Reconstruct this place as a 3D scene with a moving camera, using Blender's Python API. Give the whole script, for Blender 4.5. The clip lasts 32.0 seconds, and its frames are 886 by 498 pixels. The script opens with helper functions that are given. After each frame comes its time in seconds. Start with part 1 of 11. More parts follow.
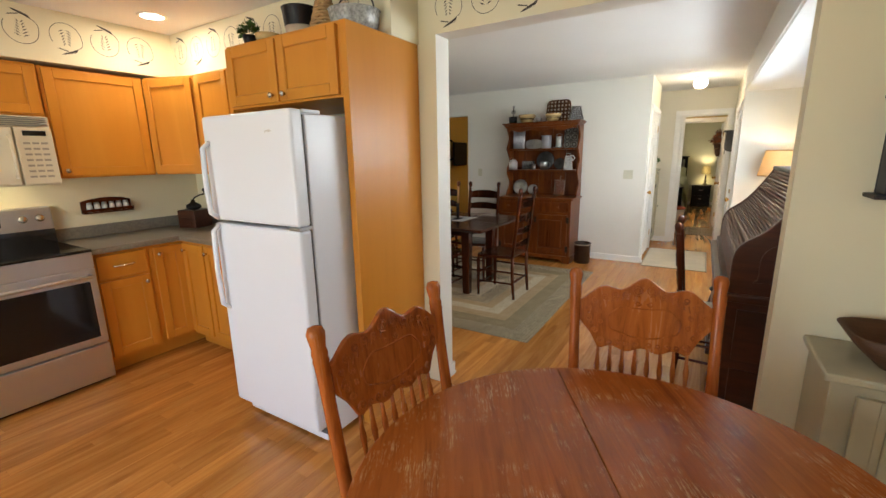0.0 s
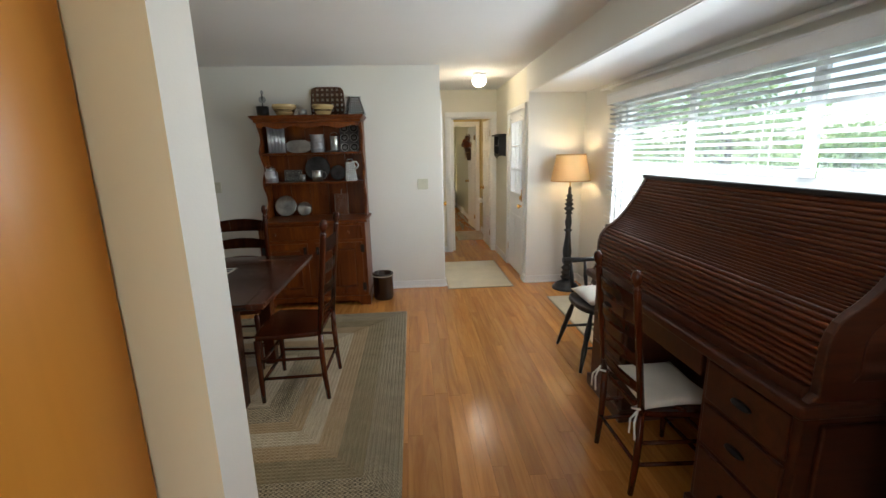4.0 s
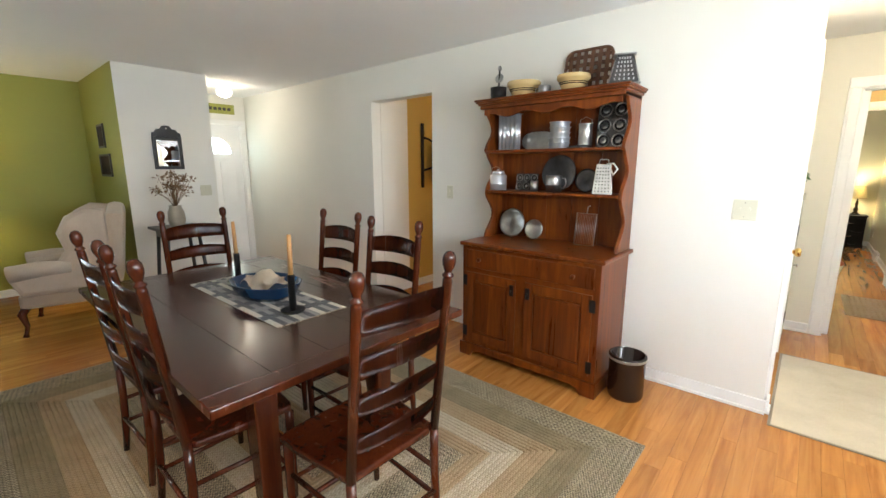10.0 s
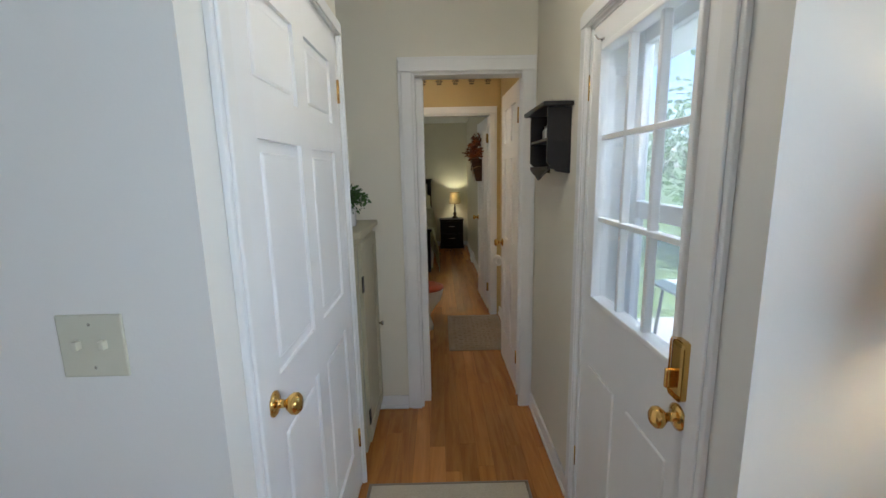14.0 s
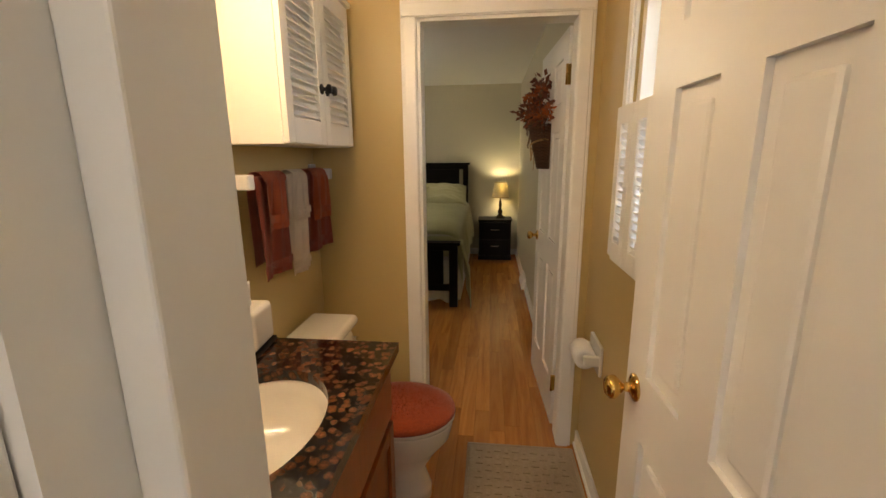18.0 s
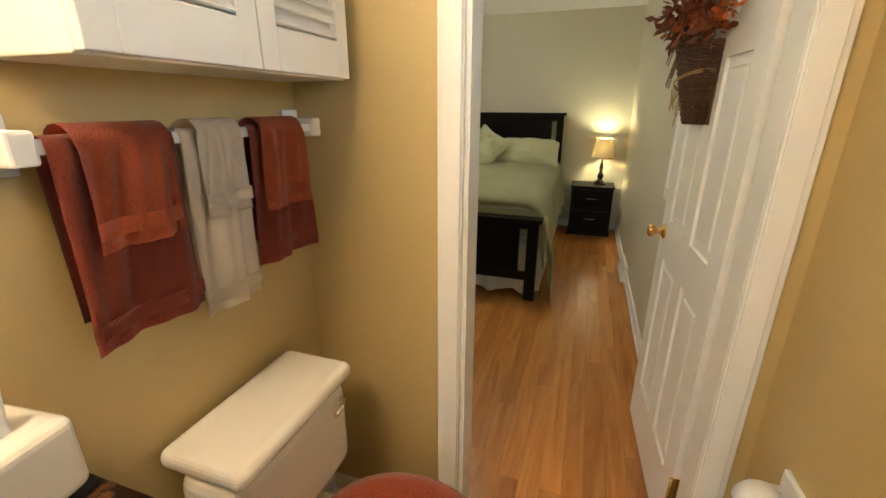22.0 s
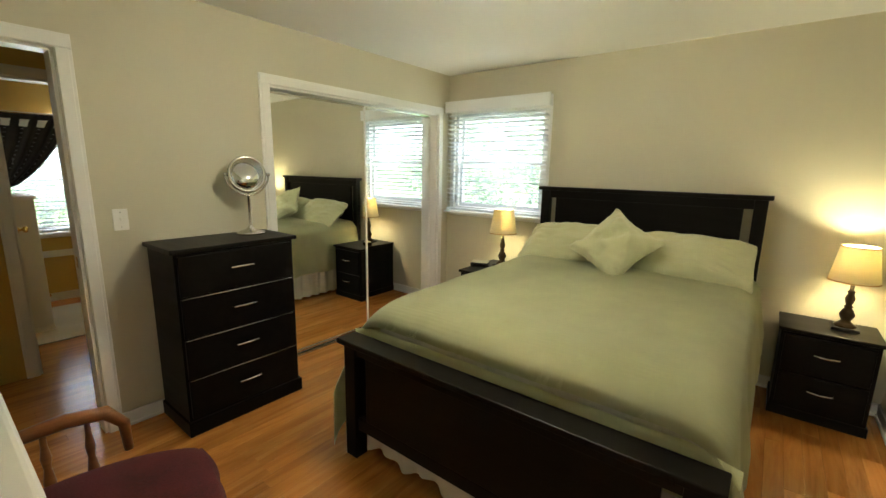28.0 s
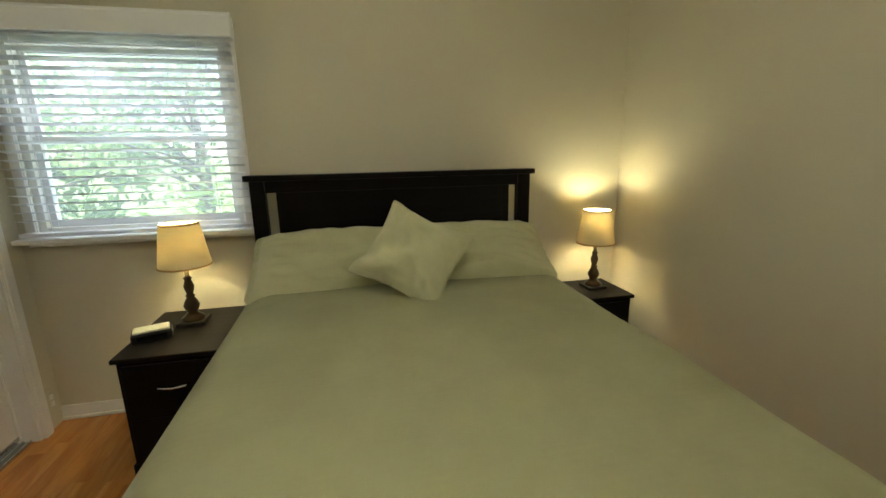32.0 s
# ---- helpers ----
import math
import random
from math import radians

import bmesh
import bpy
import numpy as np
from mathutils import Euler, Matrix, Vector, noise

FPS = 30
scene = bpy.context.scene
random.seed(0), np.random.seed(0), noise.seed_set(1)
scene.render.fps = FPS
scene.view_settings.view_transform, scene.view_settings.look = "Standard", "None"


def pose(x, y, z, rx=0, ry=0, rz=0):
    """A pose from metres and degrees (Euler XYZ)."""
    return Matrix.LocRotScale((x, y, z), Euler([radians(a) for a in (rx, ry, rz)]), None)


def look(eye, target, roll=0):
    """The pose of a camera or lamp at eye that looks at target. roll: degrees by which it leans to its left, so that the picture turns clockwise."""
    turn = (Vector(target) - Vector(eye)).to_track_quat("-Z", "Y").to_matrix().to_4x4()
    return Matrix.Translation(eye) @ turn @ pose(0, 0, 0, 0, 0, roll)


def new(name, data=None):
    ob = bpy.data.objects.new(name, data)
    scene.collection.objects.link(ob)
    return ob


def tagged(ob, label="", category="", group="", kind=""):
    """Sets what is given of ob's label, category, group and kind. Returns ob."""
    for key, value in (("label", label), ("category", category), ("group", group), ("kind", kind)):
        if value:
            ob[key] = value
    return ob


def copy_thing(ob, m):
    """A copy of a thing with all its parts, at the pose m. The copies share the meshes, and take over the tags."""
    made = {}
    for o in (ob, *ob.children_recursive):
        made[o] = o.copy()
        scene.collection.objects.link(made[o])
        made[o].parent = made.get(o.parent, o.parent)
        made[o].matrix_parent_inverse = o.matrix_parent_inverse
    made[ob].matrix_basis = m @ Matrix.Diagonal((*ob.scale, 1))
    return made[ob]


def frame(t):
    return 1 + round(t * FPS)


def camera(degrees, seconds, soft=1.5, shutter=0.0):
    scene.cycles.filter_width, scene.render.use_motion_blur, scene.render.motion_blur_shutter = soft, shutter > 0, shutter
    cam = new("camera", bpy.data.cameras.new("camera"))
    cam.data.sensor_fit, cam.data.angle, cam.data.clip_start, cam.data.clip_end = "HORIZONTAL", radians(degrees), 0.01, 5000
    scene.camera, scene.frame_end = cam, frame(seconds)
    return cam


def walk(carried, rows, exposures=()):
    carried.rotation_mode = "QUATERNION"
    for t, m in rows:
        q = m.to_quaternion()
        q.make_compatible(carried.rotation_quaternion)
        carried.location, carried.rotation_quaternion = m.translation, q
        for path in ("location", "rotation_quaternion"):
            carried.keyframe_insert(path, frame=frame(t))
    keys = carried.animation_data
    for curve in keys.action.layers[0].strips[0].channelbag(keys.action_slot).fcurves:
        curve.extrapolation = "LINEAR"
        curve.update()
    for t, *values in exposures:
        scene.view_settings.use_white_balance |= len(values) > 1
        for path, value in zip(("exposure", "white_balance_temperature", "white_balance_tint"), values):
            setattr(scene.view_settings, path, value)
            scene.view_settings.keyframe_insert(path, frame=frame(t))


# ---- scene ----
cam = camera(93.0, 32.0)
PATH = [
    (0, (0.221, 0.365, 1.474), (-0.802, 2.029, 1.042), -1.0),
    (0.5, (0.046, 0.423, 1.484), (-0.835, 2.166, 1.052), -1.1),
    (1, (-0.158, 0.493, 1.51), (-0.918, 2.291, 1.077), -1.2),
    (1.5, (-0.379, 0.607, 1.521), (-0.971, 2.466, 1.083), -1.2),
    (2, (-0.553, 0.766, 1.536), (-0.871, 2.687, 1.081), -0.4),
    (2.5, (-0.712, 1.007, 1.523), (-0.813, 2.953, 1.07), -0.3),
    (4.5, (-0.748, 2.062, 1.508), (-0.61, 4.009, 1.071), -1.4),
    (5, (-0.699, 2.295, 1.506), (-0.704, 4.248, 1.073), -1.4),
    (5.5, (-0.66, 2.49, 1.499), (-0.964, 4.42, 1.073), -1.3),
    (6, (-0.589, 2.656, 1.504), (-1.222, 4.507, 1.087), -1.0),
    (6.5, (-0.529, 2.841, 1.473), (-1.444, 4.574, 1.075), -0.6),
    (7, (-0.499, 3.033, 1.475), (-1.659, 4.614, 1.082), -0.3),
    (7.5, (-0.439, 3.212, 1.487), (-1.803, 4.62, 1.09), -0.2),
    (8, (-0.381, 3.336, 1.486), (-1.928, 4.54, 1.089), 0.1),
    (8.5, (-0.308, 3.419, 1.476), (-1.909, 4.55, 1.081), 0.2),
    (9, (-0.27, 3.462, 1.477), (-1.873, 4.588, 1.079), 0.1),
    (9.5, (-0.297, 3.501, 1.459), (-1.83, 4.724, 1.067), 0.0),
    (10, (-0.364, 3.571, 1.434), (-1.652, 5.052, 1.05), -0.1),
    (10.5, (-0.411, 3.667, 1.444), (-1.368, 5.379, 1.054), -0.4),
    (11, (-0.416, 3.836, 1.438), (-1.09, 5.679, 1.048), -0.7),
    (11.5, (-0.372, 4.105, 1.444), (-0.8, 6.019, 1.051), -1.0),
    (12, (-0.327, 4.402, 1.459), (-0.559, 6.348, 1.059), -1.1),
    (12.5, (-0.255, 4.717, 1.468), (-0.321, 6.674, 1.06), -1.2),
    (13, (-0.165, 5.053, 1.488), (-0.169, 7.014, 1.095), -1.4),
    (13.5, (-0.087, 5.459, 1.476), (-0.083, 7.424, 1.104), -1.3),
    (14, (-0.022, 5.803, 1.478), (-0.01, 7.771, 1.119), -1.2),
    (14.5, (0.035, 6.154, 1.49), (0.038, 8.122, 1.134), -1.7),
    (15, (0.036, 6.481, 1.486), (0.04, 8.449, 1.129), -1.4),
    (15.5, (0.052, 6.768, 1.466), (0.06, 8.736, 1.111), -0.3),
    (17.5, (0.151, 7.963, 1.463), (0.095, 9.93, 1.105), -0.7),
    (18, (0.128, 8.087, 1.447), (-0.089, 10.028, 1.016), -0.5),
    (18.5, (0.098, 8.185, 1.441), (-0.227, 10.095, 0.945), -0.2),
    (19, (0.085, 8.267, 1.426), (-0.297, 10.15, 0.872), -0.1),
    (19.5, (0.09, 8.359, 1.417), (-0.371, 10.206, 0.804), 0.1),
    (20, (0.108, 8.445, 1.41), (-0.449, 10.255, 0.764), 0.3),
    (20.5, (0.119, 8.525, 1.405), (-0.477, 10.32, 0.756), 0.3),
    (21, (0.119, 8.67, 1.411), (-0.484, 10.461, 0.758), 0.3),
    (21.5, (0.104, 8.821, 1.421), (-0.5, 10.615, 0.776), 0.2),
    (22, (0.105, 8.966, 1.428), (-0.496, 10.761, 0.783), 0.1),
    (22.5, (0.123, 9.176, 1.439), (-0.483, 10.972, 0.8), 0.0),
    (23, (0.114, 9.375, 1.435), (-0.486, 11.176, 0.806), -0.0),
    (23.5, (0.102, 9.557, 1.447), (-0.474, 11.382, 0.867), -0.0),
    (24, (0.131, 9.737, 1.448), (-0.442, 11.572, 0.897), 0.1),
    (24.5, (0.154, 9.864, 1.459), (-0.42, 11.704, 0.925), 0.1),
    (26.5, (-0.004, 10.348, 1.523), (-0.905, 12.093, 1.142), 0.6),
    (27, (-0.038, 10.487, 1.515), (-1.11, 12.133, 1.14), 0.9),
    (27.5, (-0.057, 10.585, 1.504), (-1.249, 12.147, 1.128), 1.0),
    (28, (-0.151, 10.706, 1.495), (-1.362, 12.253, 1.117), 1.0),
    (28.5, (-0.264, 10.855, 1.492), (-1.467, 12.407, 1.114), 1.0),
    (29, (-0.323, 11.023, 1.474), (-1.456, 12.628, 1.097), 0.8),
    (29.5, (-0.405, 11.183, 1.468), (-1.373, 12.892, 1.093), 0.6),
    (30, (-0.497, 11.313, 1.437), (-1.287, 13.113, 1.07), 0.4),
    (30.5, (-0.631, 11.432, 1.401), (-1.125, 13.337, 1.042), 0.2),
    (31, (-0.796, 11.566, 1.415), (-1.027, 13.51, 1.004), -0.3),
    (31.5, (-1.002, 11.681, 1.431), (-0.937, 13.631, 0.995), -0.6),
    (32, (-1.237, 11.757, 1.465), (-0.826, 13.661, 1.011), -1.0),
]
walk(cam, [(t, look(eye, target, roll)) for t, eye, target, roll in PATH],
     exposures=[(0, 2.05, 6600, 10), (1, 2.0, 6600, 10), (2, 1.85, 6450, 10), (2.5, 1.8, 6400, 10), (4.5, 1.58, 6350, 9), (5, 1.55, 6300, 9), (6, 1.62, 6350, 10), (7, 2.05, 6400, 10), (8, 2.6, 6400, 10), (9, 3.05, 6300, 10), (10, 2.95, 6300, 10), (11, 2.7, 6300, 10), (12, 2.1, 6150, 10), (13, 1.6, 5850, 10), (14, 1.22, 5400, 10), (15, 1.0, 5000, 8), (15.5, 0.95, 4900, 8), (17.5, 1.58, 6900, 18), (18, 1.7, 6900, 18), (19, 1.88, 6700, 15), (20, 2.12, 6250, 10), (21, 2.33, 6200, 10), (22, 2.5, 6150, 10), (24.5, 2.72, 6050, 9), (27, 2.86, 6450, 5), (28, 2.84, 6450, 5), (29, 2.7, 6450, 5), (30, 2.44, 6450, 5), (31, 2.17, 6400, 5), (32, 2.06, 6400, 6)])

# ---- world and light ----
world = bpy.data.worlds.new("sky")
scene.world = world
world.use_nodes = True
wn = world.node_tree.nodes
sky = wn.new("ShaderNodeTexSky")
sky.sky_type, sky.sun_disc = "NISHITA", False
sky.sun_elevation, sky.sun_rotation = radians(66), radians(170)
wn["Background"].inputs["Strength"].default_value = 0.15
world.node_tree.links.new(sky.outputs[0], wn["Background"].inputs["Color"])


def lamp(name, kind, m, power, color=(1, 1, 1), size=0.05, size_y=None, spread=None):
    data = bpy.data.lights.new(name, kind)
    data.energy, data.color = power if kind == "SUN" else 0.7 * power, color
    if kind == "AREA":
        data.size = size
        if size_y:
            data.shape, data.size_y = "RECTANGLE", size_y
        if spread:
            data.spread = radians(spread)
    elif kind == "SUN":
        data.angle = size
    else:
        data.shadow_soft_size = size
    ob = new(name, data)
    ob.matrix_world = m
    return ob


lamp("sun", "SUN", look((0, 0, 10), (-0.6, 2.2, 4.5)), 5.0, (1.0, 0.95, 0.88), radians(1.0))
DAY = (0.90, 0.96, 1.0)
WARM = (1.0, 0.82, 0.52)
# daylight in the window openings
lamp("window_light", "AREA", look((1.27, 4.3, 1.42), (0, 4.3, 0.55)), 54, DAY, 2.7, 1.1)
lamp("window_light", "AREA", look((-7.17, 2.25, 1.45), (-5, 2.25, 1.1)), 11, DAY, 2.0, 1.2)
# kitchen daylight from an added window behind the camera, never in view
lamp("window_light", "AREA", look((-1.3, -1.86, 1.3), (-1.3, 2.0, 1.0)), 20, DAY, 2.6, 1.7)
lamp("window_light", "AREA", look((1.05, 7.0, 2.25), (-0.2, 7.0, 0.9)), 13, DAY, 1.0, 0.7)
lamp("window_light", "AREA", look((-2.3, 15.2, 2.35), (-2.0, 13.4, 0.9)), 19, DAY, 1.1, 0.9)
lamp("window_light", "AREA", look((1.15, 9.2, 1.80), (-0.6, 9.3, 1.5)), 3.8, DAY, 0.7, 0.6)
lamp("window_light", "AREA", look((1.15, 10.95, 2.3), (0.2, 11.0, 1.0)), 2.8, DAY, 0.9, 0.6)
lamp("window_light", "AREA", look((-6.35, 11.9, 1.6), (-4, 11.4, 0.6)), 11, DAY, 1.0, 1.0)

# ---- materials ----


def nodes_of(name, rough=0.5, metal=0.0, spec=0.5):
    m = bpy.data.materials.new(name)
    m.use_nodes = True
    n, l = m.node_tree.nodes, m.node_tree.links
    b = n["Principled BSDF"]
    b.inputs["Roughness"].default_value, b.inputs["Metallic"].default_value = rough, metal
    b.inputs["Specular IOR Level"].default_value = spec
    return m, n, l, b


def ramp(n, stops):
    r = n.new("ShaderNodeValToRGB")
    while len(r.color_ramp.elements) < len(stops):
        r.color_ramp.elements.new(0.5)
    for e, (p, c) in zip(r.color_ramp.elements, stops):
        e.position, e.color = p, (*c, 1)
    return r


def coords(n, l, scale=(1, 1, 1), world_space=False):
    t, m = n.new("ShaderNodeTexCoord"), n.new("ShaderNodeMapping")
    m.inputs["Scale"].default_value = scale
    if world_space:
        g = n.new("ShaderNodeNewGeometry")
        l.new(g.outputs["Position"], m.inputs["Vector"])
    else:
        o = n.new("ShaderNodeObjectInfo")
        a = n.new("ShaderNodeVectorMath")
        a.operation = "ADD"
        s = n.new("ShaderNodeVectorMath")
        s.operation = "SCALE"
        s.inputs[0].default_value = (7.3, 3.1, 5.7)
        l.new(o.outputs["Random"], s.inputs["Scale"])
        l.new(t.outputs["Object"], a.inputs[0])
        l.new(s.outputs[0], a.inputs[1])
        l.new(a.outputs[0], m.inputs["Vector"])
    return m


def noise_tex(n, l, vec, scale, detail=4, rough=0.55, dist=0.0):
    t = n.new("ShaderNodeTexNoise")
    t.inputs["Scale"].default_value, t.inputs["Detail"].default_value = scale, detail
    t.inputs["Roughness"].default_value, t.inputs["Distortion"].default_value = rough, dist
    l.new(vec.outputs[0], t.inputs["Vector"])
    return t


def bump(n, l, b, height, strength, dist=0.01):
    u = n.new("ShaderNodeBump")
    u.inputs["Strength"].default_value, u.inputs["Distance"].default_value = strength, dist
    l.new(height, u.inputs["Height"])
    l.new(u.outputs[0], b.inputs["Normal"])
    return u


def shade(c, k):
    return tuple(min(1.0, v * k) for v in c)


def plain(name, c, rough=0.5, metal=0.0, vary=0.08, scale=3.0, grain=60.0, relief=0.08, spec=0.5, world_space=False):
    """Paint, plaster, plastic or metal: broad unevenness, fine grain and a little relief."""
    m, n, l, b = nodes_of(name, rough, metal, spec)
    v = coords(n, l, world_space=world_space)
    big, fine = noise_tex(n, l, v, scale, 5), noise_tex(n, l, v, grain, 3)
    r = ramp(n, [(0.3, shade(c, 1 - vary)), (0.7, shade(c, 1 + vary * 0.6))])
    l.new(big.outputs["Fac"], r.inputs["Fac"])
    l.new(r.outputs[0], b.inputs["Base Color"])
    q = n.new("ShaderNodeMapRange")
    w = min(0.09, vary * 2.5)
    q.inputs["To Min"].default_value, q.inputs["To Max"].default_value = max(0.02, rough - w), min(1, rough + w)
    l.new(big.outputs["Fac"], q.inputs["Value"])
    l.new(q.outputs[0], b.inputs["Roughness"])
    if relief:
        bump(n, l, b, fine.outputs["Fac"], relief, 0.002)
    return m


def wood(name, c1, c2, c3=None, rough=0.3, axis="y", scale=1.0, rings=0.0, relief=0.1, per_piece=0.0, coat=0.0, wear_glare=None, world_space=False, pores=0.45, spec=0.4):
    """Grain drawn out along one axis, with darker pores; an optional pale colour paints rubbed spots and the glare on
    them.
    """
    m, n, l, b = nodes_of(name, rough, 0.0, spec)
    st = {"x": (0.8, 9, 9), "y": (9, 0.8, 9), "z": (9, 9, 0.8)}[axis]
    v = coords(n, l, tuple(s * scale for s in st), world_space)
    fr = None
    if per_piece:
        o = n.new("ShaderNodeObjectInfo")
        g = n.new("ShaderNodeNewGeometry")
        ad = n.new("ShaderNodeMath")
        ad.operation = "ADD"
        l.new(o.outputs["Random"], ad.inputs[0])
        l.new(g.outputs["Random Per Island"], ad.inputs[1])
        fr = n.new("ShaderNodeMath")
        fr.operation = "FRACT"
        l.new(ad.outputs[0], fr.inputs[0])
        sh = n.new("ShaderNodeVectorMath")
        sh.operation = "MULTIPLY_ADD"
        l.new(fr.outputs[0], sh.inputs[0])
        sh.inputs[1].default_value = (41, 67, 29)
        l.new(v.outputs[0], sh.inputs[2])
        v = sh
    a = noise_tex(n, l, v, 1.6, 6, 0.6, 0.9 + rings)
    p = noise_tex(n, l, v, 9.0, 3, 0.6, 0.3)
    r = ramp(n, [(0.25, c1), (0.52, c2), (0.8, c3 or shade(c2, 1.15))])
    l.new(a.outputs["Fac"], r.inputs["Fac"])
    pr = ramp(n, [(0.32, (0.55, 0.5, 0.45)), (0.5, (1, 1, 1))])
    l.new(p.outputs["Fac"], pr.inputs["Fac"])
    mix = n.new("ShaderNodeMix")
    mix.data_type, mix.blend_type = "RGBA", "MULTIPLY"
    mix.inputs["Factor"].default_value = pores
    l.new(r.outputs[0], mix.inputs["A"])
    l.new(pr.outputs[0], mix.inputs["B"])
    out = mix.outputs["Result"]
    if per_piece:
        h = n.new("ShaderNodeHueSaturation")
        q = n.new("ShaderNodeMapRange")
        q.inputs["To Min"].default_value, q.inputs["To Max"].default_value = 1 - per_piece, 1 + per_piece * 0.7
        l.new(fr.outputs[0], q.inputs["Value"])
        l.new(q.outputs[0], h.inputs["Value"])
        l.new(out, h.inputs["Color"])
        out = h.outputs[0]
    if wear_glare:
        w = noise_tex(n, l, coords(n, l, (3, 3, 3), world_space), 2.2, 6, 0.7)
        wr = ramp(n, [(0.50, (0, 0, 0)), (0.64, (1, 1, 1))])
        l.new(w.outputs["Fac"], wr.inputs["Fac"])
        fine = noise_tex(n, l, v, 26.0, 3, 0.7)
        fr2 = ramp(n, [(0.50, (0, 0, 0)), (0.60, (1, 1, 1))])
        l.new(fine.outputs["Fac"], fr2.inputs["Fac"])
        mu = n.new("ShaderNodeMath")
        mu.operation = "MULTIPLY"
        l.new(wr.outputs[0], mu.inputs[0])
        l.new(fr2.outputs[0], mu.inputs[1])
        mx = n.new("ShaderNodeMix")
        mx.data_type = "RGBA"
        l.new(mu.outputs[0], mx.inputs["Factor"])
        l.new(out, mx.inputs["A"])
        mx.inputs["B"].default_value = (*wear_glare, 1)
        out = mx.outputs["Result"]
    l.new(out, b.inputs["Base Color"])
    q = n.new("ShaderNodeMapRange")
    q.inputs["To Min"].default_value, q.inputs["To Max"].default_value = max(0.03, rough - 0.07), rough + 0.12
    l.new(a.outputs["Fac"], q.inputs["Value"])
    l.new(q.outputs[0], b.inputs["Roughness"])
    b.inputs["Coat Weight"].default_value, b.inputs["Coat Roughness"].default_value = coat, 0.15
    if relief:
        bump(n, l, b, p.outputs["Fac"], relief, 0.002)
    return m


def cloth(name, c1, c2, weave=220.0, rough=0.9, relief=0.4, sheen=0.2, stripe=None):
    m, n, l, b = nodes_of(name, rough)
    b.inputs["Sheen Weight"].default_value = sheen
    v = coords(n, l)
    big, fine = noise_tex(n, l, v, 4, 4), noise_tex(n, l, v, weave, 2, 0.7)
    ad = n.new("ShaderNodeMath")
    ad.operation = "MULTIPLY_ADD"
    l.new(fine.outputs["Fac"], ad.inputs[0])
    ad.inputs[1].default_value = 0.6
    l.new(big.outputs["Fac"], ad.inputs[2])
    r = ramp(n, [(0.55, c1), (1.05, c2)])
    l.new(ad.outputs[0], r.inputs["Fac"])
    l.new(r.outputs[0], b.inputs["Base Color"])
    bump(n, l, b, fine.outputs["Fac"], relief, 0.004)
    return m


def ribbed(name, c1, c2):
    """A woven spread with fine raised rows across it."""
    m, n, l, b = nodes_of(name, 0.9)
    b.inputs["Sheen Weight"].default_value = 0.2
    v = coords(n, l, world_space=True)
    big, fine = noise_tex(n, l, v, 3, 4), noise_tex(n, l, v, 260, 2, 0.7)
    w = n.new("ShaderNodeTexWave")
    w.wave_type, w.bands_direction, w.wave_profile = "BANDS", "Y", "SIN"
    w.inputs["Scale"].default_value, w.inputs["Distortion"].default_value = 13.0, 0.5
    w.inputs["Detail"].default_value = 1.0
    l.new(v.outputs[0], w.inputs["Vector"])
    r = ramp(n, [(0.35, c1), (0.65, c2)])
    l.new(big.outputs["Fac"], r.inputs["Fac"])
    l.new(r.outputs[0], b.inputs["Base Color"])
    ad = n.new("ShaderNodeMath")
    ad.operation = "MULTIPLY_ADD"
    l.new(fine.outputs["Fac"], ad.inputs[0])
    ad.inputs[1].default_value = 0.35
    l.new(w.outputs["Fac"], ad.inputs[2])
    bump(n, l, b, ad.outputs[0], 0.10, 0.004)
    return m


def glowing(name, c, strength):
    m, n, l, b = nodes_of(name, 0.4)
    b.inputs["Base Color"].default_value = (*c, 1)
    b.inputs["Emission Color"].default_value = (*c, 1)
    b.inputs["Emission Strength"].default_value = strength
    return m


def shade_cloth(name, c, weave=160.0, through_share=0.30):
    """Woven lampshade that lets light through."""
    m, n, l, b = nodes_of(name, 0.9)
    v = coords(n, l, (1, 1, 6))
    fine = noise_tex(n, l, v, weave, 2, 0.8)
    r = ramp(n, [(0.35, shade(c, 0.72)), (0.65, shade(c, 1.1))])
    l.new(fine.outputs["Fac"], r.inputs["Fac"])
    l.new(r.outputs[0], b.inputs["Base Color"])
    tr = n.new("ShaderNodeBsdfTranslucent")
    l.new(r.outputs[0], tr.inputs["Color"])
    mx = n.new("ShaderNodeMixShader")
    mx.inputs[0].default_value = through_share
    l.new(b.outputs[0], mx.inputs[1])
    l.new(tr.outputs[0], mx.inputs[2])
    l.new(mx.outputs[0], n["Material Output"].inputs["Surface"])
    return m


def glass_mat(name, tint=(1, 1, 1)):
    m, n, l, b = nodes_of(name, 0.0)
    t, g, mx, f = (n.new(k) for k in ("ShaderNodeBsdfTransparent", "ShaderNodeBsdfGlossy", "ShaderNodeMixShader", "ShaderNodeFresnel"))
    t.inputs["Color"].default_value = (*tint, 1)
    g.inputs["Roughness"].default_value = 0.02
    lim = n.new("ShaderNodeMath")
    lim.operation, lim.inputs[1].default_value = "MINIMUM", 0.10
    l.new(f.outputs[0], lim.inputs[0])
    l.new(lim.outputs[0], mx.inputs[0])
    l.new(t.outputs[0], mx.inputs[1])
    l.new(g.outputs[0], mx.inputs[2])
    l.new(mx.outputs[0], n["Material Output"].inputs["Surface"])
    return m


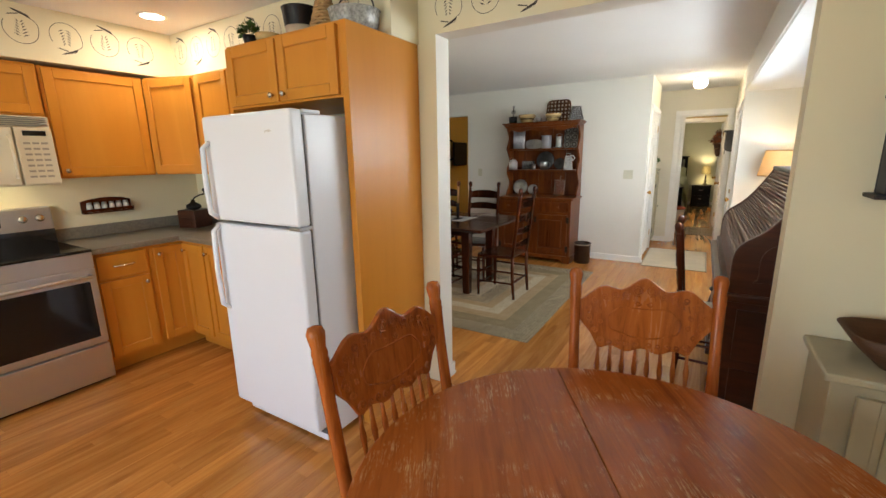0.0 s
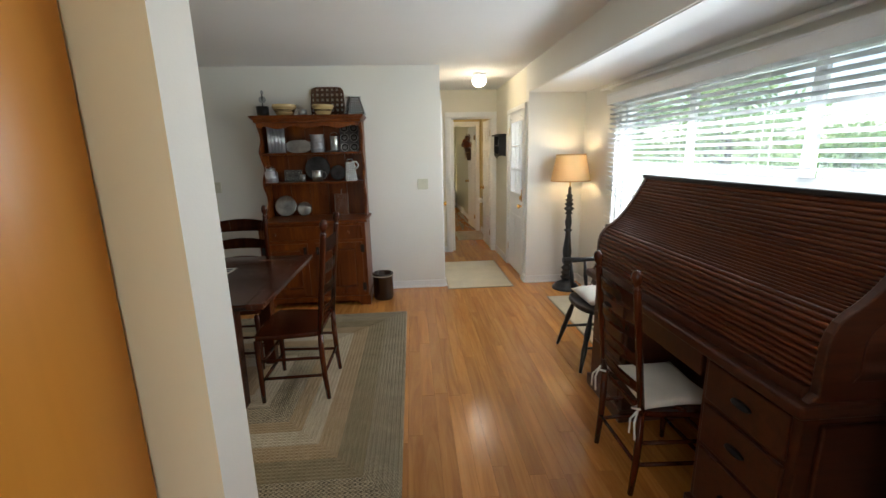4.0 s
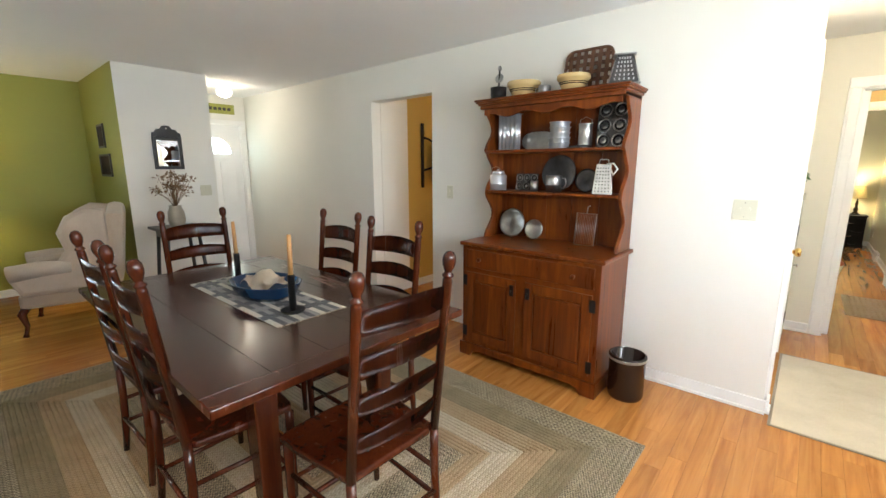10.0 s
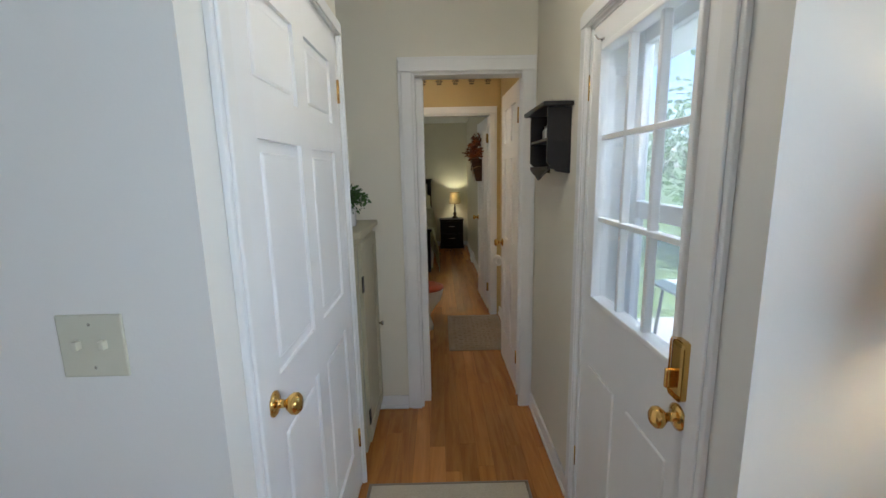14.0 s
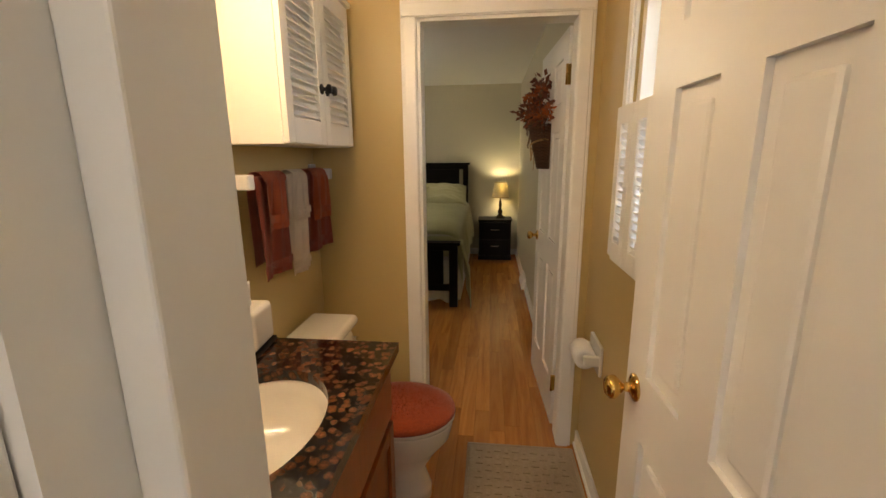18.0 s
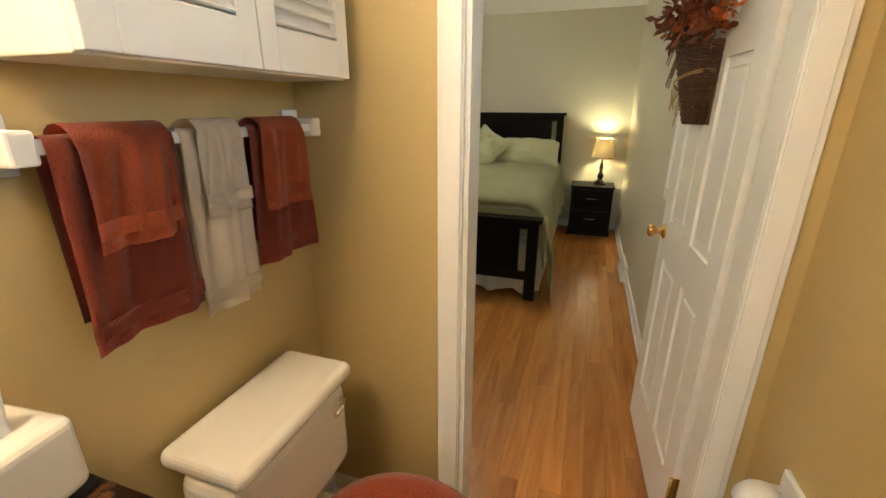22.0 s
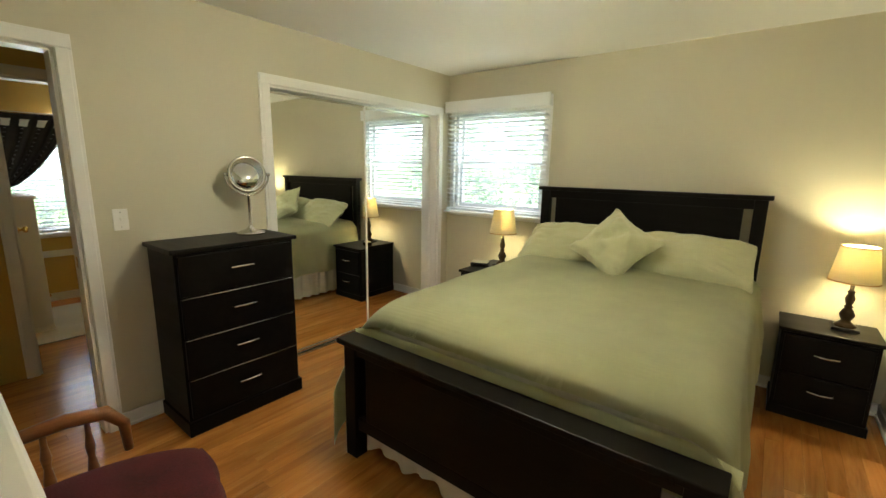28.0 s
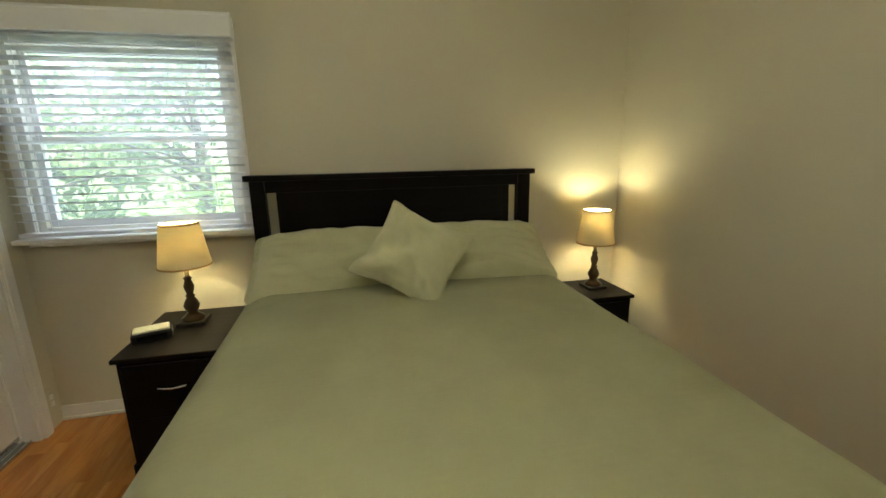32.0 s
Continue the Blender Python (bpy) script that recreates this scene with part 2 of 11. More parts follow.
def braid(name, c1, c2, c3, mixed=0.6):
    """Braided wool: slanted strands meeting in chevrons along each plait; mixed: how unlike the strands are."""
    m, n, l, b = nodes_of(name, 0.95)
    t = n.new("ShaderNodeTexCoord")
    sp = n.new("ShaderNodeSeparateXYZ")
    l.new(t.outputs["UV"], sp.inputs[0])

    def calc(op, *args):
        q = n.new("ShaderNodeMath")
        q.operation = op
        for i, x in enumerate(args):
            if isinstance(x, (int, float)):
                q.inputs[i].default_value = x
            else:
                l.new(x, q.inputs[i])
        return q.outputs[0]

    across = calc("FRACT", sp.outputs["Y"])
    slant = calc("ABSOLUTE", calc("SUBTRACT", across, 0.5))
    along = calc("ADD", sp.outputs["X"], calc("MULTIPLY", slant, 1.3))
    ridge = calc("SINE", calc("MULTIPLY", calc("FRACT", along), math.pi))
    lobe = calc("SINE", calc("MULTIPLY", across, math.pi))
    w = n.new("ShaderNodeTexWhiteNoise")
    w.noise_dimensions = "2D"
    cell = n.new("ShaderNodeCombineXYZ")
    strand, half = calc("FLOOR", along), calc("FLOOR", calc("MULTIPLY", sp.outputs["Y"], 2.0))
    l.new(strand, cell.inputs[0])
    l.new(half, cell.inputs[1])
    l.new(cell.outputs[0], w.inputs["Vector"])
    k = noise_tex(n, l, coords(n, l, (1, 1, 1), True), 9, 3, 0.6)
    mixv = calc("ADD", calc("MULTIPLY", calc("ADD", calc("MULTIPLY", w.outputs["Value"], 0.35), calc("MULTIPLY", calc("FLOORED_MODULO", calc("ADD", strand, half), 2.0), 0.65)), mixed), calc("MULTIPLY", k.outputs["Fac"], 1.0 - mixed))
    r = ramp(n, [(0.22, c1), (0.5, c2), (0.78, c3)])
    l.new(mixv, r.inputs["Fac"])
    l.new(r.outputs[0], b.inputs["Base Color"])
    bump(n, l, b, calc("MULTIPLY", ridge, lobe), 0.6, 0.004)
    return m


def granite(name):
    m, n, l, b = nodes_of(name, 0.09)
    v = coords(n, l, (1, 1, 1), True)
    d = noise_tex(n, l, v, 30, 3)
    ad = n.new("ShaderNodeVectorMath")
    ad.operation = "MULTIPLY_ADD"
    ad.inputs[1].default_value = (0.018, 0.018, 0.018)
    l.new(d.outputs["Color"], ad.inputs[0])
    l.new(v.outputs[0], ad.inputs[2])
    vo = n.new("ShaderNodeTexVoronoi")
    vo.inputs["Scale"].default_value = 50
    l.new(ad.outputs[0], vo.inputs["Vector"])
    fine = noise_tex(n, l, v, 150, 4, 0.7)
    r = ramp(n, [(0.0, (0.19, 0.085, 0.040)), (0.42, (0.125, 0.052, 0.023)), (0.56, (0.048, 0.024, 0.014)), (0.68, (0.010, 0.009, 0.010)), (1.0, (0.022, 0.023, 0.028))])
    l.new(vo.outputs["Distance"], r.inputs["Fac"])
    sel = n.new("ShaderNodeSeparateColor")
    l.new(vo.outputs["Color"], sel.inputs[0])
    pick = ramp(n, [(0.12, (0.14, 0.13, 0.13)), (0.34, (1, 1, 1))])
    l.new(sel.outputs[0], pick.inputs["Fac"])
    mx = n.new("ShaderNodeMix")
    mx.data_type, mx.blend_type = "RGBA", "MULTIPLY"
    mx.inputs["Factor"].default_value = 1
    l.new(r.outputs[0], mx.inputs["A"])
    l.new(pick.outputs[0], mx.inputs["B"])
    fr = ramp(n, [(0.35, (0.35, 0.33, 0.33)), (0.7, (1.5, 1.45, 1.4))])
    l.new(fine.outputs["Fac"], fr.inputs["Fac"])
    my = n.new("ShaderNodeMix")
    my.data_type, my.blend_type = "RGBA", "MULTIPLY"
    my.inputs["Factor"].default_value = 1
    l.new(mx.outputs["Result"], my.inputs["A"])
    l.new(fr.outputs[0], my.inputs["B"])
    l.new(my.outputs["Result"], b.inputs["Base Color"])
    return m


def checked(name, light, dark, scale):
    """Two-tone woven coverlet: small crosses on a dark ground."""
    m, n, l, b = nodes_of(name, 0.95)
    v = coords(n, l, (scale, scale, scale))
    vo = n.new("ShaderNodeTexVoronoi")
    vo.distance, vo.inputs["Randomness"].default_value = "MANHATTAN", 0.0
    vo.inputs["Scale"].default_value = 1.0
    l.new(v.outputs[0], vo.inputs["Vector"])
    ch = n.new("ShaderNodeTexChecker")
    ch.inputs["Scale"].default_value = 4.0
    l.new(v.outputs[0], ch.inputs["Vector"])
    r = ramp(n, [(0.42, dark), (0.47, light), (0.60, light), (0.64, dark)])
    l.new(vo.outputs["Distance"], r.inputs["Fac"])
    mx = n.new("ShaderNodeMix")
    mx.data_type = "RGBA"
    l.new(ch.outputs["Fac"], mx.inputs["Factor"])
    l.new(r.outputs[0], mx.inputs["A"])
    mx.inputs["B"].default_value = (*shade(light, 0.55), 1)
    l.new(mx.outputs["Result"], b.inputs["Base Color"])
    fine = noise_tex(n, l, coords(n, l), 260, 2)
    bump(n, l, b, fine.outputs["Fac"], 0.5, 0.004)
    return m


M_DINING = plain("dining_wall_paint", (0.76, 0.74, 0.68), 0.62, vary=0.03, scale=1.2, grain=140, relief=0.12, world_space=True)
M_KITCHEN = plain("kitchen_wall_paint", (0.80, 0.74, 0.54), 0.6, vary=0.03, scale=1.2, grain=140, relief=0.12, world_space=True)
M_HALL = plain("hall_wall_paint", (0.76, 0.72, 0.60), 0.6, vary=0.03, scale=1.2, grain=140, relief=0.12, world_space=True)
M_GREEN = plain("olive_wall_paint", (0.31, 0.31, 0.055), 0.6, vary=0.04, scale=1.2, grain=140, relief=0.12, world_space=True)
M_TAN = plain("bathroom_wall_paint", (0.52, 0.39, 0.165), 0.42, vary=0.03, scale=1.2, grain=140, relief=0.10, world_space=True)
M_KHAKI = plain("bedroom_wall_paint", (0.58, 0.54, 0.41), 0.55, vary=0.03, scale=1.2, grain=140, relief=0.12, world_space=True)
M_OCHRE = plain("ochre_wall_paint", (0.58, 0.38, 0.09), 0.6, vary=0.04, scale=1.2, grain=140, relief=0.12, world_space=True)
M_CEIL = plain("ceiling_paint", (0.82, 0.82, 0.81), 0.85, vary=0.02, scale=1.0, grain=90, relief=0.2, world_space=True)
M_TRIM = plain("white_trim_paint", (0.82, 0.81, 0.78), 0.35, vary=0.03, scale=6, grain=50, relief=0.05)
M_DOOR = plain("white_door_paint", (0.83, 0.82, 0.80), 0.33, vary=0.03, scale=4, grain=40, relief=0.08)
M_SIDING = plain("grey_siding", (0.50, 0.52, 0.55), 0.7, world_space=True)
M_FLOOR = wood("oak_floor", (0.34, 0.123, 0.026), (0.515, 0.212, 0.048), (0.63, 0.300, 0.082), rough=0.20, axis="y", scale=0.62, rings=1.3, relief=0.02, per_piece=0.19, coat=0.2, world_space=True, pores=0.2)
M_SUBFLOOR = plain("floor_gap_shadow", (0.44, 0.19, 0.055), 0.8)
M_MAPLE = wood("maple_cabinet", (0.58, 0.225, 0.027), (0.62, 0.25, 0.031), (0.66, 0.28, 0.039), rough=0.32, axis="z", scale=0.3, relief=0.01, pores=0.06)
M_OAKRED = wood("golden_red_oak", (0.18, 0.038, 0.007), (0.36, 0.090, 0.015), (0.49, 0.150, 0.027), rough=0.22, axis="z", scale=1.0, rings=0.8, relief=0.08)
# the table's pale streaks are worn finish and reflected glare, both painted in
M_OAKTOP = wood("oak_table_top", (0.21, 0.046, 0.008), (0.38, 0.100, 0.017), (0.49, 0.150, 0.028), rough=0.20, axis="y", scale=0.9, rings=1.0, relief=0.5, coat=0.2, wear_glare=(0.62, 0.36, 0.15))
M_CHERRY = wood("dark_cherry", (0.026, 0.005, 0.0018), (0.068, 0.013, 0.0035), (0.110, 0.024, 0.006), rough=0.22, axis="z", scale=0.8, relief=0.04, coat=0.1, spec=0.35)
M_CHERRYX = wood("dark_cherry_top", (0.018, 0.004, 0.002), (0.042, 0.009, 0.003), (0.072, 0.017, 0.006), rough=0.22, axis="x", scale=0.8, relief=0.04, coat=0.15)
M_PINE = wood("antique_pine", (0.062, 0.0115, 0.0018), (0.148, 0.033, 0.004), (0.28, 0.080, 0.009), rough=0.28, axis="z", scale=0.6, rings=0.8, relief=0.05, spec=0.35)
M_DESK = wood("walnut_desk", (0.034, 0.0095, 0.0045), (0.062, 0.0175, 0.0075), (0.095, 0.028, 0.0115), rough=0.30, axis="x", scale=0.9, rings=0.6, relief=0.08)
M_TAMBOUR = wood("tambour_slats", (0.075, 0.019, 0.0065), (0.110, 0.029, 0.0095), (0.155, 0.044, 0.015), rough=0.38, axis="y", scale=0.9, relief=0.0, per_piece=0.10, spec=0.25)
M_BLACKWOOD = plain("black_painted_wood", (0.012, 0.011, 0.011), 0.38, vary=0.2, scale=8, grain=60, relief=0.1)
M_ESPRESSO = wood("espresso_wood", (0.004, 0.0032, 0.003), (0.006, 0.0048, 0.0042), (0.009, 0.007, 0.006), rough=0.36, axis="x", scale=0.8, relief=0.05, spec=0.12)
M_NAVY = plain("blue_black_paint", (0.016, 0.019, 0.026), 0.5, vary=0.25, scale=6)
M_CREAMCAB = plain("distressed_cream_paint", (0.46, 0.425, 0.295), 0.5, vary=0.10, scale=5, grain=30, relief=0.1)
M_WHITEPAINT = plain("white_furniture_paint", (0.80, 0.77, 0.70), 0.35, vary=0.03, scale=4)
M_FRIDGE = plain("white_enamel", (0.76, 0.80, 0.87), 0.28, vary=0.006, scale=1, grain=400, relief=0.12)
M_GASKET = plain("grey_gasket", (0.10, 0.10, 0.11), 0.7)
M_BISQUE = plain("bisque_plastic", (0.72, 0.66, 0.50), 0.35, vary=0.03)
M_STEEL = plain("brushed_steel", (0.62, 0.62, 0.635), 0.36, 1.0, vary=0.015, scale=2, grain=90, relief=0.05)
M_NICKEL = plain("brushed_nickel", (0.62, 0.60, 0.57), 0.22, 1.0, vary=0.04)
M_CHROME = plain("chrome", (0.75, 0.75, 0.75), 0.05, 1.0, vary=0.02, relief=0)
M_BRASS = plain("polished_brass", (0.70, 0.44, 0.13), 0.14, 1.0, vary=0.06, relief=0.02)
M_TIN = plain("old_tin", (0.42, 0.42, 0.41), 0.32, 1.0, vary=0.3, scale=14, grain=60, relief=0.15)
M_PALETIN = plain("pale_tin", (0.62, 0.63, 0.65), 0.30, 1.0, vary=0.12, scale=10, grain=60, relief=0.08)
M_BRIGHTTIN = plain("bright_tin", (0.66, 0.68, 0.71), 0.34, 0.75, vary=0.10, scale=10, grain=60, relief=0.08)
M_DARKTIN = plain("blackened_tin", (0.11, 0.11, 0.11), 0.36, 0.8, vary=0.35, scale=14)
M_IRON = plain("black_iron", (0.014, 0.013, 0.013), 0.5, 0.4, vary=0.3, scale=20)
M_BLACKGLASS = plain("black_glass", (0.006, 0.006, 0.007), 0.05, vary=0.05, relief=0)
M_COUNTER = plain("grey_laminate", (0.22, 0.20, 0.165), 0.35, vary=0.22, scale=60, grain=300, relief=0.03)
M_GLASS = glass_mat("window_glass")
# mostly clear pale sheet, added to wash the outdoor view with bright haze
M_HAZE, _n, _l, _b = nodes_of("insect_screen", 0.8)
_b.inputs["Base Color"].default_value = (0.55, 0.57, 0.60, 1)
_t, _d, _x, _y = _n.new("ShaderNodeBsdfTransparent"), _n.new("ShaderNodeBsdfTranslucent"), _n.new("ShaderNodeMixShader"), _n.new("ShaderNodeMixShader")
_d.inputs["Color"].default_value = (0.75, 0.78, 0.82, 1)
_x.inputs["Fac"].default_value, _y.inputs["Fac"].default_value = 0.7, 0.15
_l.new(_b.outputs[0], _x.inputs[1])
_l.new(_d.outputs[0], _x.inputs[2])
_l.new(_t.outputs[0], _y.inputs[1])
_l.new(_x.outputs[0], _y.inputs[2])
_l.new(_y.outputs[0], next(q for q in _n if q.type == "OUTPUT_MATERIAL").inputs["Surface"])
M_MIRROR, _n, _l, _b = nodes_of("mirror_silver", 0.01, 1.0)
_b.inputs["Base Color"].default_value = (0.86, 0.88, 0.87, 1)
M_PORCELAIN = plain("porcelain", (0.78, 0.74, 0.66), 0.08, vary=0.02, relief=0)
M_GRANITE = granite("brown_black_granite")
M_VANITY = wood("vanity_cherry", (0.16, 0.042, 0.012), (0.25, 0.075, 0.02), (0.31, 0.10, 0.03), rough=0.3, axis="z", scale=0.7, relief=0.04)
M_RUST = cloth("rust_terry", (0.30, 0.054, 0.018), (0.52, 0.108, 0.034), 300, relief=0.8)
M_RUSTDARK = cloth("dark_rust_terry", (0.18, 0.027, 0.012), (0.32, 0.054, 0.024), 300, relief=0.8)
M_CREAMTOWEL = cloth("cream_terry", (0.74, 0.61, 0.46), (0.90, 0.79, 0.63), 300, relief=0.8)
M_RUSTPLUSH = cloth("rust_plush", (0.22, 0.032, 0.010), (0.42, 0.070, 0.018), 120, relief=0.9)
M_SAGE = cloth("sage_bedspread", (0.42, 0.415, 0.245), (0.49, 0.485, 0.295), 240, relief=0.25)
M_SPREAD = ribbed("ribbed_sage_bedspread", (0.54, 0.535, 0.315), (0.62, 0.615, 0.37))
M_SKIRT = cloth("cream_bed_skirt", (0.60, 0.57, 0.48), (0.72, 0.69, 0.60), 200, relief=0.2)
M_MAROON = cloth("maroon_upholstery", (0.045, 0.003, 0.005), (0.105, 0.009, 0.013), 150, relief=0.7, sheen=0.0)
M_BROWNSOFA = cloth("brown_upholstery", (0.022, 0.012, 0.008), (0.045, 0.026, 0.018), 160, sheen=0.0)
M_LINEN = cloth("beige_linen", (0.46, 0.37, 0.285), (0.57, 0.475, 0.38), 180)
M_PILLOW = cloth("cream_pillow", (0.66, 0.63, 0.56), (0.80, 0.77, 0.69), 180)
M_MAT = cloth("beige_mat", (0.44, 0.37, 0.25), (0.58, 0.50, 0.36), 130, relief=0.6)
M_BATHMAT = cloth("taupe_bath_mat", (0.26, 0.20, 0.13), (0.38, 0.30, 0.21), 90, relief=0.8)
M_SHADE = shade_cloth("burlap_shade", (0.78, 0.60, 0.34), 160, 0.36)
M_SHADE2 = shade_cloth("linen_shade", (0.78, 0.68, 0.44), 300, 0.16)
M_BULB = glowing("lit_bulb", (1.0, 0.80, 0.50), 14)
M_GLOBE = glowing("lit_globe_glass", (1.0, 0.90, 0.74), 3)
M_CANLIGHT = glowing("lit_downlight", (1.0, 0.88, 0.70), 6)
M_BLIND = shade_cloth("white_blind_slats", (0.84, 0.85, 0.86), 4, 0.45)
M_VINYL = plain("white_vinyl_sash", (0.80, 0.81, 0.82), 0.4, vary=0.02)
M_YELLOWWARE = plain("yellow_stoneware", (0.58, 0.42, 0.19), 0.25, vary=0.06)
M_BROWNGLAZE = plain("dark_brown_glaze", (0.020, 0.009, 0.006), 0.16, vary=0.2)
M_CANDLE = plain("tan_wax", (0.45, 0.24, 0.09), 0.5, vary=0.12, scale=20)
M_BLUEBOWL = plain("blue_enamel", (0.014, 0.045, 0.11), 0.18, vary=0.1)
M_SPLINT = wood("ash_splint", (0.055, 0.022, 0.010), (0.10, 0.042, 0.018), (0.15, 0.068, 0.03), rough=0.6, axis="z", scale=2)
M_WICKER = wood("dark_wicker", (0.045, 0.020, 0.010), (0.085, 0.038, 0.018), (0.13, 0.06, 0.03), rough=0.6, axis="z", scale=3, per_piece=0.3)
M_RAFFIA = plain("raffia", (0.42, 0.26, 0.11), 0.8, vary=0.15)
M_TREELEAF = shade_cloth("sunlit_tree_leaf", (0.24, 0.38, 0.13), 6, 0.45)
M_LEAF = plain("green_leaf", (0.055, 0.12, 0.025), 0.5, vary=0.4, scale=20, spec=0.3)
M_DRYLEAF = plain("autumn_leaf", (0.16, 0.038, 0.014), 0.6, vary=0.5, scale=18)
M_ORANGE = plain("orange_petal", (0.38, 0.085, 0.012), 0.6, vary=0.3, scale=20)
M_DRYSTEM = plain("dried_stem", (0.20, 0.12, 0.06), 0.8, vary=0.4, scale=20)
M_POTWHITE = plain("white_ceramic", (0.72, 0.71, 0.68), 0.25)
M_STONEWARE = plain("grey_stoneware", (0.30, 0.26, 0.20), 0.35, vary=0.2, scale=10)
M_STENCIL = plain("dark_stencil_paint", (0.045, 0.038, 0.030), 0.6, vary=0.2, scale=30)
M_BLACKPLASTIC = plain("black_plastic", (0.006, 0.006, 0.006), 0.45, spec=0.3)
M_PAPER = plain("white_tissue", (0.85, 0.84, 0.82), 0.9, vary=0.03)
M_PLATE = plain("ivory_plate", (0.60, 0.58, 0.45), 0.4)
M_GRASS = plain("lawn", (0.15, 0.21, 0.08), 0.9, vary=0.4, scale=2, grain=80, relief=0.6, world_space=True)
M_CONCRETE = plain("patio_concrete", (0.48, 0.46, 0.43), 0.85, vary=0.12, scale=2, world_space=True)
M_BARK = plain("bark", (0.10, 0.075, 0.055), 0.9, vary=0.3, scale=10, relief=0.6)
M_SLING = cloth("grey_sling_mesh", (0.20, 0.18, 0.16), (0.30, 0.28, 0.25), 200)
M_PATIOTOP = plain("frosted_table_glass", (0.62, 0.66, 0.67), 0.15)

# ---- building helpers ----


def bm_new():
    return bmesh.new()


def box(bm, x0, y0, z0, x1, y1, z1, bevel=0.0, seg=2, m=None):
    """A box between two corners, with rounded edges."""
    r = bmesh.ops.create_cube(bm, size=1.0)
    vs = r["verts"]
    for v in vs:
        v.co = Vector(((x0 + x1) / 2 + v.co.x * (x1 - x0), (y0 + y1) / 2 + v.co.y * (y1 - y0), (z0 + z1) / 2 + v.co.z * (z1 - z0)))
        if m:
            v.co = m @ v.co
    if bevel > 0:
        es = list({e for v in vs for e in v.link_edges})
        bmesh.ops.bevel(bm, geom=es, offset=bevel, segments=seg, profile=0.5, affect="EDGES")
    return bm


def lathe(bm, profile, centre=(0, 0, 0), seg=24, m=None, sx=1.0, sy=1.0):
    """A turned shape from (radius, height) pairs, bottom to top."""
    rings = []
    for r, z in profile:
        ring = []
        for k in range(seg):
            a = 2 * math.pi * k / seg
            p = Vector((centre[0] + r * math.cos(a) * sx, centre[1] + r * math.sin(a) * sy, centre[2] + z))
            ring.append(bm.verts.new(m @ p if m else p))
        rings.append(ring)
    for a, b in zip(rings, rings[1:]):
        for k in range(seg):
            f = bm.faces.new((a[k], a[(k + 1) % seg], b[(k + 1) % seg], b[k]))
            f.smooth = True
    for ring, flip, r in ((rings[0], True, profile[0][0]), (rings[-1], False, profile[-1][0])):
        if r > 0.024:
            continue
        try:
            bm.faces.new(tuple(reversed(ring)) if flip else tuple(ring))
        except ValueError:
            pass
    return bm


def tube(bm, pts, radius, seg=8, radii=None, cap=True):
    """A round bar along points."""
    pts = [Vector(p) for p in pts]
    rings = []
    side = None
    for k, p in enumerate(pts):
        d = (pts[min(k + 1, len(pts) - 1)] - pts[max(k - 1, 0)]).normalized()
        ref = Vector((0, 0, 1)) if abs(d.z) < 0.9 else Vector((1, 0, 0))
        side = d.cross(ref).normalized() if side is None else (side - d * side.dot(d)).normalized()
        up = side.cross(d)
        r = radii[k] if radii else radius
        rings.append([bm.verts.new(p + r * (math.cos(2 * math.pi * j / seg) * side + math.sin(2 * math.pi * j / seg) * up)) for j in range(seg)])
    for a, b in zip(rings, rings[1:]):
        for j in range(seg):
            f = bm.faces.new((a[j], a[(j + 1) % seg], b[(j + 1) % seg], b[j]))
            f.smooth = True
    if cap:
        bm.faces.new(tuple(reversed(rings[0])))
        bm.faces.new(tuple(rings[-1]))
    return bm


def slab(bm, outline, thick, place, bevel=0.0):
    """A plate with the given 2D outline, thick along its local z; place is a matrix."""
    lo = [bm.verts.new(place @ Vector((x, y, 0))) for x, y in outline]
    hi = [bm.verts.new(place @ Vector((x, y, thick))) for x, y in outline]
    n = len(outline)
    faces = [bm.faces.new(tuple(reversed(lo))), bm.faces.new(tuple(hi))]
    for k in range(n):
        faces.append(bm.faces.new((lo[k], lo[(k + 1) % n], hi[(k + 1) % n], hi[k])))
    bmesh.ops.recalc_face_normals(bm, faces=faces)
    if bevel:
        es = [e for f in faces[:2] for e in f.edges]
        bmesh.ops.bevel(bm, geom=es, offset=bevel, segments=2, profile=0.5, affect="EDGES")
    return bm


def pillow(bm, w, h, d, m, n=14, power=0.42, wave=0.0, seed=1, soft=0.0):
    """A stuffed cushion lying in its local xy plane, pinched to its edges."""
    for side in (1, -1):
        grid = []
        for i in range(n + 1):
            row = []
            for j in range(n + 1):
                u, v = 2 * i / n - 1, 2 * j / n - 1
                k = max(0.0, (1 - u * u) * (1 - v * v)) ** power
                pinch = 1 - 0.09 * (1 - abs(u * v)) * (abs(u) ** 6 + abs(v) ** 6)
                p = Vector((u * w / 2 * pinch * (1 - soft * v * v), v * h / 2 * pinch * (1 - soft * u * u), side * d / 2 * k))
                p.z += wave * noise.noise(Vector((u * 2.5 + seed, v * 2.5, seed))) * k
                row.append(bm.verts.new(m @ p))
            grid.append(row)
        for i in range(n):
            for j in range(n):
                q = (grid[i][j], grid[i + 1][j], grid[i + 1][j + 1], grid[i][j + 1])
                f = bm.faces.new(q if side > 0 else tuple(reversed(q)))
                f.smooth = True
    bmesh.ops.remove_doubles(bm, verts=list(bm.verts), dist=1e-5)
    return bm


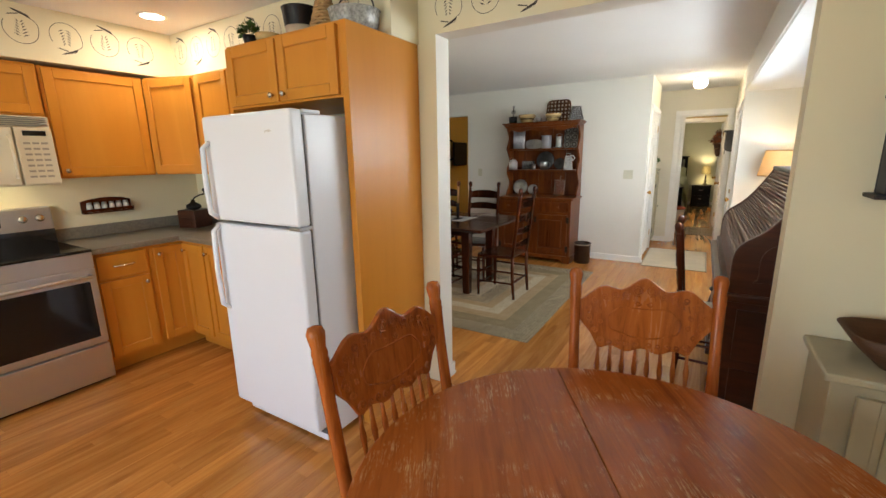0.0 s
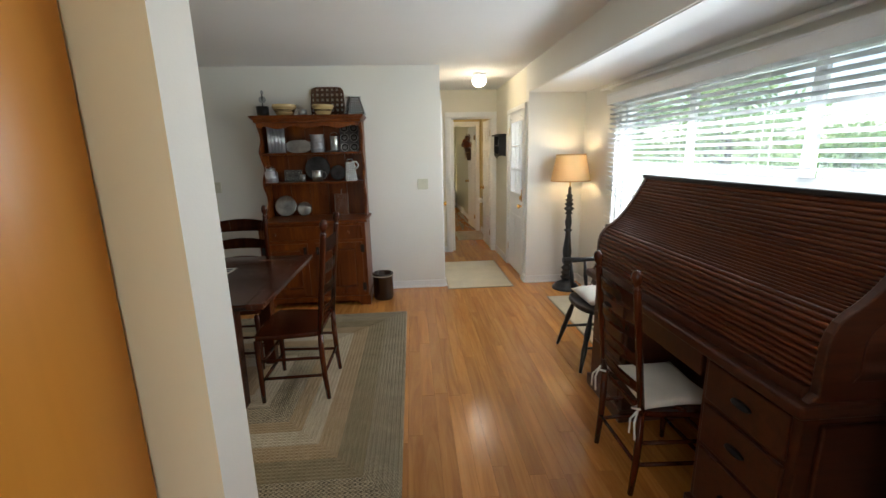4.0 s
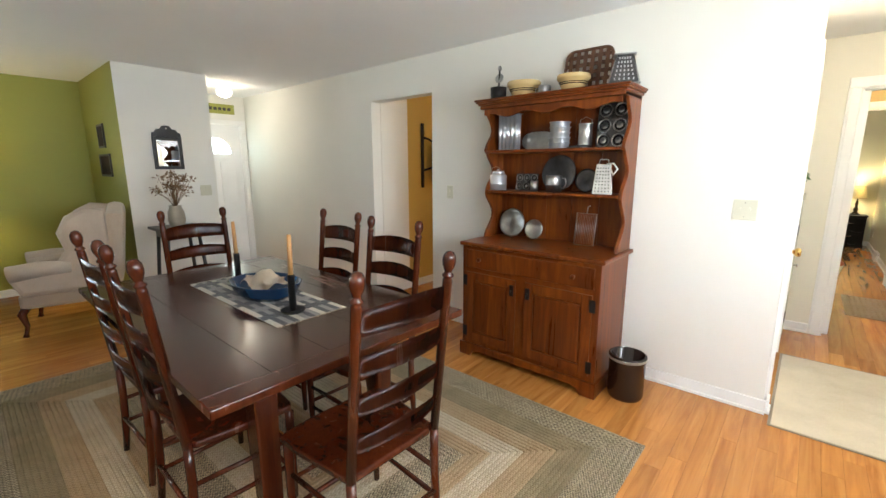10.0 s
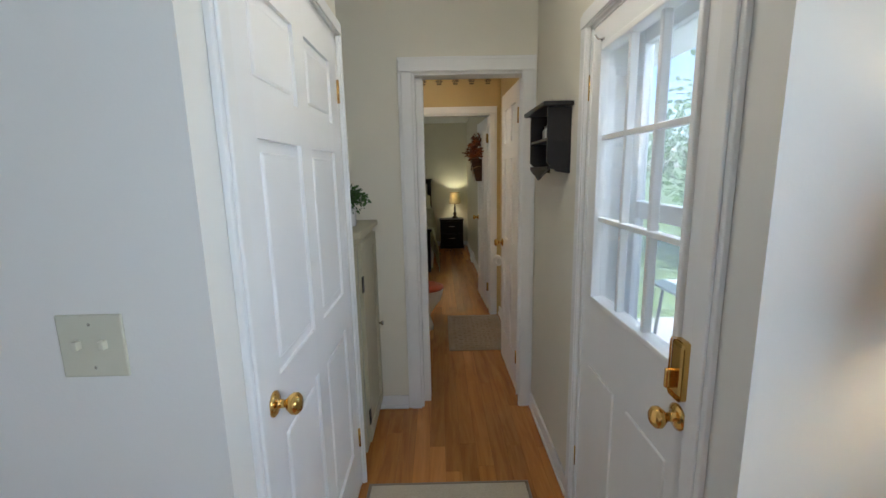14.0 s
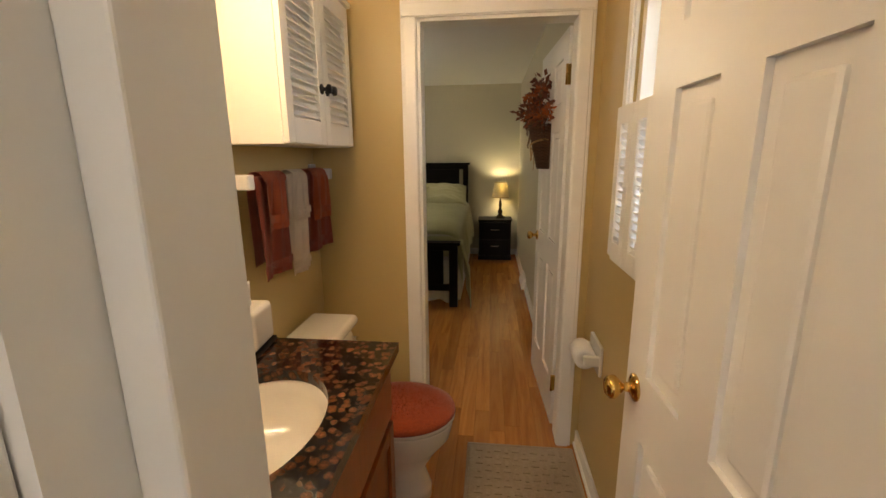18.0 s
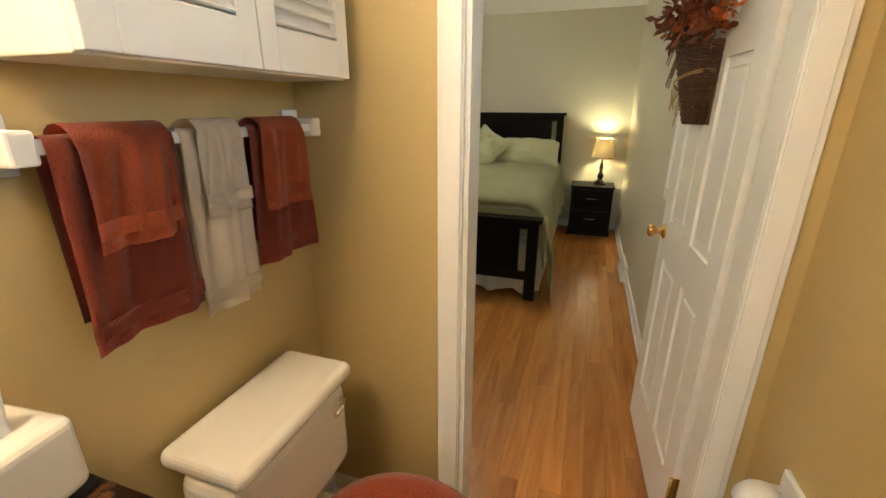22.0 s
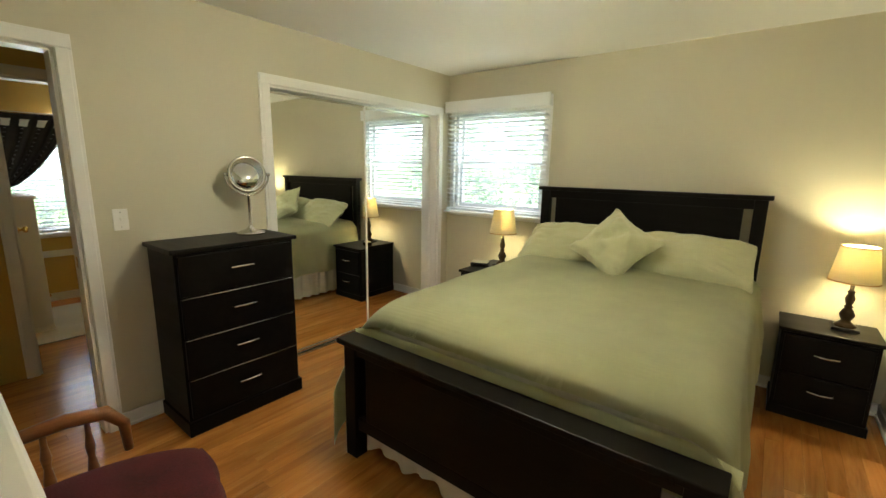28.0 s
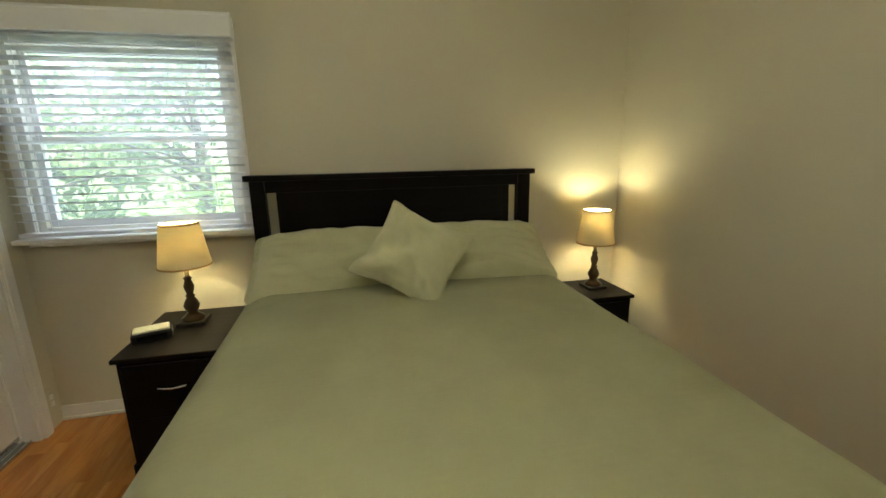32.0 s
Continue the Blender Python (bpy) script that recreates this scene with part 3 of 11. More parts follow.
def sheet(bm, fn, nu, nv, thick=0.0):
    """A surface from fn(u, v) with u, v in 0..1."""
    g = [[bm.verts.new(fn(i / nu, j / nv)) for j in range(nv + 1)] for i in range(nu + 1)]
    for i in range(nu):
        for j in range(nv):
            f = bm.faces.new((g[i][j], g[i + 1][j], g[i + 1][j + 1], g[i][j + 1]))
            f.smooth = True
    if thick:
        bmesh.ops.solidify(bm, geom=list(bm.faces), thickness=thick)
    return bm


def mesh_of(name, bm, mats):
    me = bpy.data.meshes.new(name)
    bmesh.ops.recalc_face_normals(bm, faces=list(bm.faces)) if not me.users and len(bm.faces) < 4000 else None
    bm.to_mesh(me)
    bm.free()
    for m in mats if isinstance(mats, (list, tuple)) else [mats]:
        me.materials.append(m)
    return me


def part(name, bm, material, parent, label=""):
    ob = new(name, mesh_of(name, bm, material))
    if parent is not None:
        ob.parent = parent
    return tagged(ob, label)


def thing(name, m, label, category, group="", kind=""):
    ob = new(name)
    ob.empty_display_size = 0.05
    ob.matrix_world = m
    return tagged(ob, label, category, group, kind)


def whole(name, bm, material, m, label, category, group="", kind=""):
    ob = new(name, mesh_of(name, bm, material))
    ob.matrix_world = m
    return tagged(ob, label, category, group, kind)


SIDES = {"-x": (-1, 0, 0), "+x": (1, 0, 0), "-y": (0, -1, 0), "+y": (0, 1, 0), "-z": (0, 0, -1), "+z": (0, 0, 1)}


def wall(name, x0, x1, y0, y1, z0=0.0, z1=2.42, holes=(), paint=None, base=M_DINING, label="painted plaster wall"):
    """A wall with openings through it: holes are (start, end, bottom, top) along its length. paint gives a side its own colour."""
    bm = bm_new()
    along_x = (x1 - x0) >= (y1 - y0)
    a0, a1 = (x0, x1) if along_x else (y0, y1)

    def piece(s, e, lo, hi):
        if e - s > 1e-4 and hi - lo > 1e-4:
            box(bm, *((s, y0, lo, e, y1, hi) if along_x else (x0, s, lo, x1, e, hi)))

    at = a0
    for s, e, lo, hi in sorted(holes):
        piece(at, s, z0, z1)
        piece(s, e, z0, lo)
        piece(s, e, hi, z1)
        at = e
    piece(at, a1, z0, z1)
    mats = [base]
    bm.normal_update()
    for side, m in (paint or {}).items():
        mats.append(m)
        d = Vector(SIDES[side])
        for f in bm.faces:
            if f.normal.dot(d) > 0.9:
                f.material_index = len(mats) - 1
    return tagged(part(name, bm, mats, None), label, "wall", "", "structure")


def flat(name, x0, y0, x1, y1, z0, z1, material, label, category, kind="structure", bevel=0.0):
    return tagged(part(name, box(bm_new(), x0, y0, z0, x1, y1, z1, bevel), material, None), label, category, "", kind)


# ---- structure ----
H = 2.42
for y0, y1, x1 in ((-1.95, 2.67, 2.05), (2.67, 6.60, 1.32), (6.60, 14.47, 0.69)):
    flat("subfloor", -7.2, y0, x1, y1, -0.12, -0.012, M_SUBFLOOR, "dark subfloor under the oak boards", "floor")
flat("ceiling", -7.2, -1.95, 2.05, 14.47, H, H + 0.12, M_CEIL, "white painted ceiling over all rooms", "ceiling")
flat("ceiling_alcove", 0.53, 2.67, 1.17, 6.51, 2.14, H - 0.002, [M_DINING], "dropped soffit over the window alcove", "ceiling")
flat("ceiling_alcove_panel", 0.545, 2.68, 1.165, 6.50, 2.134, 2.14, M_CEIL, "white underside of the alcove soffit", "ceiling")
wall("wall_kitchen", -3.92, -1.135, 2.53, 2.67, paint={"-y": M_KITCHEN}, label="cream wall between kitchen and dining room")
wall("wall_kitchen_header", -1.135, 0.53, 2.53, 2.67, 2.14, H, paint={"-y": M_KITCHEN}, label="header over the wide kitchen opening")
wall("wall_kitchen_right", 0.53, 2.05, 2.53, 2.65, paint={"-y": M_KITCHEN, "-x": M_KITCHEN}, label="cream wall beside the kitchen opening")
wall("wall_kitchen_west", -3.92, -3.77, -1.95, 2.53, paint={"+x": M_KITCHEN}, label="cream kitchen wall behind the stove")
wall("wall_kitchen_south", -3.77, 2.05, -1.95, -1.8, holes=[(-2.65, 0.05, 0.45, 2.1)], base=M_KITCHEN, label="cream kitchen wall around the unseen added window")
wall("wall_kitchen_east", 1.9, 2.05, -1.8, 2.53, base=M_KITCHEN, label="cream kitchen wall")
wall("wall_window_alcove", 1.17, 1.32, 2.65, 6.63, holes=[(2.85, 5.72, 0.78, 1.98)], label="off-white alcove wall with a wide window")
wall("wall_alcove_end", 0.54, 1.17, 6.51, 6.63, label="off-white wall beside the back door")
wall("wall_east", 0.54, 0.69, 6.63, 8.395, holes=[(6.66, 7.44, 0.0, 1.99)], base=M_HALL, label="hall outer wall with the back door")
wall("wall_bathroom_east", 0.59, 0.74, 8.395, 10.04, holes=[(8.98, 9.60, 1.13, 1.98)], base=M_TAN, label="tan painted bathroom wall with a small window")
wall("wall_bedroom_east", 0.54, 0.69, 10.04, 14.47, holes=[(10.33, 11.42, 1.02, 2.02)], base=M_KHAKI, label="khaki bedroom outer wall")
wall("wall_hutch", -7.05, -0.425, 6.51, 6.63, holes=[(-3.9, -3.05, 0.0, 2.09)], paint={"+y": M_OCHRE}, label="off-white wall behind the hutch")
wall("wall_hall_west", -0.545, -0.425, 6.63, 7.645, holes=[(6.65, 7.615, 0.0, 2.03)], base=M_HALL, label="hall wall with the closet door")
wall("wall_niche", -0.92, -0.80, 7.58, 8.28, base=M_HALL, label="back of the hall niche")
wall("wall_niche_side", -0.80, -0.545, 7.58, 7.70, base=M_HALL, label="side of the hall niche")
wall("wall_closet_back", -1.22, -1.10, 6.63, 7.58, base=M_HALL, label="back of the hall closet")
wall("wall_bathroom_south", -0.92, 0.60, 8.28, 8.40, holes=[(-0.165, 0.50, 0.0, 2.03)], base=M_HALL, paint={"+y": M_TAN}, label="wall with the bathroom doorway")
wall("wall_bathroom_west", -0.82, -0.70, 8.40, 10.035, base=M_TAN, label="tan bathroom wall behind the vanity")
wall("wall_bathroom_north", -3.05, 0.60, 10.035, 10.145, holes=[(-0.20, 0.50, 0.0, 2.03)], base=M_TAN, paint={"+y": M_KHAKI}, label="wall with the bedroom doorway")
wall("wall_bedroom_west", -3.05, -2.93, 10.145, 14.32, holes=[(10.42, 11.235, 0.0, 2.03), (12.31, 14.14, 0.0, 2.03)], base=M_KHAKI, paint={"-x": M_OCHRE}, label="khaki bedroom wall with the closet")
wall("wall_bedroom_north", -3.05, 0.54, 14.32, 14.47, holes=[(-2.84, -1.83, 1.07, 2.04)], base=M_KHAKI, label="khaki bedroom wall behind the bed")
wall("wall_closet_inside", -3.75, -3.65, 12.2, 14.47, base=M_KHAKI, label="inside of the bedroom closet")
wall("wall_living_west", -7.2, -7.05, -1.15, 4.70, holes=[(1.2, 3.30, 0.80, 2.03)], base=M_GREEN, label="olive green living room wall with a window")
wall("wall_foyer_west", -6.92, -6.77, 5.54, 6.63, holes=[(5.70, 6.44, 0.0, 2.03)], label="off-white wall with the front door")
wall("wall_living_block", -7.05, -5.5, 4.70, 5.54, paint={"-y": M_GREEN}, label="wall block between living room and foyer")
wall("wall_living_south", -7.05, -3.92, -1.15, -1.0, base=M_GREEN, label="olive green living room wall")
wall("wall_passage", -4.02, -3.90, 6.63, 8.52, base=M_OCHRE, label="ochre passage wall")
wall("wall_passage_end", -3.90, -1.22, 8.40, 8.52, base=M_OCHRE, label="ochre wall at the end of the passage")
flat("wall_passage_return", -3.90, 6.63, -3.892, 7.02, 0, H, M_DINING, "off-white return of the passage doorway", "wall")
wall("wall_side_room_door", -4.22, -4.10, 10.08, 12.8, holes=[(11.12, 11.92, 0.0, 2.03)], base=M_OCHRE, label="ochre wall with an inner doorway")
wall("wall_side_room_south", -7.2, -3.05, 9.98, 10.08, base=M_OCHRE, label="ochre side room wall")
wall("wall_side_room_north", -7.2, -3.05, 12.8, 12.9, base=M_OCHRE, label="ochre side room wall")
wall("wall_side_room_west", -6.35, -6.2, 10.08, 12.8, holes=[(11.25, 12.35, 0.75, 1.85)], base=M_OCHRE, label="ochre side room wall with a window")

# kitchen soffit above the wall cabinets
bm = bm_new()
box(bm, -3.77, -1.8, 2.10, -3.40, 2.53, H - 0.003)
box(bm, -3.40, 2.28, 2.10, -1.25, 2.53, H - 0.003)
tagged(part("soffit", bm, M_KITCHEN, None), "cream soffit above the kitchen cabinets", "soffit", "", "structure")


# ---- trim ----
def baseboard(x0, y0, x1, y1, nx, ny):
    """Two-step baseboard along a wall line; (nx, ny) points into the room."""
    bm = bm_new()
    for d, h in ((0.014, 0.085), (0.022, 0.02)):
        box(bm, min(x0, x1, x0 + nx * d, x1 + nx * d), min(y0, y1, y0 + ny * d, y1 + ny * d), 0.0, max(x0, x1, x0 + nx * d, x1 + nx * d), max(y0, y1, y0 + ny * d, y1 + ny * d), h, 0.004)
    tagged(part("baseboard", bm, M_TRIM, None), "white painted wooden baseboard", "baseboard", "baseboards", "structure")


for seg in ((-3.9, 2.67, -1.135, 2.67, 0, 1), (-1.135, 2.53, -1.135, 2.685, 1, 0), (-3.92, 2.53, -3.92, 2.685, -1, 0), (1.17, 2.65, 1.17, 6.51, -1, 0), (0.54, 6.51, 1.17, 6.51, 0, -1), (0.53, 2.53, 0.53, 2.65, -1, 0),
            (0.54, 6.51, 0.54, 6.60, -1, 0), (0.54, 7.50, 0.54, 8.28, -1, 0), (-1.0, 6.51, -0.41, 6.51, 0, -1), (-3.05, 6.51, -1.0, 6.51, 0, -1), (-7.05, 6.51, -3.9, 6.51, 0, -1), (-0.41, 6.51, -0.41, 6.62, 1, 0),
            (-0.53, 8.28, -0.243, 8.28, 0, -1), (0.59, 8.42, 0.59, 10.035, -1, 0), (-0.70, 9.30, -0.70, 10.035, 1, 0), (-0.70, 10.035, -0.265, 10.035, 0, -1), (0.54, 10.145, 0.54, 14.32, -1, 0), (-2.93, 14.32, 0.54, 14.32, 0, -1),
            (-2.93, 11.30, -2.93, 12.25, 1, 0), (-2.93, 10.145, -0.265, 10.145, 0, 1), (-7.05, -1.0, -7.05, 4.70, 1, 0), (-7.05, 4.70, -5.5, 4.70, 0, -1), (-5.5, 4.70, -5.5, 5.54, 1, 0), (-7.05, 5.54, -5.5, 5.54, 0, 1),
            (-3.892, 6.63, -3.892, 8.40, 1, 0), (-3.9, 8.40, -1.22, 8.40, 0, -1), (-4.10, 10.08, -4.10, 10.74, 1, 0), (-4.10, 11.68, -4.10, 12.8, 1, 0), (-6.2, 10.08, -6.2, 12.8, 1, 0), (-3.92, -1.0, -3.92, 2.53, -1, 0)):
    baseboard(*seg)


def casing(name, axis, at, out, a0, a1, top, w=0.065, sill=None, w1=None):
    """Door or window casing on one wall face: axis is the wall's normal, at its place, out the way it stands off."""
    ob = tagged(new(name), "white painted moulded casing", "casing", "casings", "structure")
    w1 = w1 or w
    bits = [("casing_side", a0 - w, a0 + 0.005, sill or 0.0, top), ("casing_side", a1 - 0.005, a1 + w1, sill or 0.0, top), ("casing_head", a0 - w, a1 + w1, top - 0.005, top + w)]
    if sill:
        bits.append(("casing_apron", a0 - w, a1 + w, sill - 0.06, sill))
    for nm, s, e, lo, hi in bits:
        bm = bm_new()
        for base, d, inset, lip in ((0.0, 0.014, 0.0, 0.0), (0.0135, 0.022, w * 0.24, 0.004)):
            if nm == "casing_side":
                b = (s + (inset if s < a0 else lip), e - (inset if s > a0 else lip), lo, hi - 0.0055)
            else:
                b = (s + lip, e - lip, lo + lip, hi - inset)
            lo2, hi2 = sorted((at + out * base, at + out * d))
            box(bm, *((lo2, b[0], b[2], hi2, b[1], b[3]) if axis == "x" else (b[0], lo2, b[2], b[1], hi2, b[3])), 0.003)
        part(nm, bm, M_TRIM, ob)
    return ob


def jamb(name, axis, lo, hi, a0, a1, top, th=0.018):
    """The lining of a doorway through a wall from lo to hi."""
    lo, hi = lo + 0.0035, hi - 0.0035
    bm = bm_new()
    for b in ((a0, a0 + th, 0, top), (a1 - th, a1, 0, top), (a0, a1, top - th, top)):
        box(bm, *((lo, b[0], b[2], hi, b[1], b[3]) if axis == "x" else (b[0], lo, b[2], b[1], hi, b[3])))
    tagged(part(name, bm, M_TRIM, None), "white painted door lining", "door frame", "", "structure")


casing("casing_bathroom_door", "y", 8.28, -1, -0.165, 0.457, 2.03, 0.076)
jamb("jamb_bathroom_door", "y", 8.278, 8.402, -0.165, 0.50, 2.03)
tagged(part("door_stop", box(bm_new(), -0.1465, 8.345, 0.0, -0.105, 8.458, 2.011, 0.003), M_TRIM, None), "white painted door stop", "door frame", "", "structure")
casing("casing_bathroom_door_inside", "y", 8.40, 1, -0.165, 0.468, 2.03)
casing("casing_bedroom_door", "y", 10.035, -1, -0.20, 0.487, 2.03)
jamb("jamb_bedroom_door", "y", 10.033, 10.147, -0.20, 0.50, 2.03)
casing("casing_bedroom_door_inside", "y", 10.145, 1, -0.20, 0.532, 2.03)
casing("casing_side_door", "x", -2.93, 1, 10.42, 11.235, 2.03)
jamb("jamb_side_door", "x", -3.052, -2.928, 10.42, 11.235, 2.03)
casing("casing_side_room_door", "x", -4.10, 1, 11.12, 11.92, 2.03)
jamb("jamb_side_room_door", "x", -4.222, -4.098, 11.12, 11.92, 2.03)
casing("casing_closet", "x", -2.93, 1, 12.31, 14.14, 2.03)
jamb("jamb_closet", "x", -3.052, -2.928, 12.31, 14.14, 2.03)
casing("casing_hall_closet", "x", -0.425, 1, 6.65, 7.615, 2.03, 0.055, w1=0.022)
jamb("jamb_hall_closet", "x", -0.547, -0.423, 6.65, 7.615, 2.03)
casing("casing_back_door", "x", 0.54, -1, 6.66, 7.44, 1.99, 0.058)
jamb("jamb_back_door", "x", 0.538, 0.692, 6.66, 7.44, 1.99)
casing("casing_front_door", "x", -6.77, 1, 5.70, 6.44, 2.03, 0.06)
jamb("jamb_front_door", "x", -6.922, -6.768, 5.70, 6.44, 2.03)


# ---- doors ----
def six_panel(name, w, h, m, label, hinge_hw=True, knob_side=1, panels=True, glass=None, th=0.036, knob=True, hinge_front=True):
    """A panelled door: local x across from the hinge, local y its thickness, z up."""
    d = thing(name, m, label, "door", "", "structure")
    bm = bm_new()
    xs = (0.0, 0.105, w / 2 - 0.05, w / 2 + 0.05, w - 0.105, w)
    rails = (0.0, 0.23, 0.83, 0.98, 1.55, 1.66, h - 0.115, h)
    if glass:
        gx0, gx1, gz0, gz1 = glass
        box(bm, 0, 0, 0, gx0, th, h)
        box(bm, gx1, 0, 0, w, th, h)
        box(bm, gx0, 0, gz1, gx1, th, h)
        box(bm, gx0, 0, 0, gx1, th, gz0)
        for a, b in ((xs[1], xs[2]), (xs[3], xs[4])):
            for s in (-1, 1):
                y = 0 if s < 0 else th
                box(bm, a, y - 0.006, 0.2, b, y + 0.006, 0.72, 0.005)
    else:
        for a, b in ((xs[0], xs[1]), (xs[2], xs[3]), (xs[4], xs[5])):
            part("stile", box(bm_new(), a, 0, 0, b, th, h), M_DOOR, d)
        for a, b in ((rails[0], rails[1]), (rails[2], rails[3]), (rails[4], rails[5]), (rails[6], rails[7])):
            for u, w2 in ((xs[1], xs[2]), (xs[3], xs[4])):
                part("rail", box(bm_new(), u, 0, a, w2, th, b), M_DOOR, d)
    if glass:
        part("door_leaf", bm, M_DOOR, d)
    else:
        for a, b in ((rails[1], rails[2]), (rails[3], rails[4]), (rails[5], rails[6])):
            for s, e in ((xs[1], xs[2]), (xs[3], xs[4])):
                bm = bm_new()
                box(bm, s, th * 0.3, a, e, th * 0.7, b)
                box(bm, s + 0.028, 0.004, a + 0.028, e - 0.028, th - 0.004, b - 0.028, 0.009)
                part("door_panel", bm, M_DOOR, d)
    if knob:
        kx = w - 0.055
        for s in (-1, 1):
            y = 0 if s < 0 else th
            bm = bm_new()
            t = Matrix.Translation((kx, y, 0.93)) @ Matrix.Rotation(radians(90 if s < 0 else -90), 4, "X")
            lathe(bm, [(0.0, 0.0), (0.031, 0.0), (0.031, 0.004), (0.022, 0.009), (0.011, 0.012), (0.010, 0.028), (0.018, 0.034), (0.026, 0.045), (0.026, 0.056), (0.018, 0.064), (0.0, 0.065)], m=t, seg=20)
            part("door_knob", bm, M_BRASS, d, "polished brass knob")
        part("latch_plate", box(bm_new(), w - 0.001, th * 0.2, 0.90, w + 0.0015, th * 0.8, 0.96), M_BRASS, d)
    if hinge_hw:
        for z in (0.2, h - 0.25):
            bm = bm_new()
            tube(bm, [(-0.004, th + 0.004 if hinge_front else -0.004, z), (-0.004, th + 0.004 if hinge_front else -0.004, z + 0.09)], 0.006)
            box(bm, -0.002, 0.003, z, -0.0005, th, z + 0.09)
            part("hinge", bm, M_BRASS, d, "brass butt hinge")
    return d


six_panel("door_bathroom", 0.60, 2.0, pose(0.503, 8.43, 0.012, 0, 0, 91.2), "open white six-panel bathroom door with a brass knob")
six_panel("door_bedroom", 0.70, 2.0, pose(0.510, 10.185, 0.012, 0, 0, 93.0), "open white six-panel bedroom door with a brass knob")
six_panel("door_hall_closet", 0.918, 2.0, pose(-0.463, 7.592, 0.012, 0, 0, -90), "closed white six-panel closet door with a brass knob")

# ---- windows ----


def window(name, axis, lo, hi, a0, a1, z0, z1, label, cols=1, meeting=True, out=1):
    """A window filling an opening: frame, sashes with panes. lo/hi: the wall's faces along the axis."""
    w = tagged(new(name), label, "window", "", "structure")
    mid = (lo + hi) / 2

    def bar(nm, s, e, b, t, d0, d1, bev=0.003, mat=M_VINYL):
        bm = box(bm_new(), *((d0, s, b, d1, e, t) if axis == "x" else (s, d0, b, e, d1, t)), bev)
        return part(nm, bm, mat, w)

    f = 0.035
    bm = bm_new()
    for s, e, b, t in ((a0, a0 + f, z0, z1), (a1 - f, a1, z0, z1), (a0 + f, a1 - f, z1 - f, z1), (a0 + f, a1 - f, z0, z0 + f)):
        box(bm, *((lo + 0.01, s, b, hi - 0.01, e, t) if axis == "x" else (s, lo + 0.01, b, e, hi - 0.01, t)), 0.002)
    part("window_frame", bm, M_TRIM, w)
    step = (a1 - a0 - 2 * f) / cols
    for c in range(cols):
        s, e = a0 + f + c * step, a0 + f + (c + 1) * step
        rows = [(z0 + f, (z0 + z1) / 2 + 0.015), ((z0 + z1) / 2 - 0.015, z1 - f)] if meeting else [(z0 + f, z1 - f)]
        for k, (b, t) in enumerate(rows):
            d = mid + (0.014 if k else -0.014) * out
            q = 0.032
            bm = bm_new()
            for u0, u1, v0, v1 in ((s, s + q, b, t), (e - q, e, b, t), (s + q, e - q, t - q, t), (s + q, e - q, b, b + q)):
                box(bm, *((d - 0.013, u0, v0, d + 0.013, u1, v1) if axis == "x" else (u0, d - 0.013, v0, u1, d + 0.013, v1)), 0.002)
            part("sash", bm, M_VINYL, w)
            p = bar("pane", s + q, e - q, b + q, t - q, d - 0.002, d + 0.002, 0, M_GLASS)
            p.visible_shadow = False
        # added sheet outside the panes: puts glare haze over the view
        g = mid + 0.036 * out
        bar("insect_screen", s + 0.006, e - 0.006, z0 + f + 0.004, z1 - f - 0.004, g - 0.0006, g + 0.0006, 0, M_HAZE)
    return w


def blinds(name, axis, at, into, a0, a1, z0, z1, label, tilt=18, depth=0.05, pitch=0.043, valance=0.075, cords=2):
    """Horizontal wooden blinds hung in front of a window, with a valance; into: the way of the room."""
    b = tagged(new(name), label, "blinds")
    c = at + into * 0.04

    def put(nm, s, e, d0, d1, lo, hi, bev=0.004, mat=None):
        d0, d1 = sorted((d0, d1))
        return part(nm, box(bm_new(), *((d0, s, lo, d1, e, hi) if axis == "x" else (s, d0, lo, e, d1, hi)), bev), mat or M_BLIND, b)

    put("headrail", a0 + 0.01, a1 - 0.01, c - 0.03, c + 0.03, z1 - 0.05, z1 - 0.002, 0.004, M_VINYL)
    put("valance", a0 - 0.02, a1 + 0.02, c + into * 0.032, c + into * 0.045, z1 - valance + 0.01, z1 + 0.012, 0.004, M_VINYL)
    put("valance_bead", a0 - 0.024, a1 + 0.024, c + into * 0.030, c + into * 0.050, z1 + 0.006, z1 + 0.020, 0.003, M_VINYL)
    for s, e in ((a0 - 0.02, a0 - 0.008), (a1 + 0.008, a1 + 0.02)):
        put("valance_return", s, e, at + into * 0.012, c + into * 0.032, z1 - valance + 0.01, z1 + 0.011, 0.001, M_VINYL)
    n = int((z1 - 0.06 - z0 - 0.02) / pitch)
    me = None
    for k in range(n):
        z = z1 - 0.075 - k * pitch
        if me is None:
            bm = box(bm_new(), *((-depth / 2, a0, -0.0013, depth / 2, a1, 0.0013) if axis == "x" else (a0, -depth / 2, -0.0013, a1, depth / 2, 0.0013)))
            me = mesh_of("slat", bm, M_BLIND)
        ob = new("slat", me)
        r = tilt + random.uniform(-2, 2)
        ob.matrix_world = pose(c if axis == "x" else 0, 0 if axis == "x" else c, z, 0 if axis == "x" else r * into, -r * into if axis == "x" else 0, 0)
        ob.parent = b
    put("bottom_rail", a0, a1, c - 0.025, c + 0.025, z0 + 0.002, z0 + 0.022)
    for k in range(cords):
        s = a0 + (a1 - a0) * (0.14 + 0.72 * k / max(1, cords - 1))
        for off in (-0.027, 0.027):
            put("ladder_cord", s - 0.001, s + 0.001, c + off - 0.001, c + off + 0.001, z0 + 0.01, z1 - 0.05, 0)
    return b


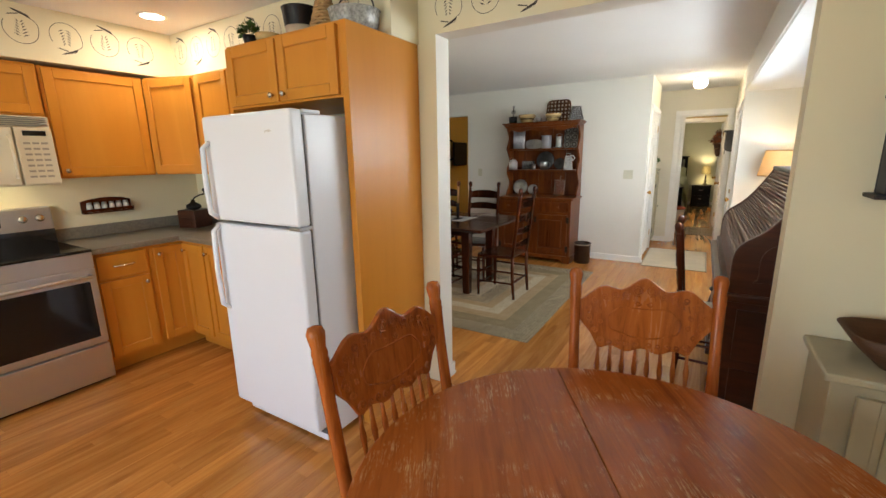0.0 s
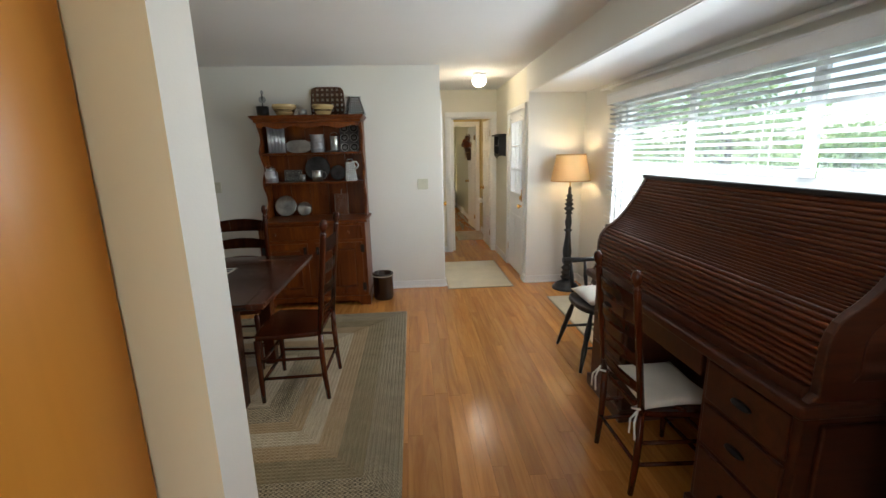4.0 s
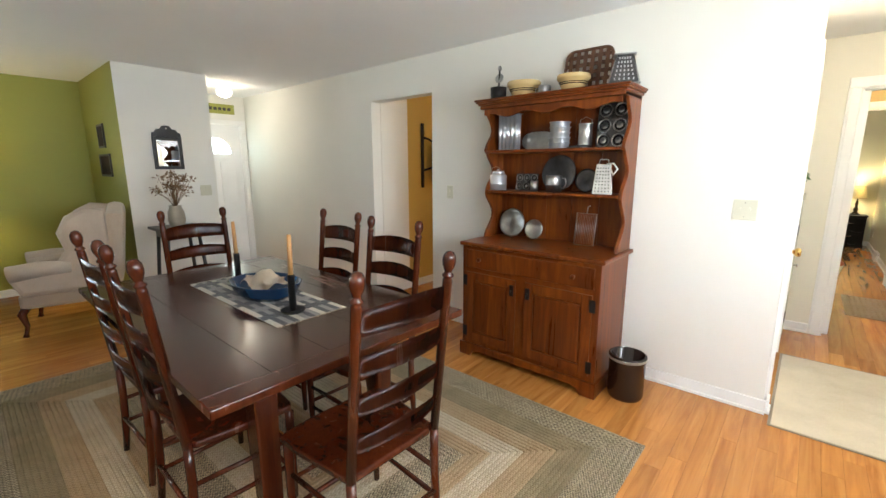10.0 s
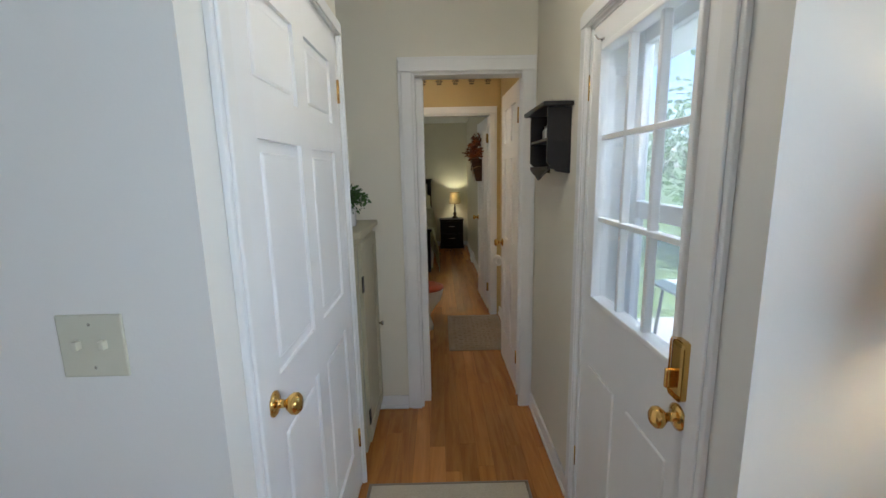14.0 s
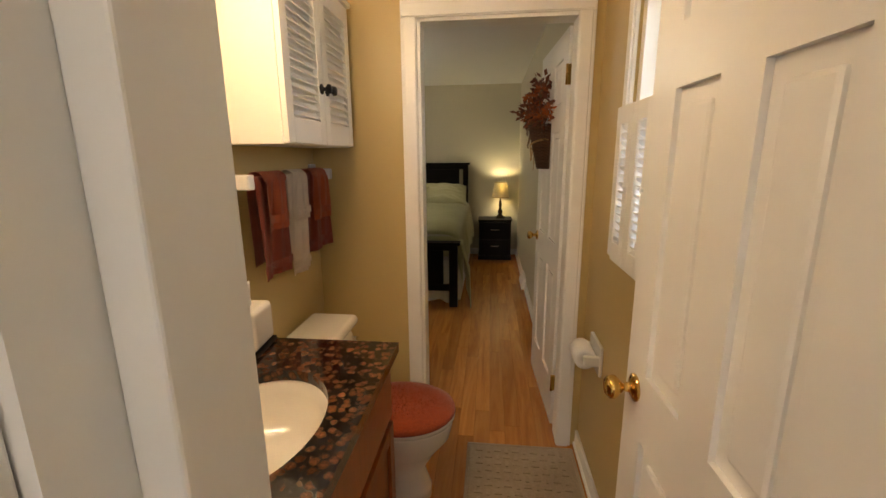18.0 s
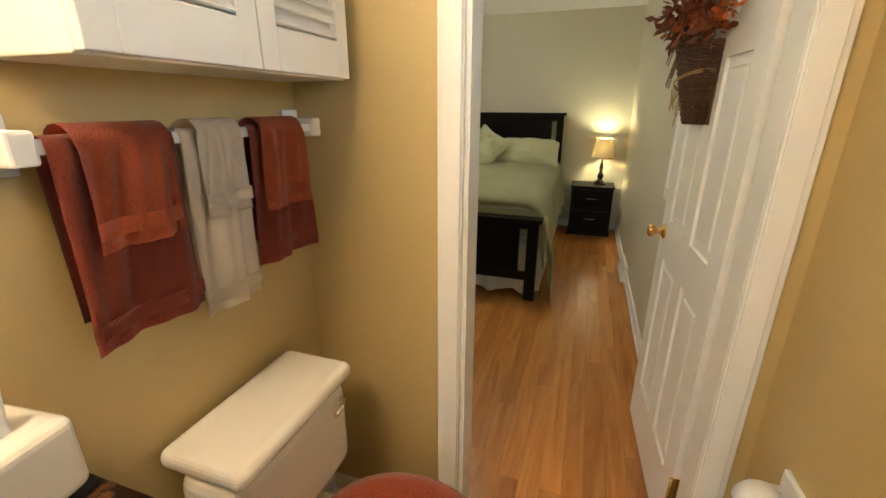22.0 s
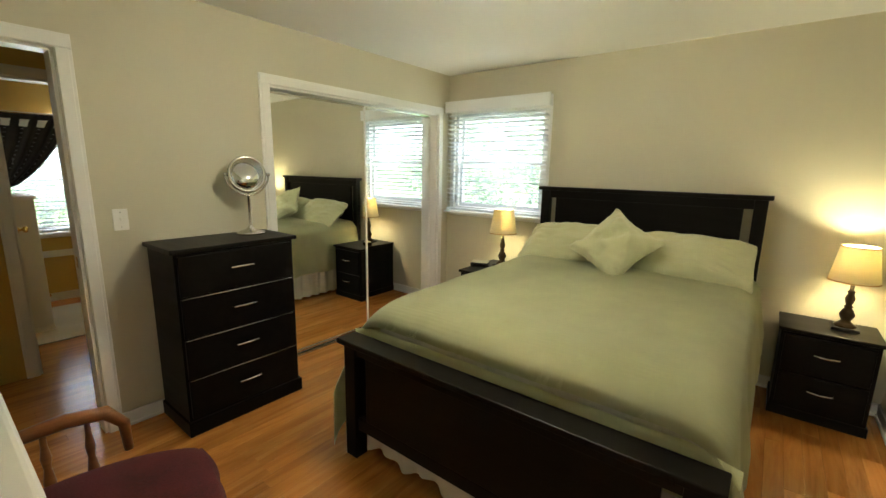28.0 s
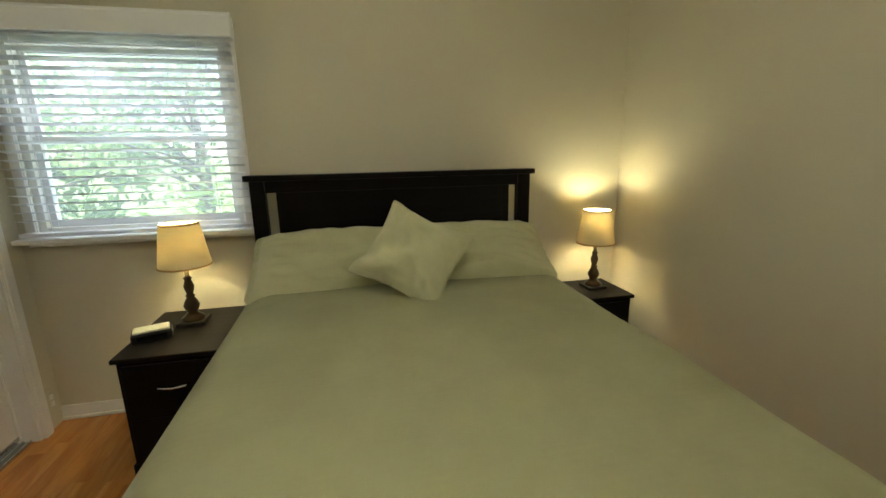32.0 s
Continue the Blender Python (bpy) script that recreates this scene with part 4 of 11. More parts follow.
window("window_alcove", "x", 1.17, 1.32, 2.85, 5.72, 0.78, 1.98, "wide white window of three sashes in the alcove", 3, False, 1)
casing("casing_alcove_window", "x", 1.17, -1, 2.85, 5.72, 1.98, 0.05, 0.78)
blinds("window_blinds", "x", 1.155, -1, 2.86, 5.76, 0.76, 1.99, "open white wooden blinds over the wide alcove window", 16, 0.05, 0.043, 0.085, 4)
bm = bm_new()
tube(bm, [(1.11, 2.7, 2.075), (1.11, 6.0, 2.075)], 0.011, 10)
cr = thing("curtain_rod", pose(0, 0, 0), "thin white curtain rod above the alcove blinds", "curtain rod")
part("rod", bm, M_TRIM, cr)
for y in (2.75, 5.9):
    part("bracket", box(bm_new(), 1.105, y, 2.06, 1.17, y + 0.012, 2.09, 0.002), M_TRIM, cr)
window("window_bedroom", "y", 14.32, 14.47, -2.84, -1.83, 1.07, 2.04, "white double-hung bedroom window", 1, True, 1)
casing("casing_bedroom_window", "y", 14.32, -1, -2.84, -1.83, 2.04, 0.05, 1.07)
blinds("window_blinds", "y", 14.30, -1, -2.88, -1.79, 1.07, 2.13, "open white wooden blinds over the bedroom window", 12, 0.05, 0.043, 0.10, 2)
flat("sill_bedroom", -2.92, 14.235, -1.76, 14.32, 1.035, 1.06, M_TRIM, "white window sill behind the bed", "window sill", "structure", 0.004)
window("window_bedroom_side", "x", 0.54, 0.69, 10.33, 11.42, 1.02, 2.02, "white double-hung window behind the bedroom door", 1, True, 1)
casing("casing_bedroom_side_window", "x", 0.54, -1, 10.33, 11.42, 2.02, 0.045, 1.02)
blinds("window_blinds", "x", 0.60, -1, 10.37, 11.38, 1.03, 2.02, "white wooden blinds on the window behind the door", 24, 0.036, 0.042, 0.07, 2)
window("window_living", "x", -7.2, -7.05, 1.2, 3.30, 0.80, 2.03, "wide white living room window", 2, False, -1)
casing("casing_living_window", "x", -7.05, 1, 1.2, 3.30, 2.03, 0.05, 0.80)
blinds("window_blinds", "x", -7.03, 1, 1.14, 3.38, 0.78, 2.09, "open white wooden blinds over the living room window", 14, 0.05, 0.043, 0.09, 3)
# unseen window, added as the source of the kitchen's daylight
window("window_kitchen", "y", -1.95, -1.8, -2.65, 0.05, 0.45, 2.1, "unseen wide kitchen window added for daylight", 3, False, -1)
window("window_side_room", "x", -6.35, -6.2, 11.25, 12.35, 0.75, 1.85, "white window in the ochre side room", 1, True, -1)
casing("casing_side_room_window", "x", -6.2, 1, 11.25, 12.35, 1.85, 0.05, 0.75)
blinds("window_blinds", "x", -6.185, 1, 11.25, 12.37, 0.76, 1.88, "white blinds on the side room window", 12, 0.05, 0.043, 0.06, 2)

# bathroom window with café shutters
window("window_bathroom", "x", 0.59, 0.74, 8.98, 9.60, 1.13, 1.98, "white double-hung bathroom window", 1, True, 1)
casing("casing_bathroom_window", "x", 0.59, -1, 8.98, 9.60, 1.98, 0.05, 1.13)


def shutter(y0, y1, z0, z1, x=0.561):
    s = thing("shutter", pose(0, 0, 0), "white louvered café shutter over the bathroom window", "shutter", "bathroom shutters")
    st = 0.042
    bm = bm_new()
    for a, b, lo, hi in ((y0, y0 + st, z0, z1), (y1 - st, y1, z0, z1), (y0 + st, y1 - st, z0, z0 + 0.055), (y0 + st, y1 - st, z1 - 0.055, z1)):
        box(bm, x - 0.011, a, lo, x + 0.011, b, hi, 0.002)
    part("shutter_frame", bm, M_DOOR, s)
    n = int((z1 - z0 - 0.11) / 0.026)
    for k in range(n):
        z = z0 + 0.068 + k * 0.026
        bm = box(bm_new(), -0.014, y0 + st, -0.002, 0.014, y1 - st, 0.002)
        lv = part("louver", bm, M_DOOR, s)
        lv.matrix_local = pose(x, 0, z, 0, 38, 0)
    part("tilt_rod", box(bm_new(), x - 0.022, (y0 + y1) / 2 - 0.004, z0 + 0.06, x - 0.014, (y0 + y1) / 2 + 0.004, z1 - 0.06, 0.002), M_DOOR, s)
    part("shutter_knob", lathe(bm_new(), [(0, 0), (0.006, 0.002), (0.008, 0.008), (0, 0.012)], m=pose(x - 0.011, y0 + 0.02, (z0 + z1) / 2, 0, -90, 0), seg=12), M_DOOR, s)


for a, b in ((8.965, 9.125), (9.128, 9.288), (9.292, 9.452), (9.455, 9.615)):
    shutter(a, b, 1.10, 1.60)

# ---- back door with nine panes, storm door ----
bd = six_panel("door_back", 0.766, 1.965, pose(0.548, 7.431, 0.012, 0, 0, -90), "white back door with nine panes and brass deadbolt", glass=(0.115, 0.665, 1.0, 1.86), knob=False, hinge_front=False)
for k in (1, 2):
    bm = bm_new()
    x = 0.115 + 0.55 * k / 3
    box(bm, x - 0.0085, 0.004, 1.0, x + 0.0085, 0.030, 1.86, 0.003)
    part("muntin", bm, M_DOOR, bd)
    bm = bm_new()
    z = 1.0 + 0.86 * k / 3
    box(bm, 0.115, 0.003, z - 0.0085, 0.665, 0.031, z + 0.0085, 0.003)
    part("muntin", bm, M_DOOR, bd)
for i in range(3):
    for j in range(3):
        x, z = 0.115 + 0.55 * i / 3, 1.0 + 0.86 * j / 3
        p = part("pane", box(bm_new(), x + 0.005, 0.016, z + 0.005, x + 0.178, 0.019, z + 0.28), M_GLASS, bd)
        p.visible_shadow = False
bm = bm_new()
for s, e, lo, hi in ((0.095, 0.115, 0.98, 1.88), (0.665, 0.685, 0.98, 1.88), (0.115, 0.665, 0.98, 1.0), (0.115, 0.665, 1.86, 1.88)):
    box(bm, s, -0.012, lo, e, 0.006, hi, 0.004)
part("glazing_bead", bm, M_DOOR, bd)
# hardware faces the hall: local y below zero
bm = bm_new()
box(bm, 0.666, -0.016, 0.918, 0.730, 0.0, 1.068, 0.016, 3)
part("deadbolt_plate", bm, M_BRASS, bd, "brass keyless deadbolt plate")
bm = bm_new()
box(bm, 0.690, -0.04, 0.945, 0.703, -0.014, 0.995, 0.005)
part("thumb_turn", bm, M_BRASS, bd)
bm = bm_new()
lathe(bm, [(0.0, 0.0), (0.033, 0.0), (0.033, 0.005), (0.022, 0.010), (0.012, 0.013), (0.011, 0.03), (0.019, 0.036), (0.027, 0.047), (0.026, 0.058), (0.017, 0.066), (0.0, 0.067)], m=Matrix.Translation((0.698, 0.0, 0.868)) @ Matrix.Rotation(radians(90), 4, "X"), seg=20)
part("door_knob", bm, M_BRASS, bd, "polished brass knob")
for x in (0.10, 0.655):
    bm = bm_new()
    tube(bm, [(x, -0.002, 1.90), (x, -0.018, 1.90), (x, -0.03, 1.915)], 0.003, 6)
    tube(bm, [(x - 0.012, -0.002, 1.90), (x + 0.012, -0.002, 1.90)], 0.004, 6)
    part("curtain_hook", bm, M_NICKEL, bd)
sd = thing("storm_door", pose(0.70, 6.66, 0.0), "white aluminium storm door with a middle rail", "storm door", "", "structure")
for nm, y0, z0, y1, z1 in (("stile", 0.0, 0.0, 0.09, 2.0), ("stile", 0.69, 0.0, 0.78, 2.0), ("rail", 0.09, 1.9, 0.69, 2.0), ("rail", 0.09, 0.0, 0.69, 0.35), ("middle_rail", 0.09, 1.30, 0.69, 1.36)):
    part(nm, box(bm_new(), 0.0, y0, z0, 0.035, y1, z1, 0.004), M_VINYL, sd)
sp = part("pane", box(bm_new(), 0.012, 0.09, 0.35, 0.015, 0.69, 1.9), M_GLASS, sd)
sp.visible_shadow = False
# added sheet that whitens the view through the storm door like haze
part("insect_screen", box(bm_new(), 0.0225, 0.09, 0.35, 0.0235, 0.69, 1.9), M_HAZE, sd)
part("closer_edge", box(bm_new(), -0.012, 0.088, 0.35, 0.0, 0.10, 1.9, 0.002), M_VINYL, sd)

# front door with a fanlight
fd = thing("door_front", pose(-6.81, 5.72, 0.012), "white front door with a half-round fanlight", "door", "", "structure")
bm = bm_new()
box(bm, -0.02, 0, 0, 0.018, 0.70, 2.0, 0.002)
part("door_leaf", bm, M_DOOR, fd)
for y0, z0, y1, z1 in ((0.1, 0.2, 0.31, 0.75), (0.39, 0.2, 0.60, 0.75), (0.1, 0.9, 0.31, 1.5), (0.39, 0.9, 0.60, 1.5)):
    part("door_panel", box(bm_new(), 0.014, y0, z0, 0.026, y1, z1, 0.008), M_DOOR, fd)
half = [(0.20 * math.cos(math.pi * k / 16), 0.20 * math.sin(math.pi * k / 16)) for k in range(17)]
# the pane emits light itself, standing in for daylight through the glass
part("fanlight", slab(bm_new(), half, 0.008, Matrix.Translation((0.018, 0.35, 1.62)) @ Matrix(((0, 0, 1, 0), (1, 0, 0, 0), (0, 1, 0, 0), (0, 0, 0, 1)))), glowing("fanlight_glow", (0.75, 0.95, 0.92), 2.2), fd, "half-round pane that glows in place of daylight")
for a in (40, 90, 140):
    part("fan_bar", tube(bm_new(), [(0.03, 0.35, 1.62), (0.03, 0.35 + 0.2 * math.cos(radians(a)), 1.62 + 0.2 * math.sin(radians(a)))], 0.006, 6), M_DOOR, fd)
part("door_knob", lathe(bm_new(), [(0, 0), (0.03, 0), (0.012, 0.012), (0.012, 0.03), (0.027, 0.045), (0.0, 0.062)], m=pose(0.018, 0.06, 0.92, 0, 90, 0), seg=16), M_BRASS, fd)

# mirrored closet doors
for nm, y0, y1, x in (("closet_mirror_door", 12.328, 13.215, -2.985), ("closet_mirror_door", 13.165, 14.122, -3.020)):
    cd = thing(nm, pose(x, y0, 0.0), "sliding closet door with a full mirror and slim frame", "mirror door", "closet doors", "structure")
    w = y1 - y0
    mir = part("mirror", box(bm_new(), -0.004, 0.012, 0.05, 0.003, w - 0.012, 1.985), M_MIRROR, cd)
    for a, b, lo, hi in ((0.0, 0.014, 0.03, 2.0), (w - 0.014, w, 0.03, 2.0)):
        part("stile", box(bm_new(), -0.010, a, lo, 0.010, b, hi, 0.003), M_TRIM, cd)
    for lo, hi in ((0.03, 0.05), (1.985, 2.0)):
        part("rail", box(bm_new(), -0.010, 0.014, lo, 0.010, w - 0.014, hi, 0.002), M_NICKEL, cd)
    if y0 > 13:
        part("edge_trim", box(bm_new(), -0.012, w - 0.13, 0.03, 0.004, w - 0.014, 2.0, 0.003), M_TRIM, cd)
bm = bm_new()
for x in (-3.036, -3.006, -2.972):
    box(bm, x - 0.003, 12.33, 0.0, x + 0.003, 14.12, 0.016, 0.001)
box(bm, -3.04, 12.33, 0.0, -2.965, 14.12, 0.006)
tagged(part("closet_track", bm, M_NICKEL, None), "aluminium floor track of the closet doors", "track", "", "structure")

# ---- floor boards ----
BOARD = 0.083
ROOMS = [(-7.05, -1.8, 1.9, 2.52), (-7.05, 2.52, 1.17, 6.51), (-5.0, 6.51, 0.69, 14.32), (-6.2, 10.08, -5.0, 12.8)]


def floor_boards(x0, y0, x1, y1):
    """Strips along y with staggered ends; yields each board's corners."""
    n = int(math.ceil((x1 - x0) / BOARD))
    for i in range(n):
        a, b = x0 + i * BOARD, min(x1, x0 + (i + 1) * BOARD)
        y = y0 - random.uniform(0, 0.9)
        while y < y1:
            ln = random.uniform(0.7, 1.5)
            s, e = max(y, y0), min(y + ln, y1)
            if e - s > 0.05:
                yield a, s, b, e
            y += ln


def board_mesh(a, s, b, e, g=0.0003, c=0.0010):
    """Vertices and faces of one board with eased edges, its top on z = 0."""
    v = [(x, y, -0.011) for x, y in ((a + g, s + g), (b - g, s + g), (b - g, e - g), (a + g, e - g))]
    v += [(x, y, -c * 0.6) for x, y in ((a + g, s + g), (b - g, s + g), (b - g, e - g), (a + g, e - g))]
    v += [(x, y, 0.0) for x, y in ((a + g + c, s + g + c), (b - g - c, s + g + c), (b - g - c, e - g - c), (a + g + c, e - g - c))]
    f = [(8, 9, 10, 11)]
    for q in range(2):
        f += [(4 * q + k, 4 * q + (k + 1) % 4, 4 * q + 4 + (k + 1) % 4, 4 * q + 4 + k) for k in range(4)]
    return v, f


def lay_floor():
    floor = tagged(new("floor"), "golden oak strip floor running through all rooms", "floor", "", "structure")
    verts, faces, single = [], [], 0
    for room in ROOMS:
        for a, s, b, e in floor_boards(*room):
            v, f = board_mesh(a, s, b, e)
            near = (-0.85 < a < 0.55 and 2.6 < s < 8.3) or (-0.2 < a < 0.55 and 9.8 < s < 13.2)
            if near and single < 290:
                me = bpy.data.meshes.new("floor_board")
                me.from_pydata(v, [], f)
                me.materials.append(M_FLOOR)
                ob = new("floor_board", me)
                ob.parent = floor
                single += 1
            else:
                k = len(verts)
                verts += v
                faces += [tuple(i + k for i in q) for q in f]
    me = bpy.data.meshes.new("floor_boards")
    me.from_pydata(verts, [], faces)
    me.materials.append(M_FLOOR)
    ob = new("floor_boards", me)
    ob.parent = floor
    tagged(ob, kind="stuff")

# ---- kitchen ----


def panel_door(parent, x0, x1, z0, z1, y=0.0, th=0.02, frame=0.055, mat=M_MAPLE, name="cabinet_door", knob=None, knob_mat=M_NICKEL):
    """A framed cabinet door whose front looks along -y; local plane y is the carcass front."""
    d = part(name, box(bm_new(), x0 + frame - 0.002, y - th * 0.45, z0 + frame - 0.002, x1 - frame + 0.002, y - 0.001, z1 - frame + 0.002), mat, parent)
    for nm, u0, u1, v0, v1 in (("stile", x0, x0 + frame, z0, z1), ("stile", x1 - frame, x1, z0, z1), ("rail", x0 + frame, x1 - frame, z1 - frame, z1), ("rail", x0 + frame, x1 - frame, z0, z0 + frame)):
        part(nm, box(bm_new(), u0, y - th, v0, u1, y, v1, 0.003), mat, d)
    q = frame - 0.001
    part("bead", tube(bm_new(), [(x0 + q, y - th * 0.6, z0 + q), (x1 - q, y - th * 0.6, z0 + q), (x1 - q, y - th * 0.6, z1 - q), (x0 + q, y - th * 0.6, z1 - q), (x0 + q, y - th * 0.6, z0 + q)], 0.0045, 6), mat, d)
    if knob:
        part("knob", lathe(bm_new(), [(0.0, 0.0), (0.006, 0.0), (0.006, 0.012), (0.014, 0.018), (0.015, 0.024), (0.009, 0.029), (0.0, 0.030)], m=Matrix.Translation((knob[0], y - th, knob[1])) @ Matrix.Rotation(radians(90), 4, "X"), seg=14), knob_mat, d, "nickel knob")
    return d


def drawer_front(parent, x0, x1, z0, z1, y=0.0, th=0.02, mat=M_MAPLE, pull=None, pull_mat=M_NICKEL, name="drawer"):
    d = part(name, box(bm_new(), x0, y - th, z0, x1, y, z1, 0.006), mat, parent)
    if pull:
        w = pull
        cx, cz = (x0 + x1) / 2, (z0 + z1) / 2
        bm = bm_new()
        tube(bm, [(cx - w / 2, y - th, cz), (cx - w / 2, y - th - 0.018, cz), (cx - w / 4, y - th - 0.026, cz), (cx, y - th - 0.028, cz), (cx + w / 4, y - th - 0.026, cz), (cx + w / 2, y - th - 0.018, cz), (cx + w / 2, y - th, cz)], 0.005, 8)
        part("pull", bm, pull_mat, d, "metal bow pull")
    return d


def cabinet(name, m, w, d, h, label, z0=0.0, toe=0.0, mat=M_MAPLE, group="kitchen cabinets", doors=(), drawers=(), category="cabinet"):
    """A cabinet with its front on local y = 0 and its body behind, x from 0 to w."""
    c = thing(name, m, label, category, group)
    bm = bm_new()
    box(bm, 0, 0, z0 + toe, w, d, z0 + h, 0.002)
    if toe:
        box(bm, 0.0, 0.07, z0, w, d, z0 + toe)
    part("body", bm, mat, c)
    for q in doors:
        panel_door(c, *q[:4], mat=mat, knob=q[4] if len(q) > 4 else None)
    for q in drawers:
        drawer_front(c, *q[:4], mat=mat, pull=q[4] if len(q) > 4 else None)
    return c


# fronts along the west wall look to +x: turn by 90
cabinet("base_cabinet", pose(-3.20, 1.455, 0, 0, 0, 90), 0.345, 0.56, 0.875, "maple base cabinet with a drawer over a door", toe=0.10, doors=[(0.02, 0.325, 0.13, 0.67, (0.295, 0.62))], drawers=[(0.02, 0.325, 0.69, 0.855, 0.12)])
cabinet("corner_cabinet", pose(-3.20, 1.80, 0, 0, 0, 90), 0.72, 0.56, 0.875, "maple corner base cabinet with a framed door", toe=0.10, doors=[(0.03, 0.235, 0.13, 0.85, (0.055, 0.80))])
cabinet("base_cabinet", pose(-3.20, 2.045, 0), 1.12, 0.48, 0.875, "maple base cabinet beside the fridge", toe=0.10, doors=[(0.02, 0.30, 0.13, 0.85, (0.06, 0.80)), (0.32, 0.62, 0.13, 0.85, (0.36, 0.80)), (0.64, 1.1, 0.13, 0.85, (0.68, 0.8))])
cabinet("base_cabinet", pose(-3.20, -1.1, 0, 0, 0, 90), 1.78, 0.56, 0.875, "long maple base cabinet past the stove", toe=0.10, doors=[(0.02, 0.58, 0.13, 0.85, (0.5, 0.8)), (0.60, 1.16, 0.13, 0.85, (0.65, 0.8)), (1.18, 1.76, 0.13, 0.85, (1.2, 0.8))])
ct = thing("countertop", pose(0, 0, 0), "grey laminate countertop with a low backsplash", "countertop")
bm = bm_new()
box(bm, -3.77, 1.452, 0.875, -3.155, 2.53, 0.912, 0.008)
box(bm, -3.165, 2.005, 0.875, -2.07, 2.53, 0.912, 0.008)
part("slab", bm, M_COUNTER, ct)
bm = bm_new()
box(bm, -3.768, 1.452, 0.912, -3.748, 2.53, 1.0, 0.004)
box(bm, -3.748, 2.508, 0.912, -2.07, 2.528, 1.0, 0.004)
part("backsplash", bm, M_COUNTER, ct)
whole("countertop", box(bm_new(), -3.77, -1.1, 0.875, -3.155, 0.685, 0.912, 0.008), M_COUNTER, pose(0, 0, 0), "grey laminate countertop past the stove", "countertop")
cabinet("wall_cabinet", pose(-3.44, 1.455, 0, 0, 0, 90), 0.595, 0.33, 0.71, "maple wall cabinet with one framed door", z0=1.37, doors=[(0.015, 0.58, 1.385, 2.065, (0.045, 1.42))])
cabinet("wall_cabinet", pose(-3.44, 0.69, 0, 0, 0, 90), 0.76, 0.33, 0.32, "short maple wall cabinet over the microwave", z0=1.765, doors=[(0.015, 0.375, 1.78, 2.065), (0.39, 0.745, 1.78, 2.065)])
cabinet("wall_cabinet", pose(-3.44, -1.1, 0, 0, 0, 90), 1.78, 0.33, 0.71, "maple wall cabinets past the stove", z0=1.37, doors=[(0.015, 0.58, 1.385, 2.065), (0.60, 1.16, 1.385, 2.065), (1.18, 1.76, 1.385, 2.065)])
dg = thing("corner_wall_cabinet", pose(-3.435, 2.055, 0, 0, 0, 18.5), "maple corner wall cabinet set at a slant", "cabinet", "kitchen cabinets")
part("body", box(bm_new(), 0, 0, 1.372, 0.445, 0.30, 2.078, 0.002), M_MAPLE, dg)
panel_door(dg, 0.012, 0.433, 1.387, 2.063, knob=None)
cabinet("wall_cabinet", pose(-3.0, 2.20, 0), 0.80, 0.33, 0.71, "maple wall cabinet behind the fridge", z0=1.37, doors=[(0.015, 0.40, 1.385, 2.065), (0.415, 0.785, 1.385, 2.065)])
fc = cabinet("fridge_cabinet", pose(-2.18, 1.94, 0), 0.885, 0.58, 0.34, "deep maple cabinet above the fridge with two doors", z0=1.76, doors=[(0.012, 0.435, 1.772, 2.085, (0.395, 1.805)), (0.45, 0.873, 1.772, 2.085, (0.49, 1.805))])
part("side_panel", box(bm_new(), 0.885, 0.0, -0.0, 0.925, 0.585, 2.10, 0.002), M_MAPLE, fc, "full-height maple side panel")
part("side_panel", box(bm_new(), -0.02, 0.0, 0.0, 0.0, 0.585, 1.76, 0.002), M_MAPLE, fc)

fr = thing("refrigerator", pose(-1.985, 1.625, 0), "white top-freezer refrigerator with two doors", "refrigerator")
part("body", box(bm_new(), 0.0, 0.085, 0.03, 0.665, 0.80, 1.672, 0.008), M_FRIDGE, fr)
part("gasket", box(bm_new(), 0.008, 0.070, 0.06, 0.657, 0.086, 1.665), M_GASKET, fr)
for nm, z0, z1, hz0, hz1 in (("freezer_door", 1.165, 1.688, 1.175, 1.56), ("fridge_door", 0.108, 1.150, 0.68, 1.14)):
    d = part(nm, box(bm_new(), 0.0, 0.0, z0, 0.672, 0.072, z1, 0.016, 3), M_FRIDGE, fr)
    bm = bm_new()
    tube(bm, [(0.045, 0.004, hz0), (0.045, -0.035, hz0 + 0.03), (0.045, -0.042, (hz0 + hz1) / 2), (0.045, -0.035, hz1 - 0.03), (0.045, 0.004, hz1)], 0.013, 10)
    part("handle", bm, M_FRIDGE, d, "white bow handle")
part("hinge_cover", box(bm_new(), 0.60, 0.085, 1.672, 0.66, 0.19, 1.690, 0.006), M_FRIDGE, fr)
part("middle_hinge", box(bm_new(), 0.60, 0.0, 1.150, 0.675, 0.08, 1.165, 0.002), M_STEEL, fr)
part("kick_plate", box(bm_new(), 0.012, 0.074, 0.018, 0.653, 0.088, 0.10, 0.004), M_FRIDGE, fr)
for x in (0.05, 0.60):
    part("foot", lathe(bm_new(), [(0.0, 0.0), (0.02, 0.0), (0.02, 0.035), (0.0, 0.035)], (x, 0.12, 0), 14), M_GASKET, fr)
part("badge", slab(bm_new(), [(0.0, 0.0), (0.012, 0.012), (0.04, 0.016), (0.055, 0.008), (0.035, 0.004), (0.02, 0.008)], 0.002, Matrix.Translation((0.49, 0.0015, 1.588)) @ Matrix.Rotation(radians(90), 4, "X")), M_STEEL, fr)

